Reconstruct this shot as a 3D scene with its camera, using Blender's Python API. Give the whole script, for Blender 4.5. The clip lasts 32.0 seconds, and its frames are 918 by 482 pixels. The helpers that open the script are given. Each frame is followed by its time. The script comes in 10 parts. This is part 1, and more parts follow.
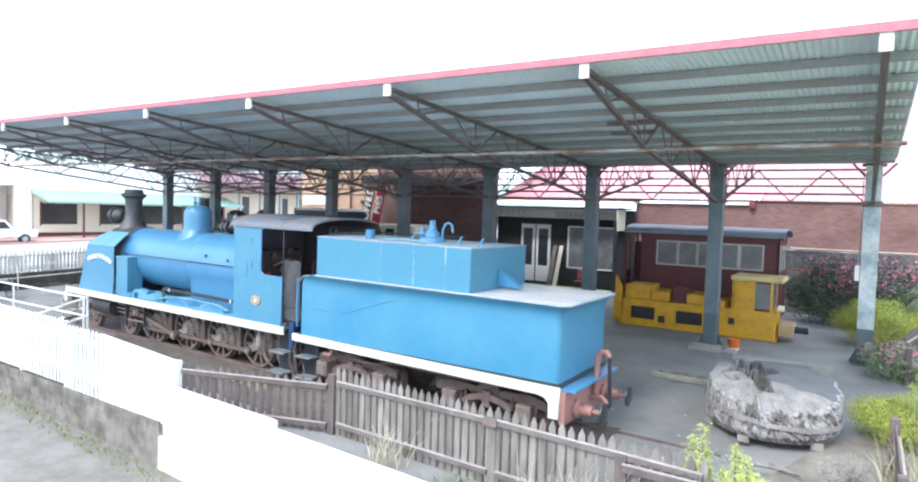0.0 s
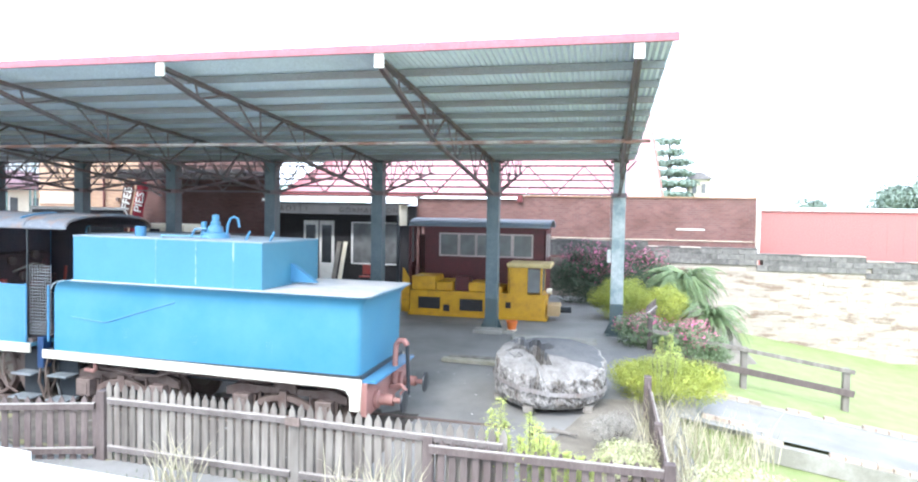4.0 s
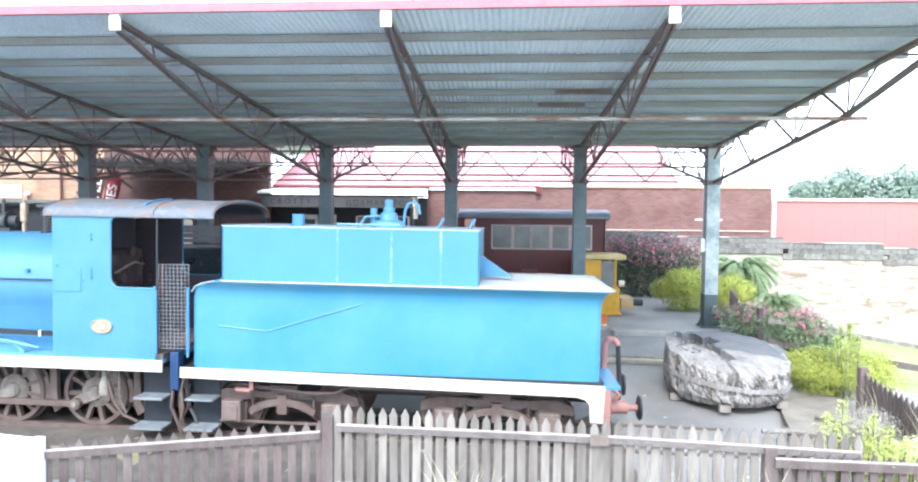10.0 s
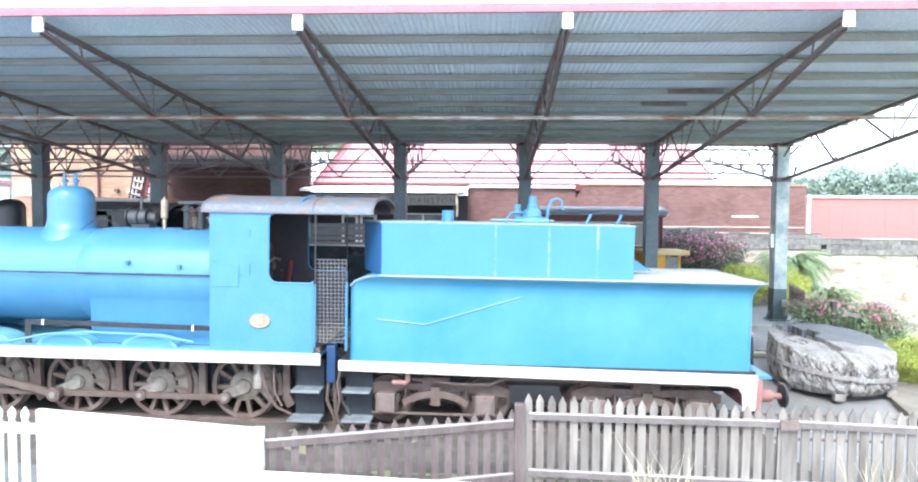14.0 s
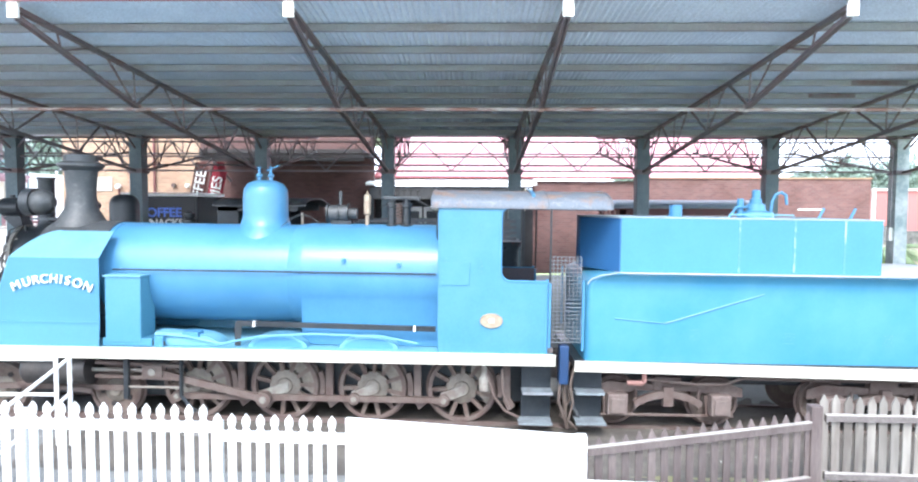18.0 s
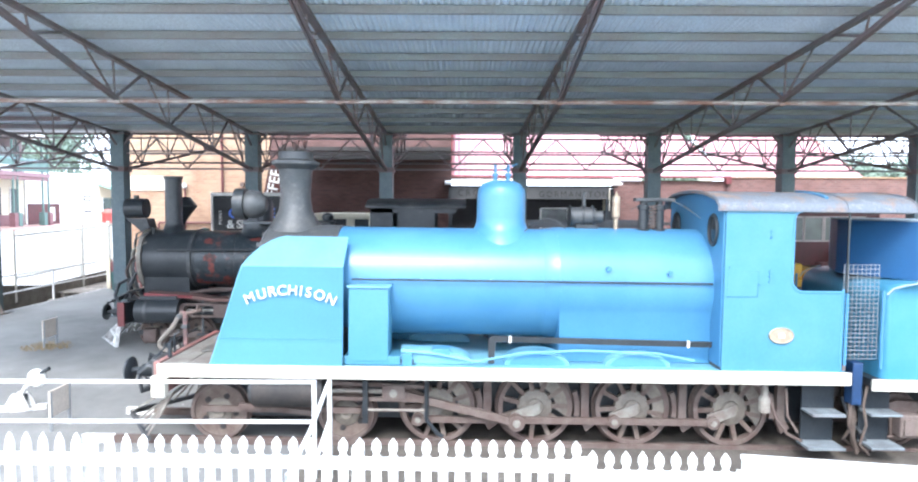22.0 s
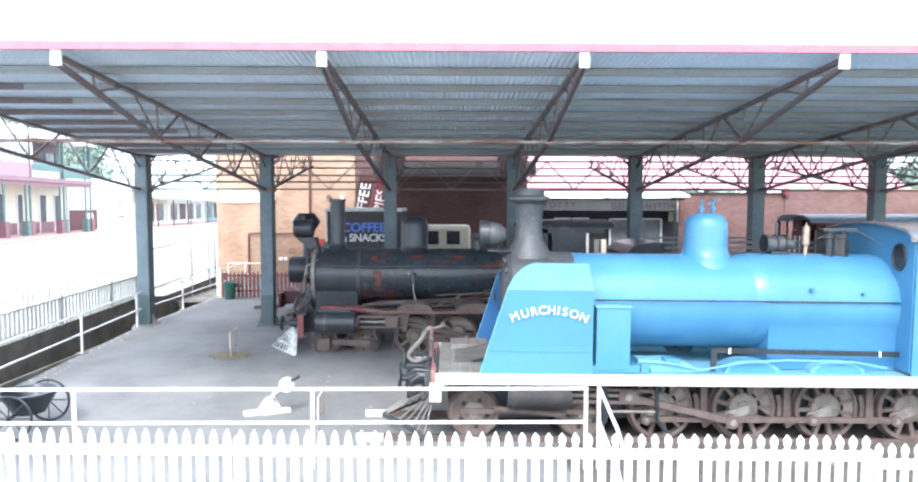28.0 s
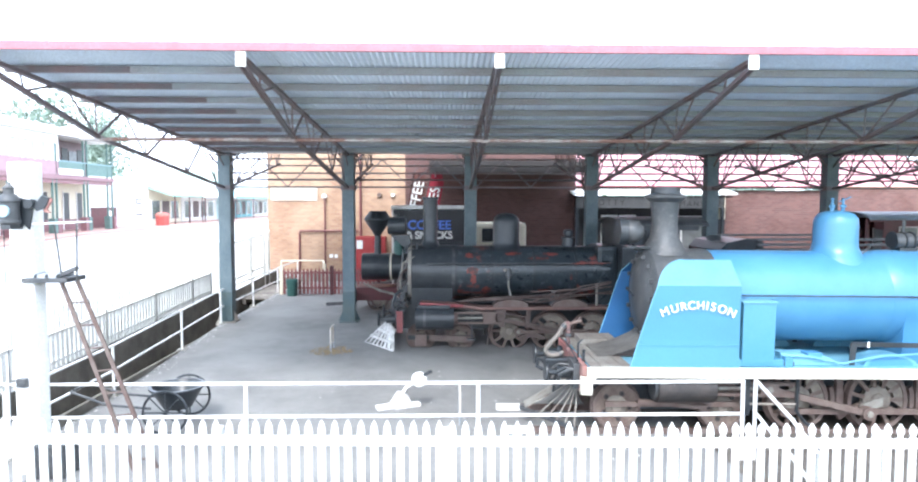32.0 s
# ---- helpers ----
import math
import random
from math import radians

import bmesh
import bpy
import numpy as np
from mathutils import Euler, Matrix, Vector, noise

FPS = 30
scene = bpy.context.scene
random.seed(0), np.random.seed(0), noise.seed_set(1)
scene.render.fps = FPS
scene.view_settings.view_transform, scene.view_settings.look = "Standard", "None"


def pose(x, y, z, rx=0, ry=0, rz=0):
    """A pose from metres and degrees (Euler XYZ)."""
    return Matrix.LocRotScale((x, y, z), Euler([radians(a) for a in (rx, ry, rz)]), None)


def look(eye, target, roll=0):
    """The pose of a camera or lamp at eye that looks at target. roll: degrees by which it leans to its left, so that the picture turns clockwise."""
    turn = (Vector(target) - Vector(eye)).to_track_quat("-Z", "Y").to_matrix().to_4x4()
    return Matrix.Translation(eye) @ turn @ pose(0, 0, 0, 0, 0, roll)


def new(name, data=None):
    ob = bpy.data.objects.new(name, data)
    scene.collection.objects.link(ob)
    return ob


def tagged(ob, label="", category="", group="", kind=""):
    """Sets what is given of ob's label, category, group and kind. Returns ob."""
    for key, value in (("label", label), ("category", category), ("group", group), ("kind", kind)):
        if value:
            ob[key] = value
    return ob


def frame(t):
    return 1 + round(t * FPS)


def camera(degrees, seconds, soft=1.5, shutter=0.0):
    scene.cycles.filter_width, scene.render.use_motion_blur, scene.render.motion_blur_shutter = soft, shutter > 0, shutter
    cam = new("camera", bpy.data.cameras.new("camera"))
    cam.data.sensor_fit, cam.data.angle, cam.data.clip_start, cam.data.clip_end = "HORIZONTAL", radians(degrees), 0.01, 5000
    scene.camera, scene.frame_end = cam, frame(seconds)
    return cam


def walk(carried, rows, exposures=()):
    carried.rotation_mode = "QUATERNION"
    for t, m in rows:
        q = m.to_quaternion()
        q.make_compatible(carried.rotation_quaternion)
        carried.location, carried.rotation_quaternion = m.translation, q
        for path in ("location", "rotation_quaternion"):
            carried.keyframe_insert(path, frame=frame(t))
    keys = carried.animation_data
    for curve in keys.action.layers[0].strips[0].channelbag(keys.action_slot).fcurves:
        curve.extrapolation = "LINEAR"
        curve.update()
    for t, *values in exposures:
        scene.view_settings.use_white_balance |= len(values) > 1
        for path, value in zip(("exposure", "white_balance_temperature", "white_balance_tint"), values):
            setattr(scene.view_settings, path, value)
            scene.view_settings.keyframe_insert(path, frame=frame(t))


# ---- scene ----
cam = camera(71.2, 32.0, soft=2.1)

PATH = [
    (0, (0.286, -0.166, 3.313), (-0.786, 1.52, 3.222), 1.8),
    (0.5, (0.301, -0.13, 3.314), (-0.49, 1.704, 3.226), 1.4),
    (1, (0.264, -0.177, 3.3), (-0.49, 1.674, 3.214), 1.4),
    (1.5, (0.19, -0.266, 3.307), (-0.544, 1.592, 3.22), 1.5),
    (2, (0.125, -0.29, 3.272), (-0.657, 1.549, 3.188), 1.3),
    (2.5, (0.109, -0.296, 3.266), (-0.83, 1.468, 3.178), 1.4),
    (3, (0.108, -0.299, 3.3), (-0.81, 1.476, 3.206), 1.4),
    (3.5, (0.099, -0.269, 3.215), (-0.435, 1.656, 3.131), 1.3),
    (5.5, (-1.233, -0.102, 3.166), (-1.588, 1.865, 3.088), 0.8),
    (6, (-1.837, -0.1, 3.208), (-2.133, 1.876, 3.123), 0.9),
    (6.5, (-2.423, -0.064, 3.192), (-2.683, 1.917, 3.111), 0.8),
    (7, (-3.028, 0.026, 3.185), (-3.256, 2.012, 3.104), 0.7),
    (7.5, (-3.557, 0.135, 3.187), (-3.759, 2.124, 3.104), 0.7),
    (8, (-3.967, 0.25, 3.163), (-4.151, 2.24, 3.082), 0.6),
    (8.5, (-4.286, 0.343, 3.042), (-4.457, 2.334, 2.959), 0.6),
    (9, (-4.522, 0.377, 2.922), (-4.683, 2.369, 2.839), 0.5),
    (9.5, (-4.724, 0.381, 2.918), (-4.877, 2.373, 2.834), 0.5),
    (10, (-4.945, 0.36, 2.926), (-5.09, 2.353, 2.842), 0.5),
    (10.5, (-5.222, 0.28, 2.935), (-5.359, 2.274, 2.85), 0.5),
    (11, (-5.535, 0.165, 2.943), (-5.666, 2.159, 2.856), 0.5),
    (11.5, (-5.814, 0.04, 2.939), (-5.939, 2.034, 2.85), 0.5),
    (12, (-6.093, -0.055, 2.927), (-6.21, 1.939, 2.837), 0.5),
    (12.5, (-6.364, -0.075, 2.913), (-6.476, 1.92, 2.823), 0.4),
    (13, (-6.66, -0.053, 2.891), (-6.765, 1.942, 2.802), 0.4),
    (13.5, (-6.985, -0.048, 2.885), (-7.085, 1.948, 2.795), 0.4),
    (14, (-7.341, -0.044, 2.879), (-7.436, 1.952, 2.789), 0.4),
    (14.5, (-7.729, -0.122, 2.879), (-7.82, 1.874, 2.787), 0.3),
    (16.5, (-9.457, -0.272, 2.823), (-9.52, 1.725, 2.726), 0.3),
    (17, (-9.916, -0.188, 2.855), (-9.971, 1.808, 2.751), 0.2),
    (17.5, (-10.428, -0.016, 2.861), (-10.471, 1.981, 2.755), 0.2),
    (18, (-10.938, 0.181, 2.879), (-10.975, 2.178, 2.77), 0.2),
    (18.5, (-11.471, 0.342, 2.88), (-11.503, 2.339, 2.771), 0.2),
    (19, (-11.944, 0.475, 2.856), (-11.974, 2.472, 2.751), 0.1),
    (19.5, (-12.435, 0.572, 2.856), (-12.448, 2.569, 2.753), 0.2),
    (20, (-12.916, 0.715, 2.884), (-12.921, 2.712, 2.775), 0.2),
    (20.5, (-13.315, 0.874, 2.896), (-13.327, 2.87, 2.786), 0.2),
    (21, (-13.764, 1.011, 2.904), (-13.772, 3.008, 2.793), 0.2),
    (21.5, (-14.242, 1.063, 2.906), (-14.243, 3.059, 2.795), 0.2),
    (22, (-14.706, 1.042, 2.914), (-14.704, 3.039, 2.802), 0.2),
    (22.5, (-15.071, 0.952, 2.916), (-15.071, 2.948, 2.806), 0.3),
    (23, (-15.389, 0.798, 2.907), (-15.387, 2.795, 2.799), 0.2),
    (23.5, (-15.678, 0.66, 2.914), (-15.673, 2.657, 2.802), 0.2),
    (24, (-15.929, 0.525, 2.903), (-15.923, 2.522, 2.792), 0.1),
    (24.5, (-16.203, 0.375, 2.905), (-16.191, 2.371, 2.792), 0.1),
    (25, (-16.453, 0.23, 2.889), (-16.44, 2.227, 2.778), 0.0),
    (25.5, (-16.73, 0.085, 2.869), (-16.717, 2.082, 2.761), -0.0),
    (27.5, (-17.997, -0.296, 3.28), (-17.969, 1.7, 3.163), -0.0),
    (28, (-18.262, -0.322, 3.384), (-18.235, 1.675, 3.272), 0.1),
    (28.5, (-18.511, -0.349, 3.404), (-18.484, 1.648, 3.289), 0.0),
    (29, (-18.816, -0.383, 3.398), (-18.785, 1.614, 3.284), -0.0),
    (29.5, (-19.107, -0.42, 3.407), (-19.072, 1.577, 3.291), 0.0),
    (30, (-19.379, -0.441, 3.392), (-19.346, 1.556, 3.275), 0.0),
    (30.5, (-19.744, -0.488, 3.368), (-19.702, 1.509, 3.254), 0.2),
    (31, (-20.046, -0.525, 3.38), (-20.002, 1.471, 3.264), 0.2),
    (31.5, (-20.343, -0.535, 3.387), (-20.296, 1.461, 3.27), 0.2),
    (32, (-20.64, -0.503, 3.388), (-20.594, 1.493, 3.268), 0.1),
]
walk(cam, [(t, look(eye, target, roll)) for t, eye, target, roll in PATH], exposures=[(0, 1.2, 6330, 8), (1, 1.39, 6330, 8), (2, 1.53, 6330, 8), (3.5, 1.59, 6330, 8), (6, 1.64, 6330, 8), (9, 1.71, 6330, 8), (13, 1.76, 6330, 8), (18, 1.72, 6330, 8), (22, 1.82, 6330, 8), (26, 1.76, 6330, 8), (32, 1.70, 6330, 8)])

# ---- world, sun, exposure ----
world = bpy.data.worlds.new("world")
scene.world = world
world.use_nodes = True
wn, wl = world.node_tree.nodes, world.node_tree.links
sky = wn.new("ShaderNodeTexSky")
sky.sky_type, sky.sun_disc = "NISHITA", False
sky.sun_elevation, sky.sun_rotation = radians(50), radians(200)
sky.air_density, sky.dust_density, sky.ozone_density = 1.0, 6.0, 1.0
haze = wn.new("ShaderNodeMix")
haze.data_type = "RGBA"
haze.inputs[0].default_value = 0.75
haze.inputs[7].default_value = (11.9, 13.5, 16.4, 1)
wl.new(sky.outputs[0], haze.inputs[6])
wl.new(haze.outputs[2], wn["Background"].inputs[0])
wn["Background"].inputs[1].default_value = 0.12
sun = new("sun", bpy.data.lights.new("sun", "SUN"))
sun.data.energy, sun.data.angle, sun.data.color = 1.2, radians(14), (1, 0.98, 0.98)
sun.matrix_world = look((-14, -20, 30), (-10, 8, 0))
scene.view_settings.exposure = 1.5

# ---- materials ----
MATS = {}


def mat(name, col, rough=0.6, metal=0.0, col2=None, scale=3.0, amount=0.5, fine=40.0, bump=0.1, spec=0.5, stretch=None, island=0.0, contrast=0.25, centre=0.5, speck=0.13, scuff=None):
    """A surface: base colour, large stains towards col2, fine grain, relief and uneven gloss."""
    if name in MATS:
        return MATS[name]
    m = bpy.data.materials.new(name)
    m.use_nodes = True
    n, l = m.node_tree.nodes, m.node_tree.links
    b = n["Principled BSDF"]
    b.inputs["Metallic"].default_value = metal
    b.inputs["Specular IOR Level"].default_value = spec
    tc = n.new("ShaderNodeTexCoord")
    mp = n.new("ShaderNodeMapping")
    geo = n.new("ShaderNodeNewGeometry")
    l.new(geo.outputs["Position"], mp.inputs[0])
    if stretch:
        mp.inputs["Scale"].default_value = stretch
    big = n.new("ShaderNodeTexNoise")
    big.inputs["Scale"].default_value, big.inputs["Detail"].default_value, big.inputs["Roughness"].default_value = scale, 6, 0.65
    small = n.new("ShaderNodeTexNoise")
    small.inputs["Scale"].default_value, small.inputs["Detail"].default_value = fine, 4
    l.new(mp.outputs[0], big.inputs[0]), l.new(mp.outputs[0], small.inputs[0])
    ramp = n.new("ShaderNodeMapRange")
    ramp.inputs[1].default_value, ramp.inputs[2].default_value = centre - contrast / 2, centre + contrast / 2
    ramp.inputs[4].default_value = amount
    l.new(big.outputs[0], ramp.inputs[0])
    mix = n.new("ShaderNodeMix")
    mix.data_type = "RGBA"
    c2 = col2 or tuple(c * 0.72 for c in col)
    mix.inputs[6].default_value, mix.inputs[7].default_value = (*col, 1), (*c2, 1)
    l.new(ramp.outputs[0], mix.inputs[0])
    if scuff:
        worn = n.new("ShaderNodeTexNoise")
        worn.inputs["Scale"].default_value, worn.inputs["Detail"].default_value, worn.inputs["Roughness"].default_value = scuff[1], 9, 0.75
        l.new(mp.outputs[0], worn.inputs[0])
        wr = n.new("ShaderNodeMapRange")
        wr.inputs[1].default_value, wr.inputs[2].default_value, wr.inputs[4].default_value = scuff[2], scuff[2] + 0.16, scuff[3]
        l.new(worn.outputs[0], wr.inputs[0])
        m3 = n.new("ShaderNodeMix")
        m3.data_type = "RGBA"
        m3.inputs[7].default_value = (*scuff[0], 1)
        l.new(wr.outputs[0], m3.inputs[0]), l.new(mix.outputs[2], m3.inputs[6])
        mix = m3
    grain = n.new("ShaderNodeMapRange")
    grain.inputs[1].default_value, grain.inputs[2].default_value = 0.3, 0.7
    grain.inputs[3].default_value, grain.inputs[4].default_value = 1 - speck, 1 + speck * 0.9
    l.new(small.outputs[0], grain.inputs[0])
    mul = n.new("ShaderNodeMix")
    mul.data_type, mul.blend_type = "RGBA", "MULTIPLY"
    mul.inputs[0].default_value = 1
    l.new(mix.outputs[2], mul.inputs[6]), l.new(grain.outputs[0], mul.inputs[7])
    out = mul.outputs[2]
    if island:
        oi = n.new("ShaderNodeObjectInfo")
        add = n.new("ShaderNodeMath")
        l.new(oi.outputs["Random"], add.inputs[0]), l.new(geo.outputs["Random Per Island"], add.inputs[1])
        fr = n.new("ShaderNodeMath")
        fr.operation = "FRACT"
        l.new(add.outputs[0], fr.inputs[0])
        rr = n.new("ShaderNodeMapRange")
        rr.inputs[3].default_value, rr.inputs[4].default_value = 1 - island, 1 + island
        l.new(fr.outputs[0], rr.inputs[0])
        m2 = n.new("ShaderNodeMix")
        m2.data_type, m2.blend_type = "RGBA", "MULTIPLY"
        m2.inputs[0].default_value = 1
        l.new(out, m2.inputs[6]), l.new(rr.outputs[0], m2.inputs[7])
        out = m2.outputs[2]
    l.new(out, b.inputs["Base Color"])
    rg = n.new("ShaderNodeMapRange")
    rg.inputs[3].default_value, rg.inputs[4].default_value = max(0.04, rough - 0.12), min(1, rough + 0.12)
    l.new(big.outputs[0], rg.inputs[0]), l.new(rg.outputs[0], b.inputs["Roughness"])
    if bump:
        bp = n.new("ShaderNodeBump")
        bp.inputs["Strength"].default_value, bp.inputs["Distance"].default_value = bump, 0.02
        l.new(small.outputs[0], bp.inputs["Height"]), l.new(bp.outputs[0], b.inputs["Normal"])
    MATS[name] = m
    return m


def glass_mat(name, tint=(0.8, 0.85, 0.85), rough=0.05):
    m = bpy.data.materials.new(name)
    m.use_nodes = True
    b = m.node_tree.nodes["Principled BSDF"]
    b.inputs["Base Color"].default_value = (*tint, 1)
    b.inputs["Roughness"].default_value = rough
    b.inputs["Transmission Weight"].default_value = 0.85
    b.inputs["IOR"].default_value = 1.45
    return m


BLUE = mat("blue_paint", (0.055, 0.188, 0.345), 0.34, 0, (0.078, 0.23, 0.37), 0.7, 0.8, 30, 0.015, speck=0.03)
CAB_BLUE = mat("cab_blue_paint", (0.050, 0.188, 0.297), 0.4, 0, (0.076, 0.224, 0.317), 0.8, 0.8, 30, 0.02, speck=0.04)
BLUE_PALE = mat("faded_blue_paint", (0.15, 0.34, 0.43), 0.5, 0, (0.09, 0.27, 0.40), 2.0, 0.6, 30, 0.015, speck=0.05)
WHITE = mat("white_paint", (0.80, 0.80, 0.77), 0.55, 0, (0.62, 0.60, 0.55), 4, 0.4, 60, 0.05)
BOARD_WHITE = mat("cream_band_paint", (0.62, 0.60, 0.52), 0.55, 0, (0.46, 0.40, 0.31), 2.5, 0.5, 50, 0.05)
BLACK = mat("black_paint", (0.018, 0.023, 0.028), 0.36, 0, (0.04, 0.045, 0.05), 3, 0.6, 40, 0.06, scuff=((0.10, 0.105, 0.10), 7.0, 0.57, 0.5))
SOOT = mat("dark_grey_smokebox", (0.05, 0.056, 0.062), 0.5, 0.2, (0.10, 0.10, 0.10), 3, 0.7, 40, 0.08, scuff=((0.19, 0.19, 0.19), 6.0, 0.56, 0.5))
RUST_BLACK = mat("worn_black_with_rust", (0.022, 0.031, 0.038), 0.3, 0, (0.17, 0.05, 0.035), 2.3, 0.85, 40, 0.12, contrast=0.07, centre=0.63, scuff=((0.13, 0.145, 0.15), 5.0, 0.53, 0.6))
RUST = mat("rusty_iron", (0.115, 0.077, 0.067), 0.75, 0.1, (0.165, 0.132, 0.116), 5, 0.8, 60, 0.25)
GREY_IRON = mat("grey_green_worn_iron", (0.27, 0.265, 0.235), 0.7, 0.1, (0.19, 0.15, 0.13), 6, 0.9, 60, 0.2)
RED = mat("faded_red_paint", (0.36, 0.06, 0.05), 0.55, 0, (0.25, 0.09, 0.07), 4, 0.6, 50, 0.08)
BUFFER_RED = mat("dull_buffer_red", (0.32, 0.15, 0.13), 0.65, 0, (0.24, 0.14, 0.12), 4, 0.6, 50, 0.1)
ASPHALT = mat("asphalt", (0.25, 0.245, 0.235), 0.8, 0, (0.165, 0.163, 0.16), 0.5, 0.9, 90, 0.3)
ROOF_UNDER = mat("galvanised_roof_sheet", (0.74, 0.84, 0.95), 0.45, 0.0, (0.62, 0.71, 0.82), 0.7, 0.7, 30, 0.04)
PURLIN = mat("dark_purlin_paint", (0.30, 0.33, 0.35), 0.55, 0, (0.26, 0.20, 0.19), 0.8, 0.5, 40, 0.1)
TRUSS = mat("truss_steel_paint", (0.135, 0.132, 0.145), 0.6, 0, (0.17, 0.105, 0.10), 1.5, 0.8, 40, 0.1)
COLUMN = mat("blue_grey_column_paint", (0.085, 0.125, 0.145), 0.5, 0, (0.15, 0.19, 0.20), 2.5, 0.6, 40, 0.05)
# End column: flaking paint, made paler to carry the light falling on it.
COLUMN_LIT = mat("lit_flaking_column_paint", (0.52, 0.56, 0.55), 0.6, 0, (0.22, 0.29, 0.30), 2.2, 0.9, 40, 0.1)
COLUMN_BASE = mat("dark_green_column_foot", (0.062, 0.10, 0.11), 0.5, 0, (0.09, 0.11, 0.10), 3, 0.6, 40, 0.05)
FASCIA = mat("faded_maroon_fascia", (0.42, 0.15, 0.18), 0.6)
YELLOW = mat("yellow_loco_paint", (0.60, 0.33, 0.015), 0.5, 0, (0.40, 0.20, 0.02), 3, 0.6, 50, 0.06, scuff=((0.14, 0.085, 0.035), 6.0, 0.58, 0.75))
MAROON = mat("maroon_carriage_paint", (0.10, 0.018, 0.022), 0.5, 0, (0.06, 0.02, 0.02), 3, 0.6, 50, 0.05)
BRICK_RED = mat("red_brown_brick", (0.27, 0.115, 0.085), 0.85, 0, (0.17, 0.08, 0.07), 0.9, 0.7, 50, 0.2, island=0.25)
BRICK_TAN = mat("tan_brick", (0.52, 0.33, 0.20), 0.85, 0, (0.38, 0.22, 0.14), 1.2, 0.6, 50, 0.2, island=0.22)
MORTAR = mat("mortar", (0.36, 0.325, 0.28), 0.95, 0, None, 6, 0.4, 80, 0.2)
PINK_ROOF = mat("sunlit_red_roof_sheet", (0.52, 0.20, 0.22), 0.4, 0, (0.56, 0.28, 0.29), 0.8, 0.6, 20, 0.03)
RED_WALL = mat("red_metal_cladding", (0.47, 0.17, 0.155), 0.5, 0, (0.42, 0.16, 0.15), 1, 0.5, 20, 0.03)
STONE = mat("pale_rubble_stone", (0.41, 0.365, 0.315), 0.9, 0, (0.21, 0.14, 0.10), 1.5, 0.8, 30, 0.35, stretch=(0.8, 0.8, 3.2), island=0.10, contrast=0.10, centre=0.57)
STONE_DARK = mat("weathered_coping_stone", (0.105, 0.102, 0.10), 0.9, 0, (0.26, 0.245, 0.23), 5, 0.8, 40, 0.5, island=0.2, contrast=0.3)
CONCRETE = mat("grey_concrete", (0.36, 0.35, 0.32), 0.9, 0, (0.20, 0.19, 0.16), 1.6, 0.8, 50, 0.3)
CONCRETE_DARK = mat("dark_concrete_wall", (0.10, 0.09, 0.075), 0.9, 0, (0.20, 0.18, 0.15), 1.6, 0.8, 50, 0.3)
GRASS = mat("lawn", (0.19, 0.245, 0.085), 0.9, 0, (0.25, 0.275, 0.13), 2, 0.8, 60, 0.5)
SOIL = mat("garden_soil", (0.16, 0.14, 0.115), 0.95, 0, (0.26, 0.235, 0.195), 2, 0.8, 60, 0.5)
BALLAST = mat("gravel_verge", (0.20, 0.19, 0.175), 0.95, 0, (0.13, 0.12, 0.095), 2, 0.8, 45, 0.6)
STREET = mat("pale_street", (0.42, 0.42, 0.42), 0.85, 0, (0.36, 0.36, 0.36), 0.3, 0.6, 60, 0.2)
PAVING = mat("brick_red_footpath", (0.46, 0.28, 0.24), 0.85, 0, (0.40, 0.28, 0.25), 0.5, 0.6, 60, 0.2)
BROWN_WOOD = mat("stained_brown_timber", (0.096, 0.072, 0.069), 0.75, 0, (0.155, 0.126, 0.118), 4, 0.8, 40, 0.25, stretch=(1, 1, 0.2), island=0.2)
OLD_RAIL = mat("dark_weathered_rail", (0.165, 0.145, 0.138), 0.85, 0, (0.10, 0.085, 0.08), 4, 0.8, 40, 0.3)
OLD_WOOD = mat("weathered_grey_timber", (0.24, 0.222, 0.198), 0.85, 0, (0.12, 0.102, 0.09), 5, 0.85, 40, 0.35, stretch=(1, 1, 0.2), island=0.2)
PICKET_WHITE = mat("white_picket_paint", (0.82, 0.82, 0.80), 0.5, 0, (0.68, 0.67, 0.64), 3, 0.4, 40, 0.05, island=0.04)
STUMP_WOOD = mat("silvered_stump_timber", (0.33, 0.315, 0.30), 0.9, 0, (0.05, 0.045, 0.04), 6, 0.95, 30, 1.0, stretch=(1.5, 1.5, 0.6), contrast=0.16, centre=0.56, speck=0.4, scuff=((0.13, 0.10, 0.075), 2.4, 0.50, 0.75))
STUMP_CUT = mat("grey_sawn_stump_face", (0.115, 0.118, 0.125), 0.85, 0, (0.17, 0.17, 0.17), 2.2, 0.8, 50, 0.4, contrast=0.3, centre=0.58, speck=0.2)
AXLE_PINK = mat("pinkish_primed_iron", (0.20, 0.15, 0.135), 0.75, 0.1, (0.14, 0.115, 0.10), 6, 0.8, 60, 0.2)
GALV = mat("galvanised_iron", (0.42, 0.45, 0.48), 0.4, 0.6, (0.30, 0.30, 0.30), 3, 0.6, 40, 0.04)
CAB_ROOF = mat("weathered_cab_roof", (0.135, 0.155, 0.185), 0.7, 0.1, (0.23, 0.15, 0.11), 2.6, 0.85, 40, 0.12, contrast=0.14, centre=0.54, scuff=((0.29, 0.285, 0.27), 5.0, 0.53, 0.6))
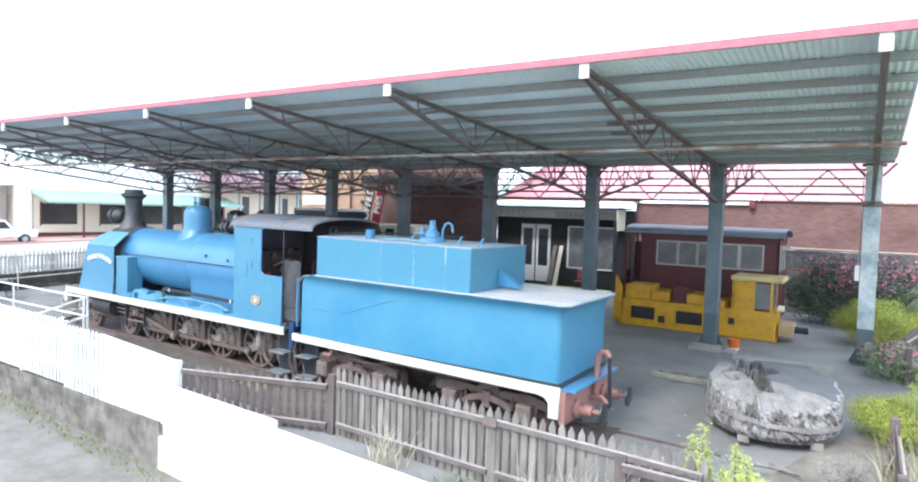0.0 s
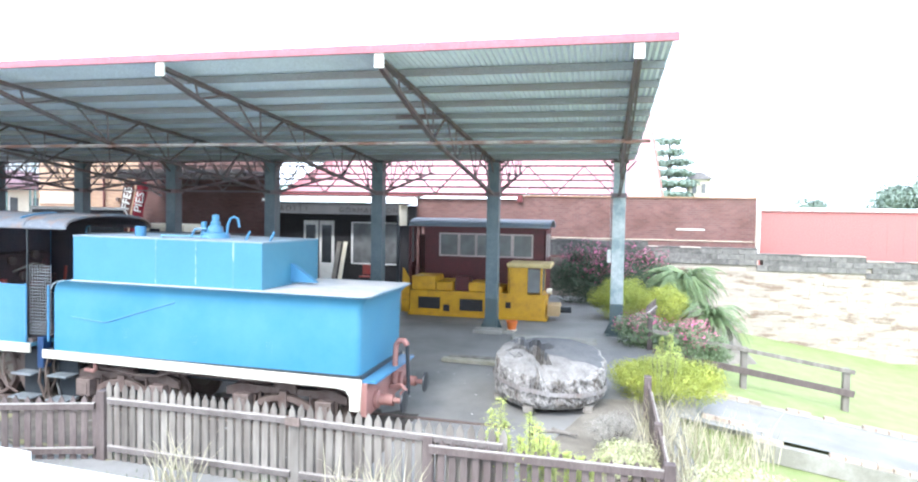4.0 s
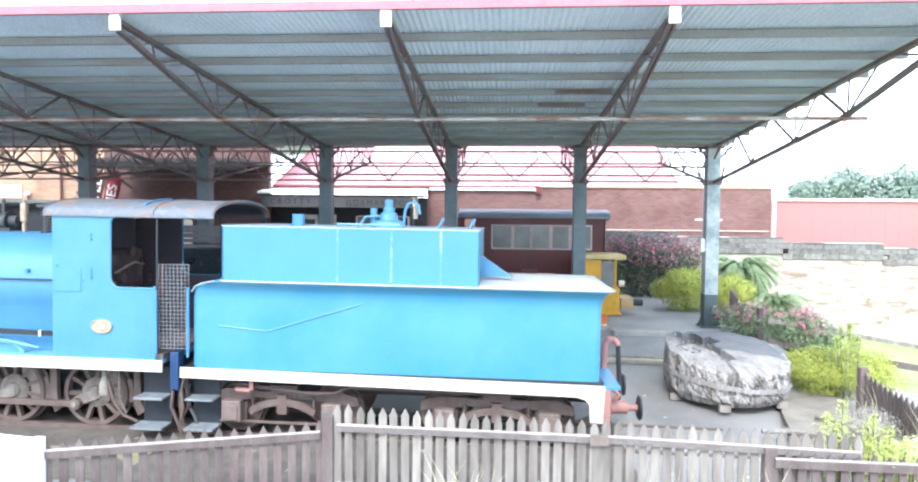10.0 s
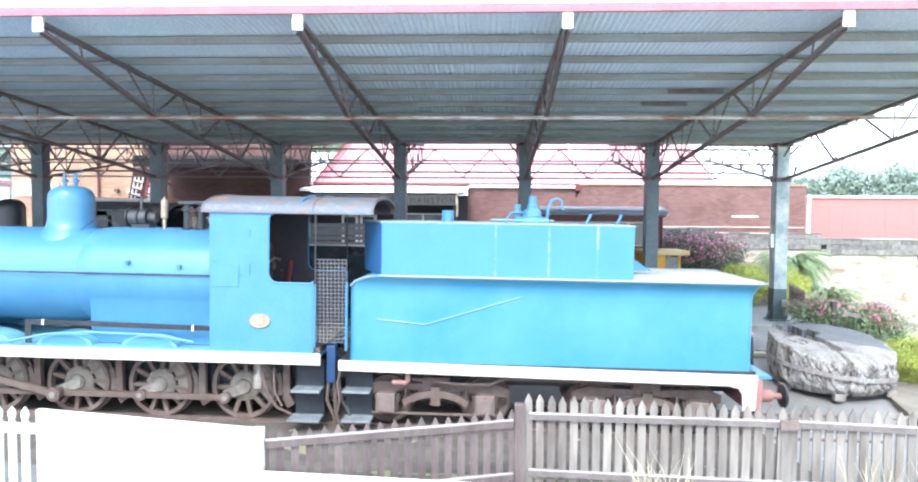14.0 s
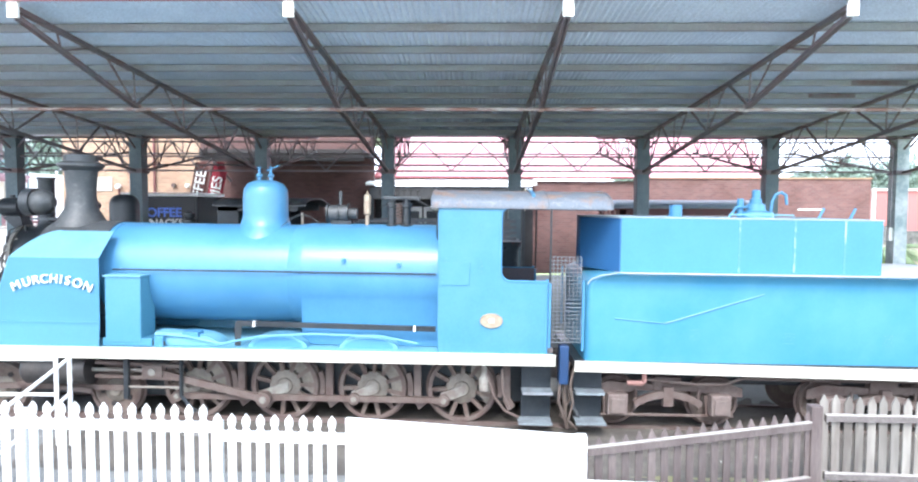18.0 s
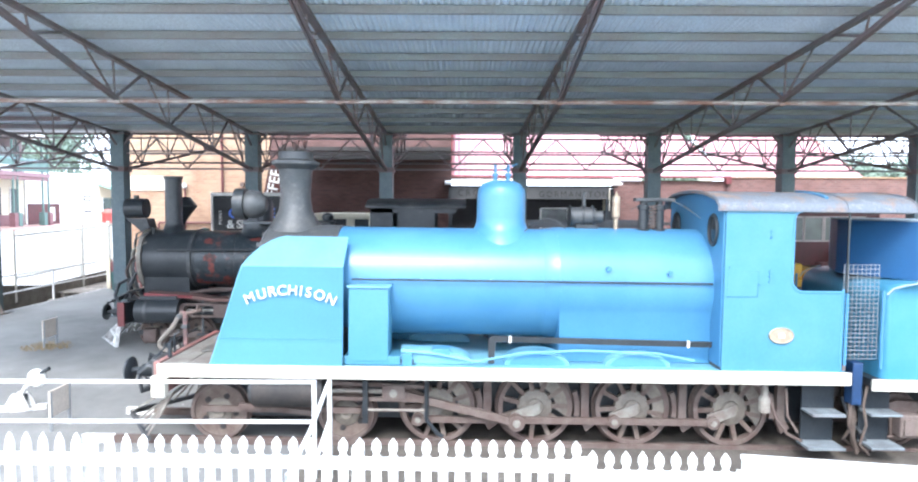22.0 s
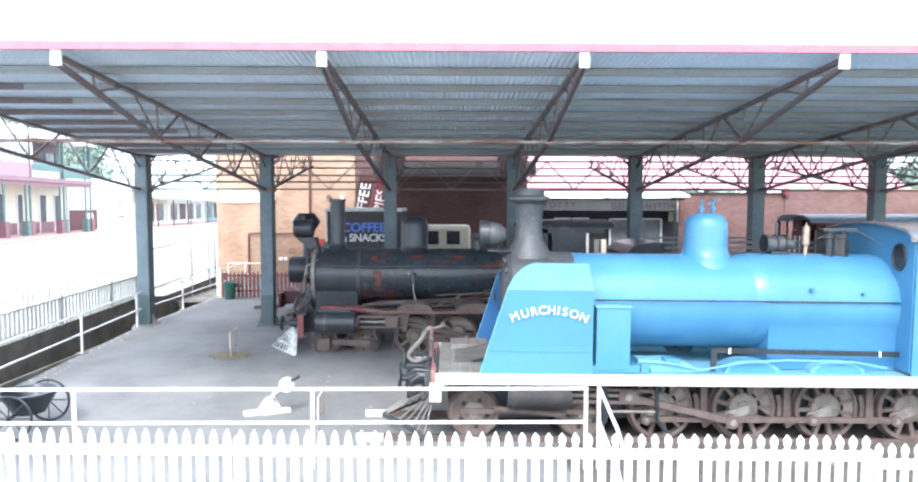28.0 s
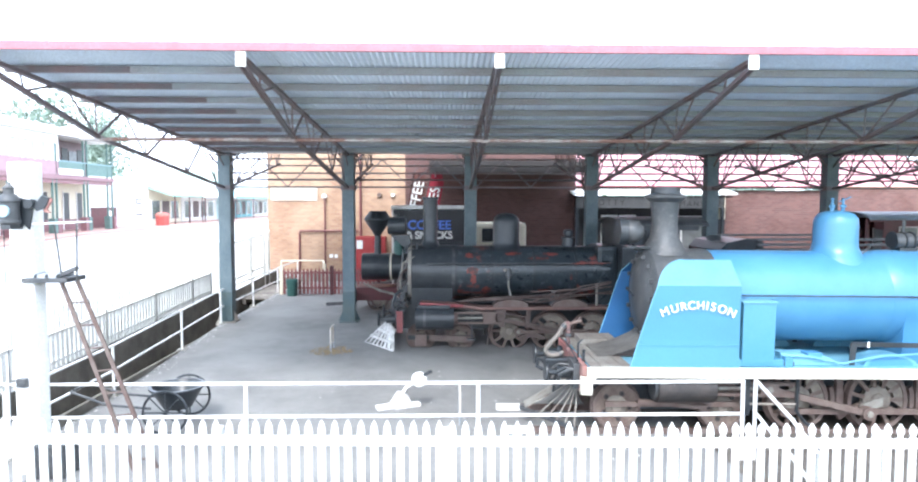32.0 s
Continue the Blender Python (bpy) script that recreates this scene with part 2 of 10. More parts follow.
DARK_IN = mat("dark_interior", (0.035, 0.03, 0.03), 0.8)
CREAM = mat("cream_wall_paint", (0.72, 0.66, 0.52), 0.7, 0, (0.62, 0.56, 0.45), 1, 0.4, 40, 0.05)
GREEN = mat("dark_green_paint", (0.04, 0.12, 0.105), 0.5)
GREEN_ROOF = mat("pale_green_awning", (0.26, 0.42, 0.35), 0.5)
CYAN = mat("turquoise_shopfront", (0.16, 0.42, 0.45), 0.5)
BRASS = mat("dull_brass_plate", (0.46, 0.38, 0.28), 0.45, 0.4, (0.30, 0.22, 0.17), 9, 0.8, 60, 0.1)
ORANGE = mat("orange_plastic", (0.60, 0.15, 0.03), 0.5)
GLASS = glass_mat("window_glass")
DARK_GLASS = mat("dark_window_glass", (0.03, 0.035, 0.04), 0.12, 0, (0.06, 0.065, 0.07), 0.8, 0.6, 10, 0.0)
PALE_GLASS = mat("dusty_window_glass", (0.20, 0.21, 0.21), 0.2, 0, (0.12, 0.12, 0.12), 2.5, 0.8, 10, 0.0)
LEAF_YELLOW = mat("yellow_green_leaves", (0.42, 0.45, 0.085), 0.6, 0, (0.27, 0.33, 0.07), 3, 0.8, 60, 0.1, island=0.3)
LEAF_DARK = mat("dark_green_leaves", (0.055, 0.085, 0.05), 0.6, 0, (0.10, 0.135, 0.085), 3, 0.8, 60, 0.1, island=0.35)
LEAF_MID = mat("mid_green_leaves", (0.15, 0.22, 0.11), 0.6, 0, (0.22, 0.28, 0.16), 3, 0.8, 60, 0.1, island=0.3)
PINK_FLOWER = mat("pink_blossom", (0.70, 0.10, 0.30), 0.6, 0, (0.75, 0.28, 0.42), 6, 0.8, 60, 0.1, island=0.3)
DRY_GRASS = mat("dry_straw_grass", (0.47, 0.43, 0.32), 0.8, 0, (0.38, 0.36, 0.24), 3, 0.8, 60, 0.1, island=0.3)
FERN = mat("fern_fronds", (0.11, 0.18, 0.075), 0.6, 0, (0.21, 0.27, 0.13), 3, 0.8, 60, 0.1, island=0.3)

# ---- building helpers ----
BASE = {}


def thing(name, at, label, category, group="", turn=(0, 0, 0), kind=""):
    ob = new(name)
    ob.empty_display_size = 0.2
    ob.matrix_world = pose(*at, *turn)
    BASE[ob] = Vector(at)
    return tagged(ob, label, category, group, kind)


def part(name, bm, material, parent, label="", smooth=False):
    """One mesh under a thing; bm is drawn in the place's metres."""
    base = BASE[parent] if parent else Vector()
    bmesh.ops.translate(bm, verts=bm.verts, vec=-base)
    me = bpy.data.meshes.new(name)
    bm.to_mesh(me)
    bm.free()
    if smooth:
        me.shade_smooth()
        me.set_sharp_from_angle(angle=radians(40))
    me.materials.append(material)
    ob = new(name, me)
    if parent:
        ob.parent = parent
        BASE[ob] = base
    return tagged(ob, label)


def single(name, bm, material, label, category, kind="", group="", smooth=False):
    return tagged(part(name, bm, material, None, "", smooth), label, category, group, kind)


def box(x0, x1, y0, y1, z0, z1, bevel=0.0, bm=None):
    bm = bm or bmesh.new()
    m = Matrix.Translation(((x0 + x1) / 2, (y0 + y1) / 2, (z0 + z1) / 2)) @ Matrix.Diagonal((abs(x1 - x0), abs(y1 - y0), abs(z1 - z0), 1))
    v = bmesh.ops.create_cube(bm, size=1, matrix=m)["verts"]
    if bevel:
        es = list({e for a in v for e in a.link_edges})
        bmesh.ops.bevel(bm, geom=es, offset=bevel, segments=2, affect="EDGES", profile=0.6)
    return bm


def bar(a, b, r, r2=None, n=8, bm=None, cap=True):
    """A round bar from a to b."""
    bm = bm or bmesh.new()
    a, b = Vector(a), Vector(b)
    q = (b - a).to_track_quat("Z", "Y").to_matrix().to_4x4()
    bmesh.ops.create_cone(bm, cap_ends=cap, segments=n, radius1=r, radius2=r if r2 is None else r2, depth=(b - a).length, matrix=Matrix.Translation((a + b) / 2) @ q)
    return bm


def beam(a, b, w, h, bm=None, up=(0, 0, 1)):
    """A square-edged bar from a to b, w wide and h high."""
    bm = bm or bmesh.new()
    a, b, u = Vector(a), Vector(b), Vector(up)
    d = (b - a).normalized()
    s = d.cross(u).normalized() * w / 2
    u2 = s.cross(d).normalized() * h / 2
    vs = [bm.verts.new(p + i * s + j * u2) for p in (a, b) for i, j in ((-1, -1), (1, -1), (1, 1), (-1, 1))]
    for f in ((0, 1, 2, 3), (7, 6, 5, 4), (0, 4, 5, 1), (1, 5, 6, 2), (2, 6, 7, 3), (3, 7, 4, 0)):
        bm.faces.new([vs[i] for i in f])
    bmesh.ops.recalc_face_normals(bm, faces=bm.faces)
    return bm


def prism(pts, axis, a, b, bm=None, bevel=0.0):
    """A flat outline (a list of pairs) drawn out along an axis from a to b."""
    bm = bm or bmesh.new()

    def place(p, v):
        return {"x": (v, p[0], p[1]), "y": (p[0], v, p[1]), "z": (p[0], p[1], v)}[axis]

    lo, hi = [bm.verts.new(place(p, a)) for p in pts], [bm.verts.new(place(p, b)) for p in pts]
    fs = [bm.faces.new(lo), bm.faces.new(hi[::-1])]
    for i in range(len(pts)):
        j = (i + 1) % len(pts)
        fs.append(bm.faces.new((lo[j], lo[i], hi[i], hi[j])))
    bmesh.ops.recalc_face_normals(bm, faces=fs)
    if bevel:
        bmesh.ops.bevel(bm, geom=[e for e in bm.edges], offset=bevel, segments=1, affect="EDGES")
    return bm


def lathe(profile, at, axis="z", n=24, bm=None):
    """A turned form: pairs of radius and height along the axis."""
    bm = bm or bmesh.new()
    rings = []
    for r, h in profile:
        ring = []
        for k in range(n):
            c, s = r * math.cos(2 * math.pi * k / n), r * math.sin(2 * math.pi * k / n)
            p = {"z": (c, s, h), "x": (h, c, s), "y": (c, h, s)}[axis]
            ring.append(bm.verts.new(Vector(at) + Vector(p)))
        rings.append(ring)
    fs = []
    for a, b in zip(rings, rings[1:]):
        for k in range(n):
            j = (k + 1) % n
            fs.append(bm.faces.new((a[k], a[j], b[j], b[k])))
    for ring in (rings[0], rings[-1]):
        fs.append(bm.faces.new(ring))
    bmesh.ops.remove_doubles(bm, verts=[v for r in rings for v in r], dist=1e-5)
    bmesh.ops.recalc_face_normals(bm, faces=[f for f in bm.faces])
    return bm


def tube(points, r, n=6, bm=None):
    """A bent pipe through points."""
    bm = bm or bmesh.new()
    ps = [Vector(p) for p in points]
    rings, side = [], None
    for i, p in enumerate(ps):
        d = (ps[min(i + 1, len(ps) - 1)] - ps[max(i - 1, 0)]).normalized()
        if side is None:
            side = d.orthogonal().normalized()
        side = (side - d * side.dot(d)).normalized()
        o = d.cross(side)
        rings.append([bm.verts.new(p + r * (math.cos(2 * math.pi * k / n) * side + math.sin(2 * math.pi * k / n) * o)) for k in range(n)])
    for a, b in zip(rings, rings[1:]):
        for k in range(n):
            bm.faces.new((a[k], a[(k + 1) % n], b[(k + 1) % n], b[k]))
    bm.faces.new(rings[0][::-1]), bm.faces.new(rings[-1])
    bmesh.ops.recalc_face_normals(bm, faces=bm.faces)
    return bm


def arc(cx, cy, r, a0, a1, n=8):
    return [(cx + r * math.cos(radians(a0 + (a1 - a0) * k / n)), cy + r * math.sin(radians(a0 + (a1 - a0) * k / n))) for k in range(n + 1)]


def sheet(pts, faces, thick=0.0, bm=None):
    bm = bm or bmesh.new()
    vs = [bm.verts.new(p) for p in pts]
    for f in faces:
        bm.faces.new([vs[i] for i in f])
    return bm


def lettering(text, size, deep, m, material, parent, name="lettering", spacing=1.0, bold=0.0):
    cu = bpy.data.curves.new(name, "FONT")
    cu.body, cu.size, cu.extrude, cu.align_x, cu.align_y, cu.space_character = text, size, deep, "CENTER", "CENTER", spacing
    cu.offset = bold
    tmp = bpy.data.objects.new(name, cu)
    scene.collection.objects.link(tmp)
    me = bpy.data.meshes.new_from_object(tmp.evaluated_get(bpy.context.evaluated_depsgraph_get()))
    bpy.data.objects.remove(tmp)
    bpy.data.curves.remove(cu)
    me.transform(Matrix.Translation(-BASE[parent]) @ m)
    me.materials.append(material)
    ob = new(name, me)
    ob.parent = parent
    BASE[ob] = BASE[parent]
    return ob

# ---- ground ----
def ground_z(x, y):
    """The yard falls gently from the columns to the street side."""
    t = min(1, max(0, (y - 10.8) / 6.2))
    return -0.335 + 0.395 * t - 0.010 * (x + 13) * (1 - t)


gm = bmesh.new()
xs, ys = [-26.75 + 0.6 * i for i in range(46)] + [0.9, 1.4], [7.0 + 0.5 * i for i in range(40)]
grid = [[gm.verts.new((x, y, ground_z(x, y))) for y in ys] for x in xs]
for i in range(len(xs) - 1):
    for j in range(len(ys) - 1):
        gm.faces.new((grid[i][j], grid[i + 1][j], grid[i + 1][j + 1], grid[i][j + 1]))
single("pavement", gm, ASPHALT, "grey asphalt yard under the shed roof", "yard", "structure", smooth=True)
gm = bmesh.new()
R = [(-600, -300), (600, -300), (600, 900), (-600, 900)]
gm.faces.new([gm.verts.new((x, y, -2.4)) for x, y in R])
single("ground", gm, GRASS, "grass and earth reaching the horizon", "ground", "structure")

# ---- shed ----
COLX = [0.355 - 3.378 * i for i in range(9)]
CY, TIPY, VALLEY, KNEE = 17.40, 8.15, 4.76, 3.79
REARY = 23.6


def roof_z(y):
    """Top of the rafters: a gentle fall from the open front to the valley, steeper behind it."""
    return 4.72 + (0.0635 * (CY - y) if y < CY else 0.105 * (y - CY))


def corrugated(x0, x1, y0, y1, lift, material, name, label, pitch=0.10, kind="structure"):
    n = int((x1 - x0) / pitch)
    bm = bmesh.new()
    rows = []
    for k in range(4 * n + 1):
        x = x0 + (x1 - x0) * k / (4 * n)
        h = lift + 0.014 * (0, 1, 0, -1)[k % 4]
        rows.append((bm.verts.new((x, y0, roof_z(y0) + h)), bm.verts.new((x, y1, roof_z(y1) + h))))
    for a, b in zip(rows, rows[1:]):
        bm.faces.new((a[0], b[0], b[1], a[1]))
    return single(name, bm, material, label, "roof", kind)


corrugated(-27.05, 0.78, TIPY - 0.1, CY, 0.125, ROOF_UNDER, "roof_front", "galvanised corrugated shed roof sheet", pitch=0.085)
corrugated(-27.05, 0.78, CY, REARY, 0.125, ROOF_UNDER, "roof_rear", "galvanised corrugated rear roof sheet", pitch=0.085)
for k in range(9):
    y = 9.04 + k * 0.985
    p = single("purlin", box(-27.0, 0.74, y, y + 0.012, roof_z(y) + 0.008, roof_z(y) + 0.106), PURLIN, "dark painted steel roof purlin", "purlin", "structure")
    BASE[p] = Vector()
    part("upper_flange", box(-27.0, 0.74, y + 0.012, y + 0.065, roof_z(y) + 0.096, roof_z(y) + 0.106), PURLIN, p)
    part("lower_flange", box(-27.0, 0.74, y + 0.012, y + 0.065, roof_z(y) + 0.008, roof_z(y) + 0.018), PURLIN, p)
    # Darker strip over the left end of each purlin.
    part("lap_sleeve", box(-26.95, -25.2 + 0.19 * k, y - 0.012, y, roof_z(y) + 0.004, roof_z(y) + 0.104), TRUSS, p, "darker strip on the purlin end")
    # Two purlins carry a short darker stretch.
    if k in (3, 4):
        x0, x1 = ((-4.1, -3.1), (-4.35, -3.45))[k - 3]
        part("rust_stretch", box(x0, x1, y - 0.006, y, roof_z(y) + 0.012, roof_z(y) + 0.10), mat("dark_stretch_purlin", (0.17, 0.16, 0.17), 0.7, 0, (0.15, 0.09, 0.08), 3, 0.8, 40, 0.1), p, "darker stretch of purlin")
for k in range(5):
    y = CY + 0.9 + k * 1.15
    single("purlin", box(-27.0, 0.74, y - 0.03, y + 0.03, roof_z(y), roof_z(y) + 0.105), PURLIN, "dark painted steel roof purlin", "purlin", "structure")
single("fascia", box(-27.08, 0.82, TIPY - 0.16, TIPY - 0.11, 5.35, 5.455), FASCIA, "maroon metal edge along the roof", "fascia", "structure")
single("gutter", box(-27.0, 0.74, CY - 0.22, CY + 0.22, VALLEY - 0.02, VALLEY + 0.10, 0.02), GALV, "galvanised valley gutter over the columns", "gutter", "structure")
TIE_Y = 10.95


def truss_z(y):
    """Height of the lower chord: bent where the tie pipe runs, then straight to the column."""
    if y > CY:
        return KNEE + 0.170 * (y - CY)
    return 4.515 - 0.114 * (y - 10.9) if y > 10.9 else 4.515 + 0.238 * (10.9 - y)


PIPE_RUST = mat("rusty_white_pipe", (0.45, 0.42, 0.40), 0.6, 0, (0.22, 0.10, 0.07), 1.5, 0.9, 30, 0.1, contrast=0.15)
single("tie_pipe", bar((-27.0, TIE_Y, 4.485), (0.7, TIE_Y, 4.485), 0.032), PIPE_RUST, "rust-streaked pipe tying the roof trusses", "pipe", "structure")
for y in (19.1, 22.8):
    single("tie_pipe", bar((-27.0, y, truss_z(y) - 0.01), (0.4, y, truss_z(y) - 0.01), 0.028), TRUSS, "dark pipe tying the rear trusses", "pipe", "structure")


def column(x, pale):
    t = thing("column", (x, CY, 0.0), "steel shed column with branching roof trusses" if not pale else "flaking steel shed column, paled as if lit, with roof trusses", "column", "shed columns", kind="structure")
    w = 0.165
    part("shaft", box(x - w, x + w, CY - w, CY + w, 0.9, VALLEY - 0.02, 0.008), COLUMN_LIT if pale else COLUMN, t)
    part("foot", box(x - w - 0.004, x + w + 0.004, CY - w - 0.004, CY + w + 0.004, 0.05, 0.91, 0.008), COLUMN_BASE, t)
    base_m = COLUMN_BASE if x > -26 else GREY_IRON
    part("base_plate", box(x - 0.26, x + 0.26, CY - 0.26, CY + 0.26, 0.0, 0.09, 0.01), base_m, t)
    for s in (-1, 1):
        part("gusset", prism([(x + s * w, 0.09), (x + s * 0.3, 0.09), (x + s * w, 0.4)], "y", CY - 0.02, CY + 0.02), base_m, t)
    part("head_plate", box(x - 0.2, x + 0.2, CY - 0.2, CY + 0.2, KNEE - 0.06, KNEE + 0.06, 0.01), TRUSS, t)
    part("cap_plate", box(x - 0.24, x + 0.24, CY - 0.24, CY + 0.24, VALLEY - 0.10, VALLEY - 0.06, 0.01), TRUSS, t)
    for s in (-1, 1):
        part("cap_bracket", beam((x + s * w, CY - 0.1, 4.42), (x + s * 0.42, CY - 0.1, VALLEY - 0.05), 0.03, 0.05), TRUSS, t)

    def up(y):
        return roof_z(y) - 0.03

    # front half: bent lower chord, light hangers and heavier raking struts
    part("upper_chord", beam((x, CY, up(CY)), (x, TIPY - 0.05, up(TIPY)), 0.085, 0.06), TRUSS, t)
    nodes = (TIPY - 0.03, 10.9, CY - w)
    for dx in (-0.024, 0.024):
        for a, b in zip(nodes, nodes[1:]):
            part("lower_chord", beam((x + dx, a, truss_z(a)), (x + dx, b, truss_z(b)), 0.03, 0.06), TRUSS, t)
    for a, foot, b in ((10.02, 10.86, 11.75), (11.85, 12.68, 13.75), (13.85, 14.75, 15.65)):
        part("web_bar", beam((x, a, up(a)), (x, foot, truss_z(foot)), 0.022, 0.026), TRUSS, t)
        part("hanger", beam((x, foot, truss_z(foot)), (x, foot - 0.03, up(foot)), 0.022, 0.022, up=(0, 1, 0)), TRUSS, t)
        part("raking_strut", beam((x, foot, truss_z(foot)), (x, b, up(b)), 0.03, 0.042), TRUSS, t)
    part("web_bar", beam((x, 8.95, truss_z(8.95)), (x, 9.68, up(9.68)), 0.026, 0.03), TRUSS, t)
    part("hanger", beam((x, 8.95, truss_z(8.95)), (x, 8.86, up(8.86)), 0.022, 0.022, up=(0, 1, 0)), TRUSS, t)
    part("web_bar", beam((x, 15.75, up(15.75)), (x, 16.7, truss_z(16.7)), 0.026, 0.03), TRUSS, t)
    part("hanger", beam((x, 16.25, up(16.25)), (x, 16.7, truss_z(16.7)), 0.022, 0.022), TRUSS, t)
    part("corner_strut", beam((x, 16.75, up(16.75)), (x, CY - w, 4.40), 0.03, 0.045), TRUSS, t)
    part("pipe_clamp", box(x - 0.045, x + 0.045, TIE_Y - 0.05, TIE_Y + 0.05, 4.44, 4.55, 0.008), PIPE_RUST, t)
    # rear half
    part("upper_chord", beam((x, CY, up(CY)), (x, REARY, up(REARY)), 0.07, 0.06), TRUSS, t)
    for dx in (-0.022, 0.022):
        part("lower_chord", beam((x + dx, CY + w, KNEE), (x + dx, 23.3, truss_z(23.3)), 0.03, 0.06), TRUSS, t)
    for a, foot, b in ((17.7, 18.5, 19.1), (19.2, 20.1, 20.8), (20.9, 21.7, 22.3), (22.4, 22.9, 23.4)):
        part("web_bar", beam((x, a, up(a)), (x, foot, truss_z(foot)), 0.025, 0.028), TRUSS, t)
        part("hanger", beam((x, foot, truss_z(foot)), (x, foot, up(foot)), 0.022, 0.022, up=(0, 1, 0)), TRUSS, t)
        part("web_bar", beam((x, foot, truss_z(foot)), (x, b, up(b)), 0.028, 0.034), TRUSS, t)
    part("end_plate", box(x - 0.065, x + 0.065, TIPY - 0.13, TIPY - 0.09, 5.155, 5.352), WHITE, t, "white painted rafter end")
    return t


for i, x in enumerate(COLX):
    c = column(x, i == 0)
    if i == 0:
        part("socket_box", box(x - 0.27, x - 0.17, CY - 0.12, CY + 0.02, 2.0, 2.35, 0.01), WHITE, c, "white electrical box")
        part("socket_box", box(x + 0.02, x + 0.14, CY - 0.24, CY - 0.17, 0.42, 0.62, 0.01), GALV, c)
        part("conduit", bar((x - 0.2, CY - 0.05, 2.35), (x - 0.2, CY - 0.05, 4.6), 0.012, n=6), GALV, c)
for i in range(8):
    x1, x0 = COLX[i] - 0.17, COLX[i + 1] + 0.17
    g = thing("lattice_girder", ((x0 + x1) / 2, CY, KNEE), "dark steel lattice girder between shed columns", "girder", "lattice girders", kind="structure")
    for z in (3.808, 4.19, 4.58):
        part("chord", beam((x0, CY, z), (x1, CY, z), 0.05, 0.045), TRUSS, g)
    L = x1 - x0
    for k in range(2):
        a, m, b = x0 + L * k / 2, x0 + L * (k + 0.5) / 2, x0 + L * (k + 1) / 2
        part("web_bar", beam((a, CY + 0.03, 3.82), (m, CY + 0.03, 4.57), 0.03, 0.035, up=(0, 1, 0)), TRUSS, g)
        part("web_bar", beam((m, CY + 0.03, 4.57), (b, CY + 0.03, 3.82), 0.03, 0.035, up=(0, 1, 0)), TRUSS, g)

# ---- locomotives: shared pieces ----
HUB = mat("oily_grey_brown_hub", (0.16, 0.135, 0.115), 0.7, 0.1, (0.25, 0.22, 0.18), 6, 0.9, 60, 0.2)
SPOKE = mat("rusty_brown_wheel_centre", (0.115, 0.078, 0.066), 0.8, 0.05, (0.19, 0.155, 0.13), 5, 0.8, 60, 0.25)


def wheel(name, x, y, z, r, spokes, parent, side=-1, material=None, disc=False, turn=0.0):
    """A railway wheel facing -y (side -1) or +y: tyre, centre and spokes."""
    w = 0.11
    yo, yi = y, y - side * w
    material = material or RUST
    prof = [(r * 0.86, 0), (r - 0.012, 0), (r, side * -0.02), (r, side * -0.085), (r + 0.028, side * -0.095), (r + 0.028, side * -w), (r * 0.86, side * -w)]
    bm = lathe(prof + [prof[0]], (x, yo, z), "y", 40)
    bm.faces.ensure_lookup_table()
    for f in [f for f in bm.faces if len(f.verts) > 4]:
        bm.faces.remove(f)
    whl = part(name, bm, material, parent, smooth=True)
    hub = lathe([(0.001, side * 0.02), (r * 0.15, side * 0.03), (r * 0.21, side * 0.025), (r * 0.24, side * 0.0), (r * 0.44, side * -0.02), (r * 0.46, side * -0.03), (r * 0.46, side * -w), (0.001, side * -w)], (x, yo, z), "y", 20)
    part("hub", hub, HUB, whl, smooth=True)
    if disc:
        bm = lathe([(0.001, side * -0.035), (r * 0.6, side * -0.05), (r * 0.88, side * -0.03), (r * 0.88, side * -0.08), (0.001, side * -0.085)], (x, yo, z), "y", 32)
        part("disc", bm, SPOKE, whl, smooth=True)
        for k in range(5):
            a = radians(turn + 40 + 72 * k)
            cx, cz = x + r * 0.56 * math.cos(a), z + r * 0.56 * math.sin(a)
            part("lightening_hole", bar((cx, yo + side * -0.06, cz), (cx, yo + side * -0.03, cz), r * 0.1, n=12), DARK_IN, whl)
    else:
        for k in range(spokes):
            a = radians(turn + 360 * k / spokes)
            d = Vector((math.cos(a), 0, math.sin(a)))
            c = Vector((x, yo - side * 0.05, z))
            part("spoke", beam(c + d * r * 0.18, c + d * r * 0.9, 0.06, r * 0.125, up=(0, 1, 0)), SPOKE, whl)
        a0 = radians(turn)
        pts = [(x + r * 0.87 * math.cos(a0 + t), z + r * 0.87 * math.sin(a0 + t)) for t in [radians(-52 + 104 * k / 8) for k in range(9)]]
        pts2 = [(x + r * 0.55 * math.cos(a0 + t), z + r * 0.55 * math.sin(a0 + t)) for t in [radians(40 - 80 * k / 4) for k in range(5)]]
        part("balance_weight", prism(pts + pts2, "y", yo - side * 0.02, yo - side * 0.085), HUB, whl)
    return whl


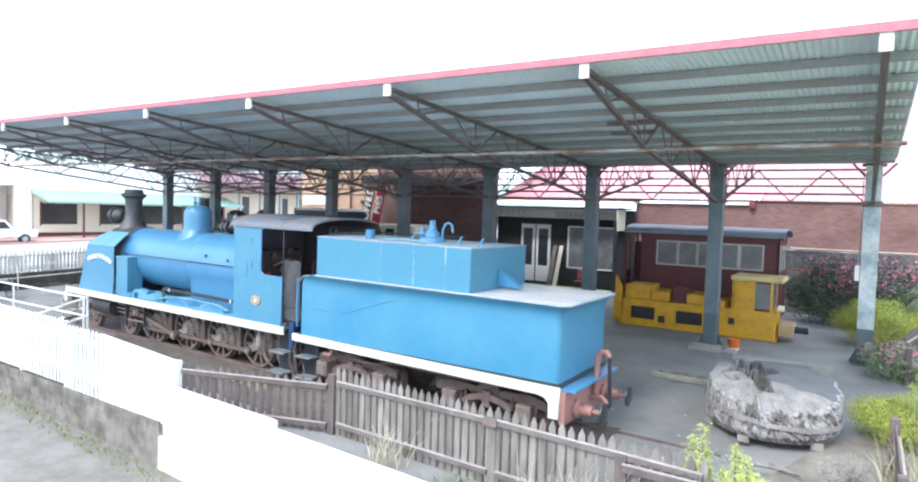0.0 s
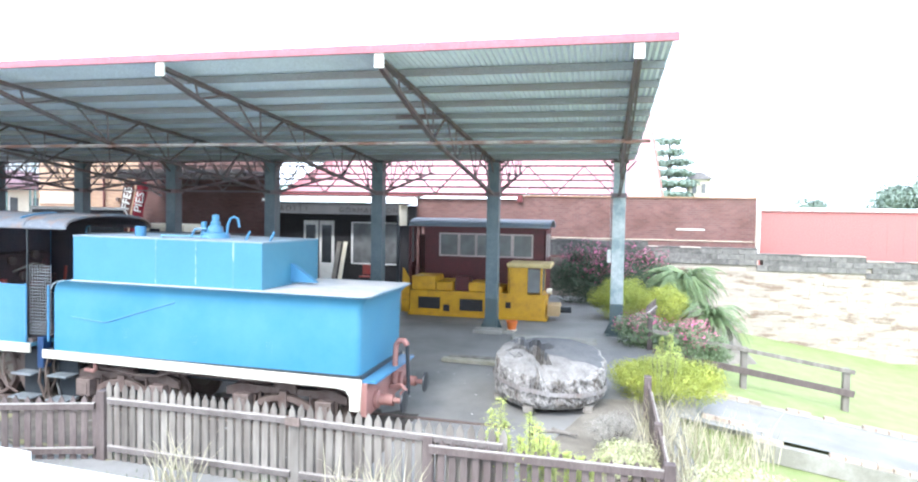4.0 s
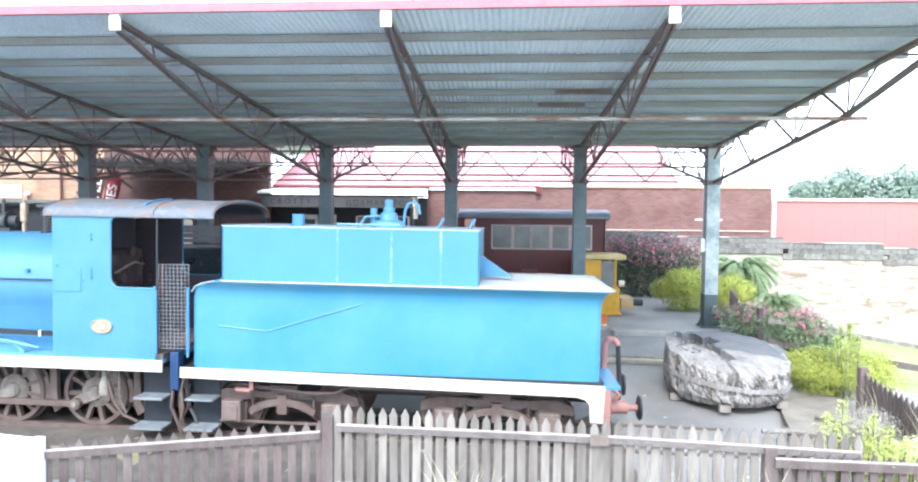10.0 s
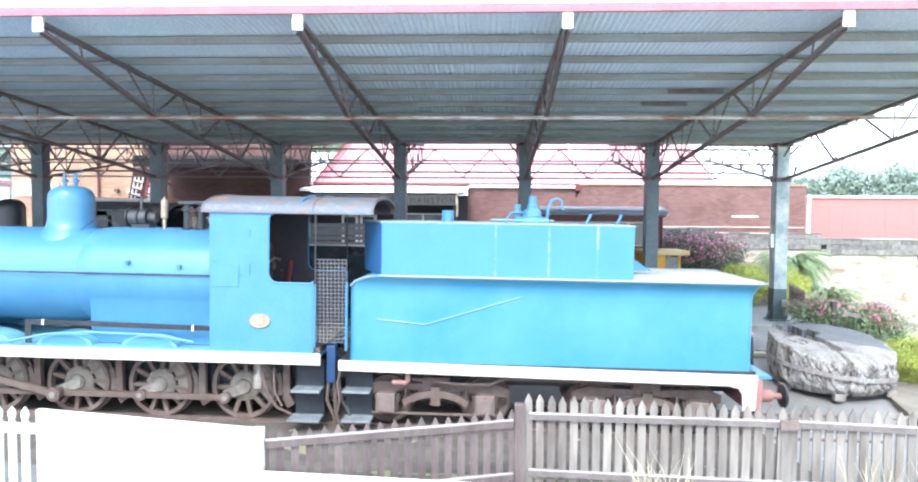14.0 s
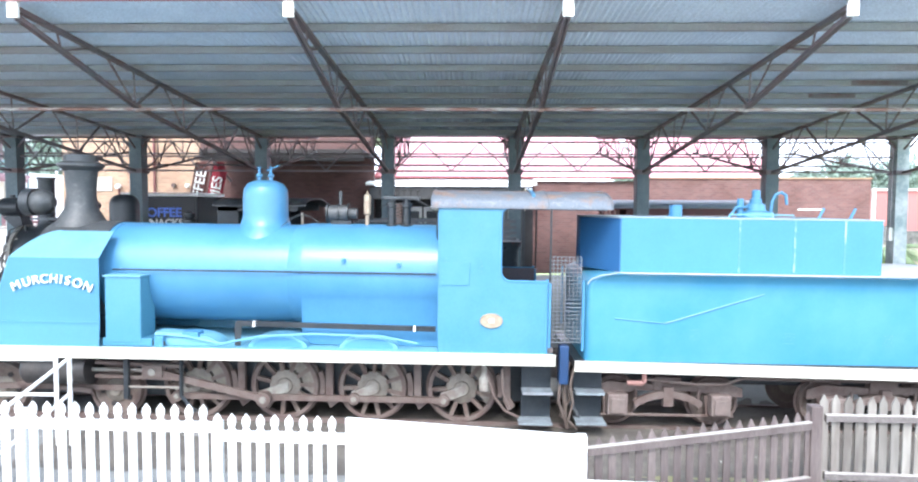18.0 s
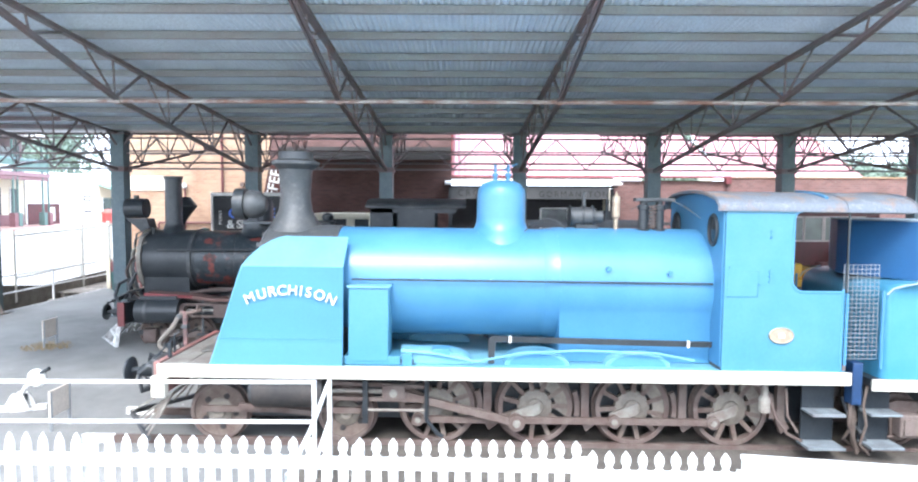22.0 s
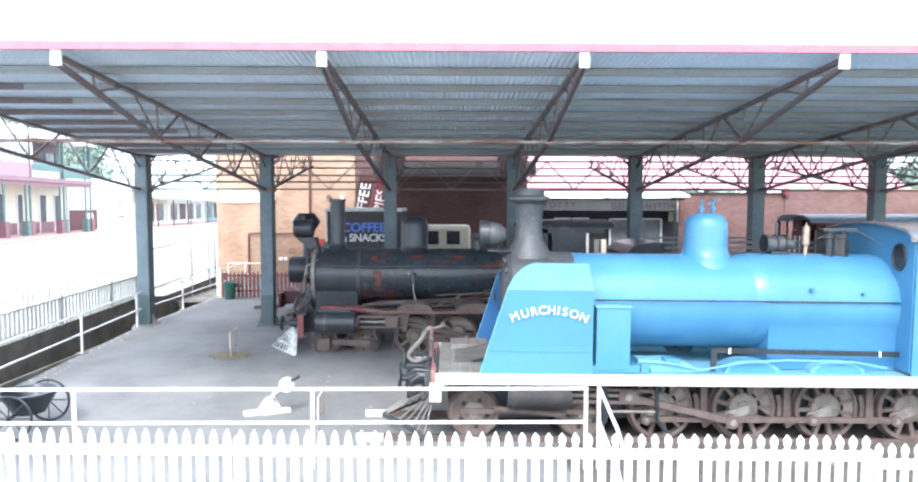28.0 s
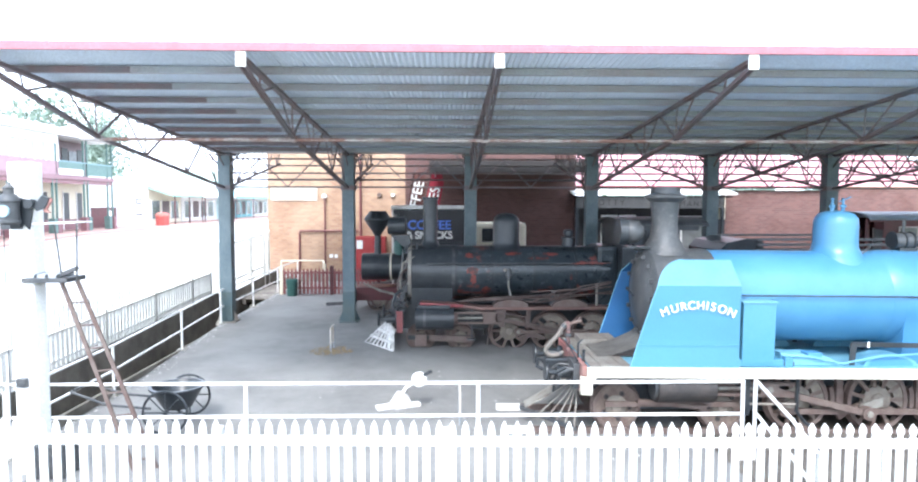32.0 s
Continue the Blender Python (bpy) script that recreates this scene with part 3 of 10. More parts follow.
def rod(a, b, y, w, parent, name="coupling_rod", thick=0.05, eye=0.085, material=None):
    """A flat rod with round eyes at both ends."""
    material = material or RUST
    r = part(name, prism(
        [(a[0], a[1] - w / 2), (b[0], b[1] - w / 2), (b[0], b[1] + w / 2), (a[0], a[1] + w / 2)], "y", y - thick / 2, y + thick / 2), material, parent)
    for k, p in enumerate((a, b)):
        d = 0.004 * k
        part("rod_end", bar((p[0], y - thick * 0.9 - d, p[1]), (p[0], y + thick * 0.7 + d, p[1]), eye - d, n=16), material, r)
        part("crank_pin", bar((p[0], y - thick * 1.3 - d, p[1]), (p[0], y - thick * 0.8, p[1]), eye * 0.5 - d, n=10), GREY_IRON, r)
    return r


def rounded(x0, x1, y0, y1, r, n=5):
    pts = []
    for cx, cy, a in ((x1 - r, y1 - r, 0), (x0 + r, y1 - r, 90), (x0 + r, y0 + r, 180), (x1 - r, y0 + r, 270)):
        pts += arc(cx, cy, r, a, a + 90, n)
    return pts


def loft(rings, bm=None, cap=True):
    bm = bm or bmesh.new()
    vs = [[bm.verts.new(p) for p in ring] for ring in rings]
    for a, b in zip(vs, vs[1:]):
        for k in range(len(a)):
            j = (k + 1) % len(a)
            bm.faces.new((a[k], a[j], b[j], b[k]))
    if cap:
        bm.faces.new(vs[0][::-1]), bm.faces.new(vs[-1])
    bmesh.ops.recalc_face_normals(bm, faces=bm.faces)
    return bm


def buffer(x, y, z, d, parent, material):
    """A buffer pointing along d (+1 or -1 in x)."""
    b = part("buffer", lathe([(0.001, 0), (0.15, 0), (0.15, d * 0.05), (0.095, d * 0.08), (0.085, d * 0.30), (0.001, d * 0.30)], (x, y, z), "x", 20), material, parent, smooth=True)
    part("buffer_stem", bar((x + d * 0.28, y, z), (x + d * 0.46, y, z), 0.045, n=12), material, b)
    part("buffer_head", lathe([(0.001, d * 0.44), (0.13, d * 0.44), (0.175, d * 0.46), (0.17, d * 0.485), (0.001, d * 0.50)], (x, y, z), "x", 24), BLACK, b, "black buffer head", smooth=True)


CL = 10.05
RAIL = -0.31

# ---- blue locomotive ----
loco = thing("steam_locomotive", (-13, CL, RAIL), "bright blue steam locomotive with black smokebox, standing on rails", "locomotive", turn=(0, 0.57, 0))
ED = 8.98
part("running_board", box(-18.45, -9.8, ED + 0.02, 2 * CL - ED - 0.02, 0.79, 0.85), BLUE_PALE, loco, "faded pale blue running board")
for y0, y1 in ((ED, ED + 0.035), (2 * CL - ED - 0.035, 2 * CL - ED)):
    pts = [(-18.49, 0.62), (-18.42, 0.62)] + arc(-18.32, 0.62, 0.075, 180, 90, 5) + [(-9.77, 0.695), (-9.77, 0.855), (-18.49, 0.855)]
    part("edge_valance", prism(pts, "y", y0, y1), BOARD_WHITE, loco, "cream painted edge band")
part("main_frame", box(-18.2, -9.8, CL - 0.42, CL - 0.38, 0.0, 0.79), BLACK, loco)
part("main_frame", box(-18.2, -9.8, CL + 0.38, CL + 0.42, 0.0, 0.79), BLACK, loco)
part("ash_pan", box(-12.9, -11.6, CL - 0.36, CL + 0.36, -0.05, 0.75), DARK_IN, loco)
BZ, BR = 1.83, 0.745
boiler = part("boiler", lathe([(0.01, -16.35), (BR, -16.35), (BR, -13.35), (0.01, -13.35)], (0, CL, BZ), "x", 64), BLUE, loco, smooth=True)
for x in (-16.3,):
    part("boiler_band", lathe([(BR, x - 0.03), (BR + 0.006, x - 0.03), (BR + 0.006, x + 0.03), (BR, x + 0.03)], (0, CL, BZ), "x", 64), BLUE, boiler, smooth=True)
fr = [(y, z) for y, z in arc(CL, BZ, BR + 0.028, -25, 205, 40)]
fr = [(CL + 0.66, 0.86)] + fr + [(CL - 0.66, 0.86)]
part("firebox", prism(fr, "x", -13.4, -11.4), BLUE, loco, smooth=True)
part("firebox_fillet", lathe([(BR - 0.01, -13.62), (BR + 0.002, -13.60), (BR + 0.026, -13.40), (BR - 0.01, -13.40)], (0, CL, BZ), "x", 64), BLUE, loco, smooth=True)
for x, z in ((-12.784, 2.10), (-11.989, 2.05)):
    part("washout_plug", bar((x, CL - 0.70, z), (x, CL - 0.79, z), 0.032, n=10), BLUE, loco)
for sx in (-16.0, -15.2, -14.3, -13.4, -12.5, -11.6):
    part("handrail_bracket", bar((sx, CL - 0.73, 1.925), (sx, CL - 0.80, 1.925), 0.018, n=6), BLUE, loco)
part("handrail", bar((-16.1, CL - 0.80, 1.925), (-11.45, CL - 0.80, 1.925), 0.012, n=6), BLACK, loco)
smoke = part("smokebox", lathe([(0.01, -17.38), (0.70, -17.38), (0.765, -17.33), (0.765, -16.35), (0.01, -16.35)], (0, CL, BZ), "x", 64), SOOT, loco, "dark grey smokebox", smooth=True)
part("smokebox_door", lathe([(0.01, -17.47), (0.3, -17.455), (0.56, -17.41), (0.60, -17.37), (0.01, -17.37)], (0, CL, BZ), "x", 40), SOOT, smoke, smooth=True)
for k in range(14):
    a = 2 * math.pi * k / 14
    part("door_dog", box(-17.44, -17.38, CL + 0.64 * math.cos(a) - 0.03, CL + 0.64 * math.cos(a) + 0.03, BZ + 0.64 * math.sin(a) - 0.03, BZ + 0.64 * math.sin(a) + 0.03), SOOT, smoke)
part("door_handle", bar((-17.56, CL - 0.16, BZ), (-17.56, CL + 0.16, BZ + 0.06), 0.018, n=6), BLACK, smoke)
part("smokebox_saddle", box(-17.2, -16.2, CL - 0.45, CL + 0.45, 0.8, 1.25), BLACK, loco)
part("chimney", lathe([(0.40, 2.50), (0.34, 2.60), (0.235, 2.78), (0.205, 3.0), (0.225, 3.28), (0.235, 3.36), (0.27, 3.385), (0.325, 3.43), (0.325, 3.47), (0.245, 3.5), (0.23, 3.60), (0.15, 3.61), (0.14, 3.3), (0.001, 3.2)], (-17.02, CL, 0), "z", 40), SOOT, loco, "dark grey cast chimney with a flared cap", smooth=True)
dome = part("steam_dome", lathe([(0.53, 2.33), (0.47, 2.45), (0.41, 2.53), (0.365, 2.60), (0.345, 2.67), (0.338, 2.74), (0.338, 3.02), (0.325, 3.12), (0.27, 3.20), (0.16, 3.245), (0.001, 3.255)], (-14.14, CL, 0), "z", 40), BLUE, loco, smooth=True)
for dx in (-0.09, 0.09):
    part("safety_valve", lathe([(0.03, 3.22), (0.03, 3.30), (0.05, 3.31), (0.05, 3.34), (0.022, 3.36), (0.022, 3.44), (0.04, 3.45), (0.001, 3.47)], (-14.14 + dx, CL - 0.03, 0), "z", 12), BLUE, dome, smooth=True)
part("valve_lever", bar((-14.12, CL - 0.03, 3.40), (-13.92, CL - 0.03, 3.48), 0.012, n=6), BLUE, dome)
lamp = part("headlamp", lathe([(0.001, -0.2), (0.10, -0.19), (0.17, -0.12), (0.20, 0.0), (0.17, 0.12), (0.08, 0.2), (0.001, 0.2)], (-17.60, CL - 0.08, 2.87), "x", 24), SOOT, loco, "black round headlamp", smooth=True)
part("lamp_rim", lathe([(0.17, -0.16), (0.215, -0.16), (0.215, -0.02), (0.17, -0.02)], (-17.66, CL - 0.08, 2.87), "x", 24), BLACK, lamp, smooth=True)
part("lamp_bracket", tube([(-17.56, CL - 0.05, 2.68), (-17.50, CL - 0.05, 2.58), (-17.34, CL - 0.05, 2.53)], 0.03), BLACK, lamp)
part("lamp_shelf", box(-17.70, -17.3, CL - 0.2, CL + 0.1, 2.60, 2.63), BLACK, lamp)

# side shields with the curved leading edge
for side in (-1, 1):
    yy = CL + side * (CL - 9.03)

    def out(x, z):
        """The plate leans in to the boiler above 2.2 m and out at the foot."""
        return yy - side * max(0, z - 2.10) * 1.1 + side * (0.03 if z < 1.2 else 0.0) * (1.2 - min(z, 1.2)) / 0.35

    def lead(z):
        if z < 2.0:
            return -17.84 + (z - 0.85) / 1.27 * 0.40
        u = min(1, (z - 2.0) / 0.46)
        return -17.478 + 0.54 * (0.24 * u + 0.76 * (1 - math.sqrt(max(0, 1 - u * u))))

    zs = [0.855 + (2.10 - 0.855) * k / 9 for k in range(10)] + [2.10 + 0.36 * math.sin(math.pi / 2 * k / 14) for k in range(1, 15)]
    bm = bmesh.new()
    grid = []
    for z in zs:
        x0 = lead(z)
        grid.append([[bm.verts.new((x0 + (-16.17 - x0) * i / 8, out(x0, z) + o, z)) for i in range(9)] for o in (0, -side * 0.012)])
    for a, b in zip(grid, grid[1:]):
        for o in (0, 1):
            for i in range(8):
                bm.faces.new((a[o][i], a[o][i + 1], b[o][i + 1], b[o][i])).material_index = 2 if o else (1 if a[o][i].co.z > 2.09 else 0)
        for i in (0, 8):
            bm.faces.new((a[0][i], a[1][i], b[1][i], b[0][i]))
    bmesh.ops.recalc_face_normals(bm, faces=bm.faces)
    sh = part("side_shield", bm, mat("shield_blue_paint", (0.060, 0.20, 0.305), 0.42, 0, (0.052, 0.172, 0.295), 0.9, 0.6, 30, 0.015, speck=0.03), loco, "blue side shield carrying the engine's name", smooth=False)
    # Paler paint on the leaning top puts the light from the sky into colour.
    sh.data.materials.append(mat("skylit_shield_paint", (0.12, 0.28, 0.37), 0.5, 0, (0.085, 0.235, 0.34), 1.2, 0.7, 30, 0.015, speck=0.04))
    # The inner side takes a deeper blue than the outer face.
    sh.data.materials.append(mat("darker_face_blue", (0.028, 0.115, 0.27), 0.42, 0, (0.03, 0.10, 0.22), 1.2, 0.6, 30, 0.015, speck=0.03))
    part("shield_edge", tube([(lead(z), out(0, z), z) for z in zs], 0.008), BLUE_PALE, sh)
    part("shield_strip", box(-17.75, -16.18, yy + side * 0.004 - 0.005, yy + side * 0.004 + 0.005, 1.185, 1.2), BLUE, sh)
    if side < 0:
        word, run_ = "MURCHISON", 0.0
        wide = {"M": 0.92, "I": 0.36, "O": 0.84, "N": 0.80, "U": 0.78, "H": 0.80}
        total = sum(wide.get(c, 0.70) for c in word)
        for ch in word:
            run_ += wide.get(ch, 0.70) / 2
            u = run_ / total * 2 - 1
            run_ += wide.get(ch, 0.70) / 2
            x, z = -16.83 + u * 0.585, 1.80 - 0.14 * u * u
            m = Matrix.Translation((x, yy - 0.022, z)) @ Euler((radians(90), radians(u * 28), 0)).to_matrix().to_4x4()
            lettering(ch, 0.178, 0.014, m, WHITE, sh, "letter")
    part("sand_box", box(-16.11, -15.60, yy - side * 0.03, yy - side * 0.45, 0.9, 1.84, 0.02), CAB_BLUE, loco)
    part("sand_box_foot", box(-16.16, -15.45, yy - side * 0.04, yy - side * 0.44, 0.86, 0.97, 0.01), CAB_BLUE, loco)
    part("sand_box_lid", box(-16.13, -15.58, yy - side * 0.01, yy - side * 0.47, 1.84, 1.865, 0.008), BLUE_PALE, loco)
    for bx, r in ((-13.70, 0.42), (-12.40, 0.42), (-15.0, 0.46)):
        pts = [(bx + r * math.cos(radians(a)), 0.85 + 0.175 * max(0, math.sin(radians(a)))) for a in range(0, 181, 9)]
        part("splasher", prism(pts, "y", yy - side * 0.16, yy - side * 0.5), BLUE_PALE, loco, smooth=True)
        if bx > -14.5:
            part("splasher_face", prism([(bx + (x - bx) * 0.86, 0.852 + (z - 0.85) * 0.84) for x, z in pts], "y", yy - side * 0.155, yy - side * 0.2), BLUE, loco)
    part("slot_plate", box(-15.52, -15.28, yy - side * 0.055, yy - side * 0.08, 0.87, 0.93), BLACK, loco, "black slotted oiling plate")
    part("lubricator_cover", prism([(-15.45, 0.86), (-14.55, 0.86), (-14.75, 0.97), (-15.1, 1.03), (-15.45, 1.05)], "y", yy - side * 0.14, yy - side * 0.4), BLUE_PALE, loco)
    part("sand_pipe_box", box(-15.43, -15.3, yy - side * 0.05, yy - side * 0.3, 0.85, 1.0, 0.01), BLUE, loco)
    part("oil_box", box(-15.05, -14.82, yy - side * 0.1, yy - side * 0.3, 0.98, 1.06, 0.01), BLUE, loco)
    part("side_pipe", tube([(-15.45, yy - side * 0.12, 1.02), (-15.0, yy - side * 0.1, 1.0), (-14.5, yy - side * 0.1, 0.9), (-13.9, yy - side * 0.1, 1.02), (-13.2, yy - side * 0.1, 1.06), (-12.2, yy - side * 0.1, 1.04), (-11.7, yy - side * 0.1, 0.95)], 0.016), BLUE_PALE, loco)
    part("reach_rod", beam((-14.29, yy - side * 0.2, 1.18), (-11.45, yy - side * 0.2, 1.14), 0.025, 0.075), BLACK, loco, "black reversing rod")
    part("reach_arm", prism([(-14.33, 0.86), (-14.25, 0.86), (-14.23, 1.14), (-14.29, 1.215), (-14.33, 1.18)], "y", yy - side * 0.19, yy - side * 0.215), BLACK, loco)
    for rx in (-14.05, -11.75):
        part("rod_mark", box(rx - 0.015, rx + 0.015, yy - side * 0.18, yy - side * 0.22, 1.16 - 0.014 * (rx + 13) - 0.042, 1.16 - 0.014 * (rx + 13) + 0.042), WHITE, loco)

# wheels and motion
# Tread steel is paled: light on the step tops is in its colour.
TREAD = mat("lit_worn_tread_steel", (0.26, 0.30, 0.32), 0.5, 0.2, (0.16, 0.17, 0.18), 6, 0.8, 60, 0.15)
STEP_PLATE = mat("navy_step_plate", (0.012, 0.019, 0.026), 0.6, 0, (0.03, 0.035, 0.04), 5, 0.7, 40, 0.1)
DX = [-11.07, -12.38, -13.68, -14.98]
for side in (-1, 1):
    yo = CL + side * 0.58
    for k, x in enumerate(DX):
        wheel("driving_wheel", x, yo, 0.215, 0.505, 11, loco, side, turn=20 if k != 2 else 35)
        bx = x + 0.66
        hang = part("brake_hanger", prism([(bx - 0.05, 0.6), (bx + 0.05, 0.6), (bx + 0.06, 0.1), (bx + 0.13, -0.02), (bx + 0.02, -0.1), (bx - 0.05, 0.05)], "y", yo + side * 0.02, yo - side * 0.06), RUST, loco)
        part("brake_shoe", prism(arc(x, 0.215, 0.53, -12, 22, 5) + arc(x, 0.215, 0.60, 22, -12, 5), "y", yo, yo - side * 0.08), RUST, hang)
    pins = [(x - 0.26, 0.06) for x in DX]
    for a, b in zip(pins, pins[1:]):
        rod(a, b, yo + side * 0.07, 0.085, loco)
    for p in pins:
        part("crank", prism([(p[0] - 0.07, p[1] - 0.07), (p[0] + 0.32, 0.14), (p[0] + 0.32, 0.3), (p[0] - 0.05, p[1] + 0.09)], "y", yo + side * 0.005, yo + side * 0.04), GREY_IRON, loco)
    rod((-15.55, 0.44), (pins[2][0], 0.06), yo + side * 0.16, 0.10, loco, "connecting_rod", 0.055, 0.11)
    part("slide_bar", beam((-16.4, yo + side * 0.16, 0.56), (-15.1, yo + side * 0.16, 0.52), 0.06, 0.05), RUST, loco)
    part("slide_bar", beam((-16.4, yo + side * 0.16, 0.36), (-15.1, yo + side * 0.16, 0.34), 0.06, 0.05), RUST, loco)
    part("crosshead", box(-15.7, -15.4, yo + side * 0.10, yo + side * 0.22, 0.36, 0.54, 0.01), RUST, loco)
    part("piston_rod", bar((-16.7, yo + side * 0.16, 0.45), (-15.6, yo + side * 0.16, 0.45), 0.03), GREY_IRON, loco)
    part("cylinder", bar((-17.35, yo + side * 0.16, 0.47), (-16.45, yo + side * 0.16, 0.47), 0.235, n=28), mat("oily_black_cylinder", (0.02, 0.02, 0.021), 0.6, 0, (0.06, 0.05, 0.045), 4, 0.8, 40, 0.1), loco, "black cylinder", smooth=True)
    part("cylinder_cover", bar((-17.40, yo + side * 0.16, 0.47), (-17.34, yo + side * 0.16, 0.47), 0.19, n=24), SOOT, loco)
    part("frame_bracket", box(-15.95, -15.88, yo + side * 0.2, yo + side * 0.25, 0.05, 0.72), BLACK, loco)
    part("frame_bracket", tube([(-15.12, yo + side * 0.22, 0.72), (-15.12, yo + side * 0.22, 0.1), (-14.98, yo + side * 0.22, -0.08), (-14.9, yo + side * 0.22, -0.12)], 0.03), BLACK, loco)
    part("link_bar", bar((-15.9, yo + side * 0.22, 0.22), (-15.12, yo + side * 0.22, 0.22), 0.02), GREY_IRON, loco)
    for k, x in enumerate((-16.2, -17.9)):
        wheel("bogie_wheel", x, yo, 0.10, 0.385, 0, loco, side, disc=True, turn=25 * k)
    part("bogie_frame", box(-18.1, -16.0, yo + side * 0.03, yo + side * 0.07, 0.12, 0.20), RUST, loco)
    part("bogie_equaliser", beam((-17.6, yo + side * 0.1, 0.22), (-16.5, yo + side * 0.1, 0.12), 0.04, 0.07), RUST, loco)
    # cab steps
    for sx0 in (-10.21,):
        st = part("cab_step", box(sx0, sx0 + 0.42, CL + side * 0.72, CL + side * 1.02, 0.28, 0.305), TREAD, loco, "worn steel step, tread paled as if lit")
        part("tread_edge", box(sx0, sx0 + 0.42, CL + side * 1.02, CL + side * 1.03, 0.275, 0.31), GALV, st)
        part("step_plate", box(sx0, sx0 + 0.42, CL + side * 0.72, CL + side * 0.745, -0.14, 0.7), STEP_PLATE, st)
        part("lower_tread", box(sx0 - 0.05, sx0 + 0.42, CL + side * 0.74, CL + side * 1.05, -0.15, -0.12), TREAD, st)
    part("injector", lathe([(0.02, 0.25), (0.07, 0.28), (0.07, 0.45), (0.04, 0.5), (0.04, 0.65)], (-10.75, CL + side * 0.85, 0), "z", 12), GREY_IRON, loco, smooth=True)
    part("injector_pipe", tube([(-10.72, CL + side * 0.85, 0.55), (-10.6, CL + side * 0.88, 0.2), (-10.45, CL + side * 0.88, -0.0), (-10.25, CL + side * 0.85, -0.1)], 0.022), RUST, loco)
    part("drain_pipe", tube([(-10.5, CL + side * 0.9, 0.6), (-10.48, CL + side * 0.92, 0.25), (-10.36, CL + side * 0.95, 0.05)], 0.016), RUST, loco)

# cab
# Dark lining sheets cover the inner faces of the blue cab.
lining = mat("dark_cab_lining", (0.066, 0.064, 0.082), 0.7, 0, (0.10, 0.075, 0.085), 2.5, 0.8, 40, 0.1)
cab = part("cab_floor", box(-11.4, -9.8, CL - 0.98, CL + 0.98, 0.86, 0.93), BROWN_WOOD, loco)
for side in (-1, 1):
    yy = CL + side * 1.02
    pts = [(-11.4, 0.85), (-9.88, 0.85), (-9.88, 1.86), (-10.40, 1.86)] + arc(-10.40, 2.01, 0.15, 270, 180, 6)[1:] + [(-10.55, 2.78)] + arc(-10.45, 2.78, 0.10, 180, 90, 4)[1:] + [(-10.30, 2.915), (-11.4, 2.915)]
    sd = part("cab_side", prism(pts, "y", yy - 0.012, yy + 0.012), CAB_BLUE, loco, "blue cab side sheet with a cut-out window")
    part("side_lining", prism([(x + (0.012 if x < -11 else 0), z + 0.08 if z < 0.9 else z) for x, z in pts], "y", yy - side * 0.013, yy - side * 0.022), lining, sd, "dark inside of the cab sheet")
    rim = [(-9.89, 1.86), (-10.40, 1.86)] + arc(-10.40, 2.01, 0.15, 270, 180, 6)[1:] + [(-10.55, 2.78)] + arc(-10.45, 2.78, 0.10, 180, 90, 4)[1:]
    part("window_beading", tube([(x, yy, z) for x, z in rim], 0.022), BLUE, sd)
    plate = part("number_plate", prism([(-10.665 + 0.155 * math.cos(radians(a)), 1.315 + 0.10 * math.sin(radians(a))) for a in range(0, 360, 15)], "y", yy + side * 0.012, yy + side * 0.03), BRASS, sd, "oval brass works plate")
    part("plate_rim", tube([(-10.665 + 0.15 * math.cos(radians(a)), yy + side * 0.03, 1.315 + 0.095 * math.sin(radians(a))) for a in range(0, 361, 15)], 0.009), BRASS, plate)
    part("plate_bar", box(-10.70, -10.63, yy + side * 0.03, yy + side * 0.036, 1.29, 1.34), WHITE, plate)
    for zz in (2.62, 2.55, 2.12, 2.06, 2.0):
        part("rivet", bar((-10.825, yy + side * 0.008, zz), (-10.825, yy + side * 0.028, zz), 0.021, n=8), BLUE, sd)
    part("patch_plate", box(-11.36, -10.98, yy + side * 0.010, yy + side * 0.017, 1.80, 2.12, 0.003), CAB_BLUE, sd)
    part("patch_edge", tube([(-10.975, yy + side * 0.013, 2.125), (-10.975, yy + side * 0.013, 1.795), (-11.365, yy + side * 0.013, 1.795)], 0.006, 5), BLUE, sd)
    for px, pz in ((-10.95, 1.96), (-11.33, 2.16)):
        part("rivet", bar((px, yy + side * 0.008, pz), (px, yy + side * 0.026, pz), 0.018, n=8), BLUE, sd)
    part("cab_pillar", bar((-9.90, yy, 0.86), (-9.90, yy, 1.9), 0.022), BLUE, sd)
    part("cab_handrail", bar((-9.86, yy + side * 0.03, 0.95), (-9.86, yy + side * 0.03, 1.85), 0.018), BLUE, sd)
    part("roof_post", bar((-9.86, yy, 1.86), (-9.86, yy, 2.93), 0.014), BLACK, sd)


def roof_arc(r0, r1, over=0.0):
    """The arched outline of the cab, from eave to eave."""
    return [(CL + (1.06 + over) * math.sin(radians(a)), 2.90 + 0.235 * (math.cos(radians(a)) ** 0.8 if abs(a) < 90 else 0)) for a in range(-90, 91, 10)]


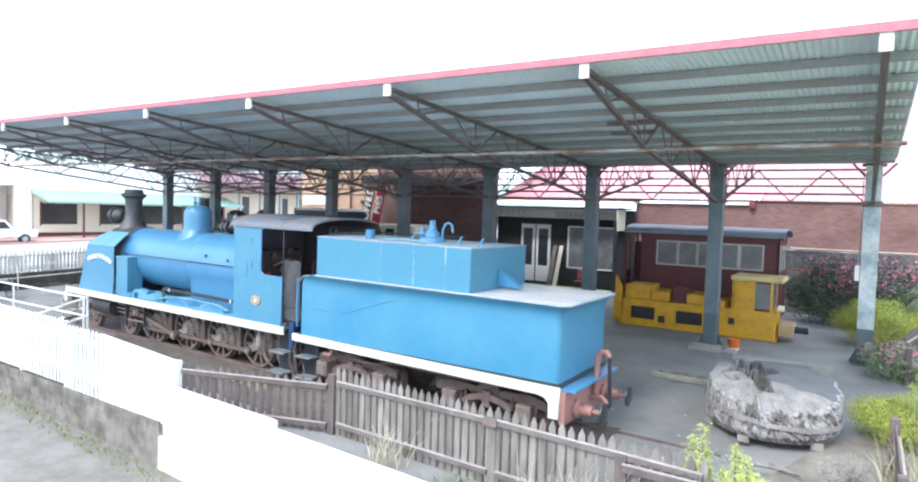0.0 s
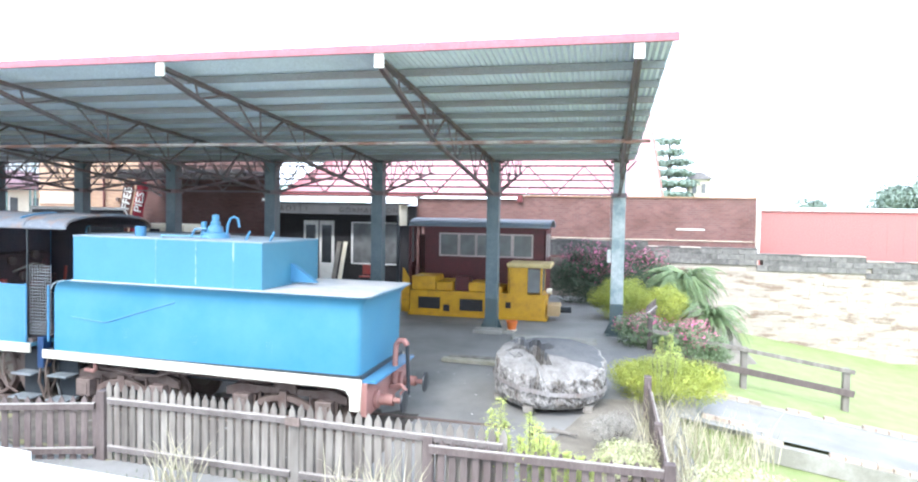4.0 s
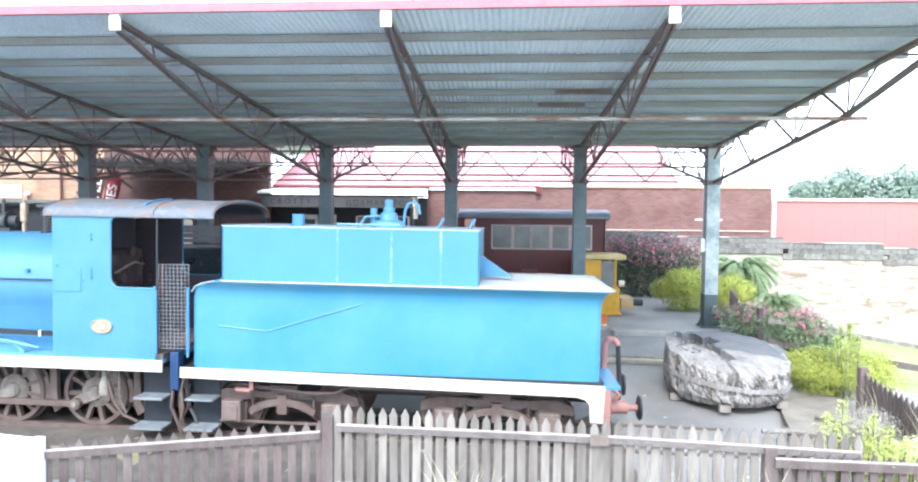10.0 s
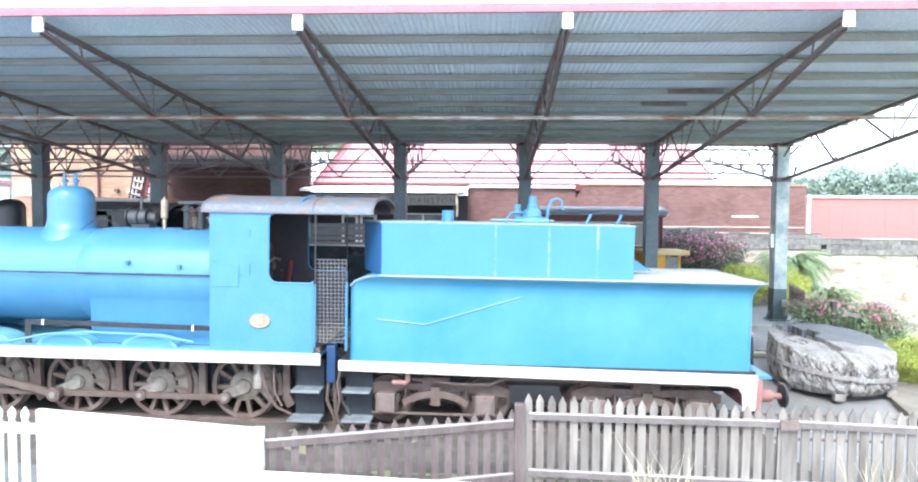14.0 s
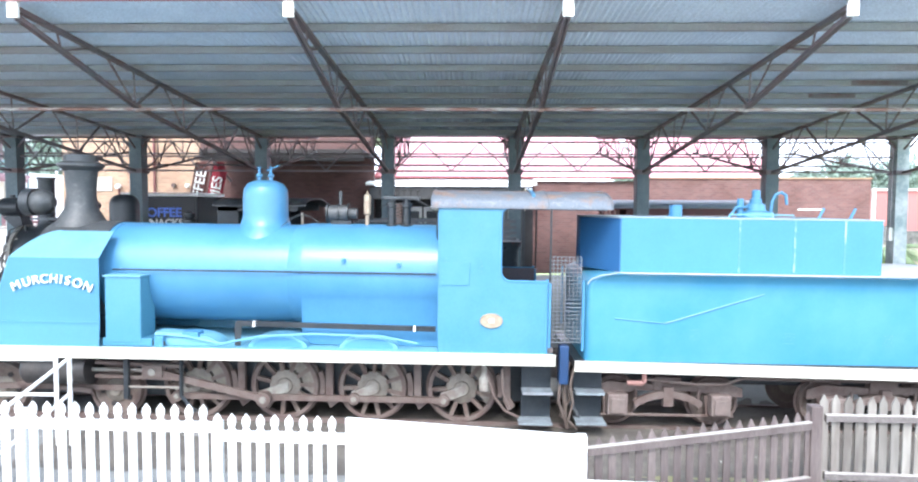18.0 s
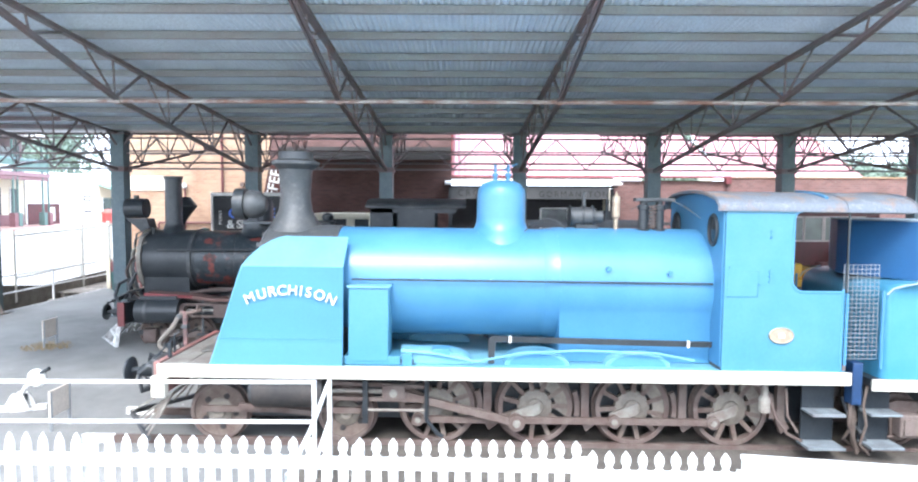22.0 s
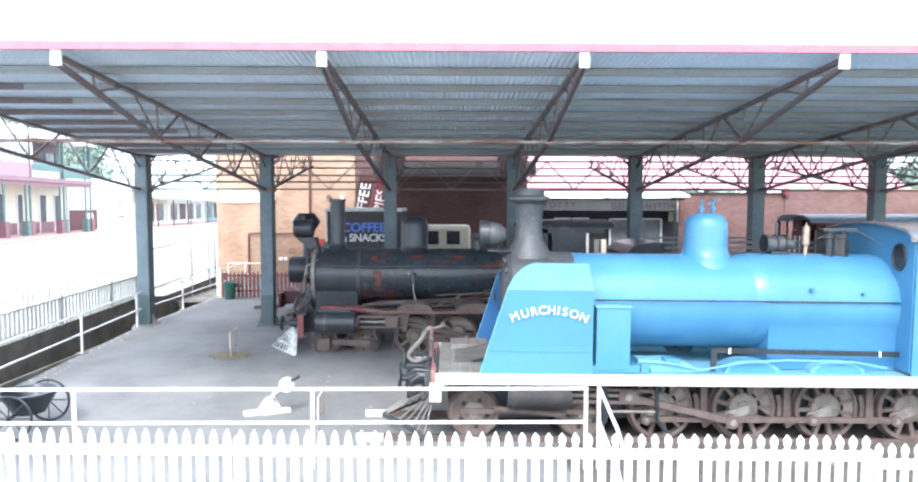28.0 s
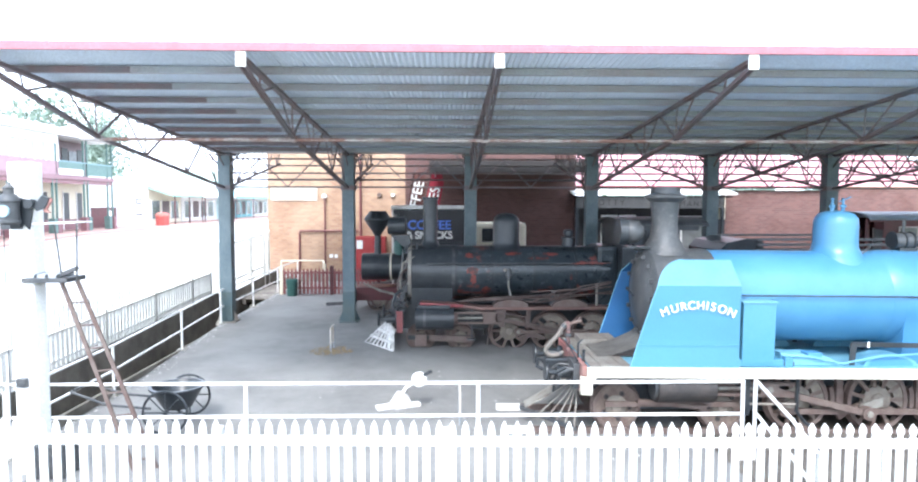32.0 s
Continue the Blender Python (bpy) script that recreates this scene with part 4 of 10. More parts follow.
arch = roof_arc(0, 0)
lo = [(y, z - 0.03) for y, z in arch[::-1]]
roof = part("cab_roof", prism(arch + lo, "x", -11.52, -9.02), CAB_ROOF, loco, "weathered grey arched cab roof with rust stains", smooth=True)
for rx in (-11.5, -9.9, -9.04):
    part("roof_rib", tube([(rx, y, z + 0.005) for y, z in arch], 0.012), CAB_ROOF, roof)
part("roof_patch", tube([(-10.1, y, z + 0.006) for y, z in arch[3:9]], 0.03, 4), BLUE, roof)
front = [(CL + 1.0, 0.9), (CL + 1.0, 2.9)] + [(y, z - 0.02) for y, z in arch[::-1][1:-1]] + [(CL - 1.0, 2.9), (CL - 1.0, 0.9)]
fp = part("cab_front", prism(front, "x", -11.42, -11.40), BLUE, loco, "blue cab front plate")
for side in (-1, 1):
    pts = [(CL + side * 0.70 + 0.14 * math.cos(radians(a)), 2.62 + 0.20 * math.sin(radians(a))) for a in range(0, 360, 20)]
    part("spectacle_glass", prism(pts, "x", -11.43, -11.422), DARK_GLASS, fp)
    part("spectacle_rim", tube([(-11.435, y, z) for y, z in pts + pts[:1]], 0.02), BLACK, fp)
part("front_lining", prism([(y, z) if z > 1 else (y, 0.94) for y, z in [(CL + (y - CL) * 0.97, z - 0.035) for y, z in front]], "x", -11.40, -11.385), lining, loco, "dark inside of the cab front")
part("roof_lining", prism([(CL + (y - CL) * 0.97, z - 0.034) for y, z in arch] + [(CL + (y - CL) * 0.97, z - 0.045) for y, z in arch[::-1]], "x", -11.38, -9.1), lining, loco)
part("reversing_lever", beam((-10.9, CL + 0.75, 0.95), (-10.75, CL + 0.72, 2.05), 0.03, 0.05), RED, loco)
part("cab_bench", box(-11.3, -10.75, CL + 0.62, CL + 0.95, 0.93, 1.5), lining, loco)
part("brake_stand", lathe([(0.06, 0.93), (0.05, 1.8), (0.09, 1.82), (0.09, 1.9), (0.001, 1.92)], (-10.75, CL - 0.72, 0), "z", 10), RED, loco)
back = part("backhead", box(-11.38, -11.0, CL - 0.62, CL + 0.62, 0.93, 2.35, 0.1), mat("dull_red_brown_backhead", (0.085, 0.05, 0.052), 0.6, 0, (0.04, 0.03, 0.03), 3, 0.8, 40, 0.1), loco, "sooty red-brown boiler backhead")
for y, z in ((CL - 0.3, 2.2), (CL + 0.2, 2.3), (CL - 0.05, 1.9), (CL + 0.4, 2.0)):
    part("gauge", bar((-11.0, y, z), (-10.94, y, z), 0.08, n=14), RUST, back)
    part("valve_wheel", tube([(-10.86, y + 0.12 + 0.06 * math.cos(radians(a)), z - 0.15 + 0.06 * math.sin(radians(a))) for a in range(0, 361, 40)], 0.01), MAROON, back)
part("regulator", tube([(-10.9, CL - 0.35, 2.0), (-10.8, CL, 2.15), (-10.8, CL + 0.25, 2.1)], 0.02), GREY_IRON, back)
part("cab_seat", box(-10.6, -10.2, CL - 0.95, CL - 0.6, 1.4, 1.45), MAROON, loco)
# air pump, safety valves and fittings in front of the cab
fit_x = -11.95
for dx in (0.0, 0.22):
    part("spring_valve", lathe([(0.10, 2.55), (0.10, 2.60), (0.065, 2.61), (0.065, 2.86), (0.085, 2.87), (0.085, 2.93), (0.05, 2.94), (0.05, 3.0), (0.001, 3.0)], (fit_x - dx, CL - 0.1, 0), "z", 12), BLACK, loco, smooth=True)
part("valve_spring", tube([(fit_x - 0.11 + 0.05 * math.cos(k * 0.8), CL - 0.16 + 0.05 * math.sin(k * 0.8), 2.6 + k * 0.006) for k in range(55)], 0.009, 5), RUST, loco)
part("whistle", lathe([(0.03, 2.55), (0.03, 2.74), (0.055, 2.76), (0.055, 3.04), (0.025, 3.06), (0.001, 3.12)], (-12.55, CL - 0.1, 0), "z", 12), BRASS, loco, "weathered brass whistle", smooth=True)
gen = part("turbo_generator", bar((-13.15, CL, 2.76), (-12.85, CL, 2.76), 0.13, n=20), SOOT, loco, smooth=True)
part("generator_cap", bar((-12.85, CL, 2.76), (-12.72, CL, 2.76), 0.085, n=16), SOOT, gen)
part("generator_bracket", box(-13.1, -12.8, CL - 0.1, CL + 0.1, 2.55, 2.65), BLACK, gen)
part("steam_pipe", tube([(-13.85 + 0.055 * k, CL - 0.25 + 0.01 * k, 2.53 + 0.2 * math.sin(math.pi * k / 12)) for k in range(13)], 0.006), SOOT, loco)
for gx in (-13.17, -13.0, -12.86):
    part("generator_flange", bar((gx - 0.012, CL, 2.76), (gx + 0.012, CL, 2.76), 0.155, n=20), BLACK, loco)
part("generator_outlet", bar((-12.98, CL, 2.85), (-12.98, CL, 3.1), 0.025, n=8), SOOT, loco)
part("steam_pipe", tube([(-12.35 + 0.09 * k, CL - 0.1 - 0.02 * k, 2.86 + 0.2 * math.sin(math.pi * k / 10) - 0.01 * k) for k in range(11)], 0.007), SOOT, loco)
part("valve_bridge", box(-12.3, -11.75, CL - 0.17, CL - 0.03, 2.98, 3.03, 0.01), SOOT, loco)

# front end
DECK = mat("worn_deck_plate", (0.21, 0.20, 0.18), 0.75, 0.05, (0.15, 0.125, 0.11), 3, 0.85, 40, 0.2)
for k in range(4):
    part("deck_board", box(-18.44 + 0.158 * k, -18.29 + 0.158 * k, ED + 0.045, 2 * CL - ED - 0.045, 0.851, 0.868 + 0.003 * (k % 2), 0.004), DECK, loco, "worn grey deck board")
for k in range(4):
    part("platform_board", box(-18.27 + 0.16 * k, -18.115 + 0.16 * k, 10.52, 2 * CL - ED - 0.05, 0.868, 0.955 + 0.003 * (k % 2), 0.006), DECK, loco, "worn grey raised deck board")
APRON = mat("sooty_apron_plate", (0.13, 0.125, 0.115), 0.6, 0.05, (0.07, 0.065, 0.06), 3, 0.8, 40, 0.15)
curve = [(-18.2, 0.885), (-18.0, 0.905), (-17.8, 0.95), (-17.6, 1.02), (-17.42, 1.11), (-17.26, 1.22)]
part("front_apron", prism(curve + [(x + 0.004, z - 0.016) for x, z in curve[::-1]], "y", 9.62, 10.5), APRON, loco, "grey curved plate rising to the smokebox")
# Near-black plates stand in for the shaded gap beneath the apron.
for yy in (9.66, 10.46):
    part("apron_bracket", prism([(-17.95, 0.87), (-17.28, 0.87), (-17.28, 1.18), (-17.45, 1.08), (-17.65, 0.99)], "y", yy - 0.01, yy + 0.01), DARK_IN, loco)
part("buffer_beam", box(-18.56, -18.48, CL - 1.02, CL + 1.02, 0.42, 0.87, 0.01), mat("weathered_red_beam", (0.30, 0.115, 0.105), 0.7, 0, (0.22, 0.15, 0.13), 3, 0.8, 50, 0.1), loco, "weathered red buffer beam")
part("beam_corner", box(-18.58, -18.40, CL - 1.075, CL - 0.93, 0.42, 0.70, 0.03), BOARD_WHITE, loco, "cream rounded beam corner")
for side in (-1, 1):
    buffer(-18.58, CL + side * 0.62, 0.66, -1, loco, BLACK)
part("standpipe", tube([(-18.58, CL, 0.86), (-18.585, CL, 1.1), (-18.585, CL, 1.27), (-18.60, CL, 1.325), (-18.64, CL, 1.32)], 0.036, 8), mat("flaking_pink_primer", (0.22, 0.12, 0.11), 0.7, 0, (0.08, 0.06, 0.06), 9, 0.9, 60, 0.2), loco, "flaking red brake standpipe")
hose = part("brake_hose", tube([(-18.62, CL, 1.325), (-18.69, CL, 1.24), (-18.76, CL, 1.12), (-18.86, CL, 1.01), (-18.94, CL, 0.92), (-18.955, CL, 0.85), (-18.91, CL, 0.79), (-18.82, CL, 0.77), (-18.73, CL, 0.80), (-18.66, CL, 0.84)], 0.037, 8), mat("perished_grey_hose", (0.13, 0.12, 0.105), 0.8, 0, (0.19, 0.16, 0.14), 9, 0.8, 60, 0.2), loco, "cracked grey brake hose")
for x, z, dx, dz in ((-18.64, 1.30, -0.03, -0.05), (-18.73, 0.80, 0.04, 0.015)):
    part("hose_clip", bar((x, CL, z), (x + dx, CL, z + dz), 0.045, n=10), SOOT, hose)
part("standpipe_bracket", box(-18.63, -18.54, CL - 0.05, CL + 0.05, 1.10, 1.16, 0.01), SOOT, loco)
cock = part("angle_cock", bar((-18.57, CL, 1.31), (-18.36, CL + 0.02, 1.37), 0.028, n=8), RUST, loco)
part("cock_handle", bar((-18.42, CL, 1.35), (-18.40, CL - 0.02, 1.44), 0.014, n=6), RUST, cock)
for k, (y0, y1, lo) in enumerate(((9.22, 9.5, 0.42), (9.3, 9.62, 0.36), (9.55, 9.8, 0.45))):
    part("steam_hose", tube([(-18.58, y0, 0.74), (-18.72 - 0.05 * k, y0 + 0.02, 0.76), (-18.86 - 0.04 * k, y0 + 0.05, 0.66), (-18.88 - 0.04 * k, (y0 + y1) / 2, lo), (-18.74, y1, lo + 0.05), (-18.6, y1, lo + 0.16)], 0.026, 7), (SOOT, BLACK, SOOT)[k], loco)
part("buffer_plinth", box(-18.66, -18.56, 9.2, 9.66, 0.46, 0.86, 0.015), SOOT, loco)
part("uncoupling_lever", tube([(-18.6, CL - 0.85, 0.9), (-18.62, CL - 0.4, 1.0), (-18.62, CL + 0.5, 1.0)], 0.015), BLACK, loco)
part("hand_lever", tube([(-18.52, CL - 0.5, 0.87), (-18.52, CL - 0.5, 1.1), (-18.45, CL - 0.5, 1.16)], 0.015), BLACK, loco)
part("lamp_iron", box(-18.5, -18.46, CL - 0.75, CL - 0.7, 0.86, 1.05), BLACK, loco)
part("coupler", box(-18.98, -18.56, CL - 0.1, CL + 0.1, 0.55, 0.75, 0.03), BLACK, loco)
part("draw_hook", tube([(-18.95, CL, 0.66), (-19.08, CL, 0.72), (-19.1, CL, 0.6), (-19.0, CL, 0.55)], 0.035), BLACK, loco)
pil = part("pilot_bar", beam((-18.63, CL - 1.02, -0.11), (-19.36, CL, -0.11), 0.05, 0.06), SOOT, loco)
part("pilot_bar", beam((-18.63, CL + 1.02, -0.11), (-19.36, CL, -0.11), 0.05, 0.06), SOOT, loco)
part("pilot_plate", prism([(-18.55, 0.40), (-19.28, -0.04), (-19.30, -0.07), (-18.53, 0.375)], "y", CL - 0.16, CL + 0.16), GREY_IRON, loco, "grey pilot nose plate")
for k in range(13):
    u = -1 + 2 * k / 12
    if abs(u) > 0.2:
        part("pilot_rod", bar((-18.52, CL + u * 0.50, 0.36), (-18.66 - 0.66 * (1 - abs(u)), CL + u * 1.0, -0.10), 0.014, n=6), GREY_IRON, loco)

# ---- tender ----
tender = thing("locomotive_tender", (-6.5, CL, RAIL - 0.065), "bright blue bogie tender with flared top and raised water tank", "tender", turn=(0, 0.57, 0))
HY = 1.02


def trings(spec):
    return [[(x, y, z) for x, y in rounded(-9.36 + c, -3.66 + g, CL - HY - o, CL + HY + o, r)] for z, o, g, r, c in spec]


part("tender_body", loft(trings([(0.60, 0, 0, 0.10, 0), (1.55, 0, 0, 0.10, 0), (1.70, 0, 0, 0.10, 0), (1.80, 0.010, 0.02, 0.11, 0.02), (1.86, 0.038, 0.06, 0.12, 0.07), (1.905, 0.078, 0.11, 0.14, 0.16), (1.945, 0.13, 0.17, 0.16, 0.36)])), mat("tender_blue_paint", (0.042, 0.198, 0.332), 0.38, 0, (0.072, 0.24, 0.355), 0.8, 0.8, 30, 0.02, speck=0.03), tender, "blue tender side with flared top", smooth=True)
LID = mat("faded_tank_lid", (0.22, 0.33, 0.42), 0.6, 0, (0.33, 0.36, 0.38), 2, 0.8, 40, 0.05)
RIM_PALE = mat("bare_pale_rim", (0.32, 0.38, 0.42), 0.55, 0.0, (0.18, 0.26, 0.33), 5, 0.6, 40, 0.1)
SEAM = mat("scuffed_seam_paint", (0.085, 0.23, 0.32), 0.5, 0, (0.30, 0.42, 0.48), 3, 0.9, 40, 0.05, contrast=0.1, centre=0.56)
deckm = mat("dusty_tender_deck", (0.47, 0.47, 0.47), 0.7, 0.0, (0.33, 0.36, 0.40), 2, 0.8, 40, 0.1)
part("tender_deck", loft([[(x, y, z) for x, y in rounded(-8.95, -3.52, CL - HY - 0.10, CL + HY + 0.10, 0.15)] for z in (1.92, 1.952)]), deckm, tender, "dusty grey tender deck")
part("rim_bead", tube([(x, y, 1.95 + 0.005 * math.sin(2.3 * x) + 0.003 * math.sin(7.1 * x)) for x, y in rounded(-8.95, -3.49, CL - HY - 0.13, CL + HY + 0.13, 0.16)] + [(-3.65, CL + HY + 0.13, 1.95)], 0.009), RIM_PALE, tender)
for side in (-1, 1):
    sweep = [(-9.35, CL + side * (HY + 0.01), 1.78), (-9.29, CL + side * (HY + 0.03), 1.858), (-9.18, CL + side * (HY + 0.075), 1.906), (-8.97, CL + side * (HY + 0.13), 1.95)]
    part("sweep_bead", tube(sweep, 0.011), RIM_PALE, tender)
    part("grab_rail", bar((-9.40, CL + side * (HY + 0.02), 0.85), (-9.40, CL + side * (HY + 0.02), 1.83), 0.02), BLUE, tender)
    part("side_rod", tube([(-8.95, CL + side * (HY + 0.004), 1.31), (-8.26, CL + side * (HY + 0.006), 1.25), (-6.92, CL + side * (HY + 0.006), 1.675)], 0.010, 5), BLUE, tender)
    pts = [(-9.5, 0.565), (-3.98, 0.50), (-3.86, 0.47), (-3.80, 0.39), (-3.79, 0.16), (-3.62, 0.16), (-3.60, 0.66), (-9.5, 0.71)]
    part("edge_valance", prism(pts, "y", CL + side * (HY + 0.05), CL + side * (HY + 0.02)), BOARD_WHITE, tender, "cream painted edge band")
part("footplate", box(-9.5, -3.62, CL - HY - 0.02, CL + HY + 0.02, 0.60, 0.705), BLACK, tender)
tk = [(-9.32, 9.90), (-8.91, 9.025), (-5.337, 9.025), (-5.337, 11.08), (-8.91, 11.08), (-9.32, 10.2)]
FRONT_BLUE = mat("darker_face_blue", (0.028, 0.115, 0.27))
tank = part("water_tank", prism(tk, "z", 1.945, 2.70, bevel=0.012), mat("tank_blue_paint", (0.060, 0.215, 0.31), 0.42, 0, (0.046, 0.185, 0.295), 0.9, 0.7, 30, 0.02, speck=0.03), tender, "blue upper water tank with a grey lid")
# Forward faces of the tank take a deeper blue than its sides.
tank.data.materials.append(FRONT_BLUE)
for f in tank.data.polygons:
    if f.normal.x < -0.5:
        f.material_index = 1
part("tank_lid", prism([(x * 1.0 + (0.01 if x > -7 else -0.01), y) for x, y in tk], "z", 2.70, 2.718), LID, tank)
for dx, dz in ((-7.85, 1.02), (-6.55, 0.99), (-5.2, 0.98)):
    for k in range(4):
        part("dent_ridge", box(dx - 0.07, dx + 0.07, CL - HY - 0.003, CL - HY + 0.004, dz + k * 0.045, dz + k * 0.045 + 0.008), BLUE, tender)
for sx in (-7.28, -6.53, -5.85):
    part("tank_seam", box(sx - 0.012, sx + 0.012, 9.021, 9.0245, 1.96, 2.70), SEAM, tank, "scuffed pale seam strip")
part("tank_fillet", prism([(-5.337, 2.0), (-4.85, 2.0), (-5.337, 2.32)], "y", CL - 0.06, CL + 0.06), BLUE, tank)
fil = part("filler_base", lathe([(0.26, 2.715), (0.24, 2.80), (0.14, 2.825), (0.125, 2.92), (0.085, 2.94), (0.085, 3.0), (0.06, 3.01), (0.06, 3.12), (0.001, 3.14)], (-6.72, CL - 0.2, 0), "z", 20), BLUE, tank, smooth=True)
part("filler_pipe", tube([(-6.50, CL - 0.2, 2.72), (-6.48, CL - 0.2, 2.96), (-6.43, CL - 0.2, 3.07), (-6.35, CL - 0.2, 3.10), (-6.28, CL - 0.2, 3.06), (-6.26, CL - 0.2, 2.92)], 0.022, 8), BLUE, fil)
part("filler_lever", tube([(-7.15, CL - 0.3, 2.72), (-7.05, CL - 0.3, 2.87), (-6.85, CL - 0.25, 2.88)], 0.018), BLUE, fil)
part("filler_side", bar((-6.95, CL - 0.2, 2.72), (-6.95, CL - 0.2, 3.0), 0.05), BLUE, fil)
part("lid_handle", tube([(-7.35, 9.25, 2.715), (-7.35, 9.25, 2.765), (-6.45, 9.25, 2.765), (-6.45, 9.25, 2.715)], 0.012), BLUE_PALE, tank)
for hx in (-8.1, -5.95, -5.5):
    part("tank_vent", bar((hx, CL - 0.5, 2.71), (hx + 0.08, CL - 0.5, 2.87), 0.02), BLUE, tank)
part("vent_cap", bar((-8.0, CL - 0.5, 2.71), (-8.0, CL - 0.5, 2.89), 0.09, n=14), BLUE, tank)
for side in (-1, 1):
    yo = CL + side * 0.62
    for bx in (-8.12, -5.05):
        for wx in (bx - 0.73, bx + 0.73):
            wheel("bogie_wheel", wx, yo - side * 0.06, 0.035, 0.365, 0, tender, side, disc=True, turn=wx * 40)
        fr_ = part("bogie_side_frame", prism([(bx - 1.08, 0.27), (bx - 0.84, 0.35), (bx - 0.3, 0.32), (bx + 0.3, 0.32), (bx + 0.84, 0.35), (bx + 1.08, 0.27), (bx + 1.08, 0.14), (bx + 0.82, 0.16), (bx + 0.40, 0.22), (bx - 0.40, 0.22), (bx - 0.82, 0.16), (bx - 1.08, 0.14)], "y", yo + side * 0.06, yo + side * 0.11), RUST, tender)
        part("leaf_spring", prism(arc(bx, -0.62, 0.86, 125, 55, 10) + arc(bx, -0.66, 0.80, 55, 125, 10), "y", yo + side * 0.12, yo + side * 0.2), RUST, fr_)
        for sx in (-1, 1):
            part("pedestal", prism([(bx + sx * 0.73 - 0.19, 0.16), (bx + sx * 0.73 + 0.19, 0.16), (bx + sx * 0.73 + 0.16, -0.16), (bx + sx * 0.73 - 0.16, -0.16)], "y", yo + side * 0.05, yo + side * 0.10), RUST, fr_)
            part("tie_bolt", bar((bx + sx * 0.45, yo + side * 0.13, 0.26), (bx + sx * 0.45, yo + side * 0.13, -0.04), 0.018, n=6), RUST, fr_)
        part("brake_rod", bar((bx - 0.95, yo + side * 0.12, -0.13), (bx + 0.95, yo + side * 0.12, -0.13), 0.022, n=6), RUST, fr_)
        part("bolster_end", box(bx - 0.2, bx + 0.2, yo + side * 0.0, yo + side * 0.14, 0.24, 0.42, 0.02), RUST, fr_)
        part("spring_buckle", box(bx - 0.07, bx + 0.07, yo + side * 0.11, yo + side * 0.21, 0.02, 0.3), RUST, fr_)
        for wx in (bx - 0.73, bx + 0.73):
            ab = part("axle_box", box(wx - 0.14, wx + 0.14, yo + side * 0.06, yo + side * 0.26, -0.1, 0.2, 0.02), AXLE_PINK, fr_)
            part("axle_box_lid", box(wx - 0.10, wx + 0.10, yo + side * 0.26, yo + side * 0.28, -0.07, 0.14, 0.01), AXLE_PINK, ab)
    part("brake_beam", tube([(-8.5, yo + side * 0.24, 0.42), (-7.75, yo + side * 0.26, 0.36), (-7.35, yo + side * 0.26, 0.37), (-7.1, yo + side * 0.26, 0.46), (-5.4, yo + side * 0.24, 0.44), (-4.2, yo + side * 0.22, 0.45)], 0.025), RUST, tender)
    part("feed_cock", tube([(-8.74, CL + side * 0.93, 0.385), (-8.54, CL + side * 0.96, 0.385), (-8.51, CL + side * 0.96, 0.41), (-8.51, CL + side * 0.96, 0.58)], 0.036, 8), BUFFER_RED, tender, "dull red feed pipe elbow")
    st = part("tender_step", box(-9.46, -9.06, CL + side * 0.72, CL + side * 1.02, 0.22, 0.245), TREAD, tender, "worn steel step, tread paled as if lit")
    part("step_plate", box(-9.46, -9.06, CL + side * 0.72, CL + side * 0.745, -0.18, 0.6), STEP_PLATE, st)
    part("lower_tread", box(-9.46, -9.04, CL + side * 0.74, CL + side * 1.05, -0.2, -0.17), TREAD, st)
    part("hose", tube([(-9.6, CL + side * 0.6, 0.35), (-9.56, CL + side * 0.72, 0.1), (-9.42, CL + side * 0.78, -0.1), (-9.38, CL + side * 0.8, -0.2)], 0.026, 8), SOOT, tender)
    buffer(-3.52, CL + side * 0.62, 0.26, 1, tender, BUFFER_RED)
for k, (dx, dy, r) in enumerate(((-9.70, 0.10, 0.024), (-9.63, 0.02, 0.03), (-9.56, 0.14, 0.018), (-9.60, -0.06, 0.022))):
    part("hanging_hose", tube([(dx + 0.08, CL - 0.8 - dy, 0.62), (dx + 0.02, CL - 0.82 - dy, 0.35), (dx + 0.03 * k, CL - 0.84 - dy, 0.1), (dx + 0.10 - 0.05 * k, CL - 0.82 - dy, -0.16), (dx + 0.14, CL - 0.8 - dy, -0.3)], r, 7), mat("muddy_brown_hose", (0.085, 0.06, 0.05), 0.8, 0, (0.14, 0.11, 0.09), 8, 0.8, 60, 0.2), tender)
part("draw_gear", box(-9.85, -9.4, CL - 0.25, CL + 0.25, 0.25, 0.6), DARK_IN, tender)
part("intermediate_box", box(-9.70, -9.57, CL - 0.98, CL - 0.8, 0.35, 0.9, 0.02), mat("deep_blue_paint", (0.014, 0.045, 0.12), 0.45), tender)
part("main_frame", box(-9.0, -3.7, CL - 0.42, CL + 0.42, 0.25, 0.6), BLACK, tender)
part("buffer_beam", box(-3.62, -3.52, CL - 1.05, CL + 1.05, 0.08, 0.60, 0.01), BUFFER_RED, tender, "dull red rear buffer beam")
part("beam_shelf", box(-3.62, -3.38, CL - 1.0, CL + 1.0, 0.60, 0.64), BLUE, tender)
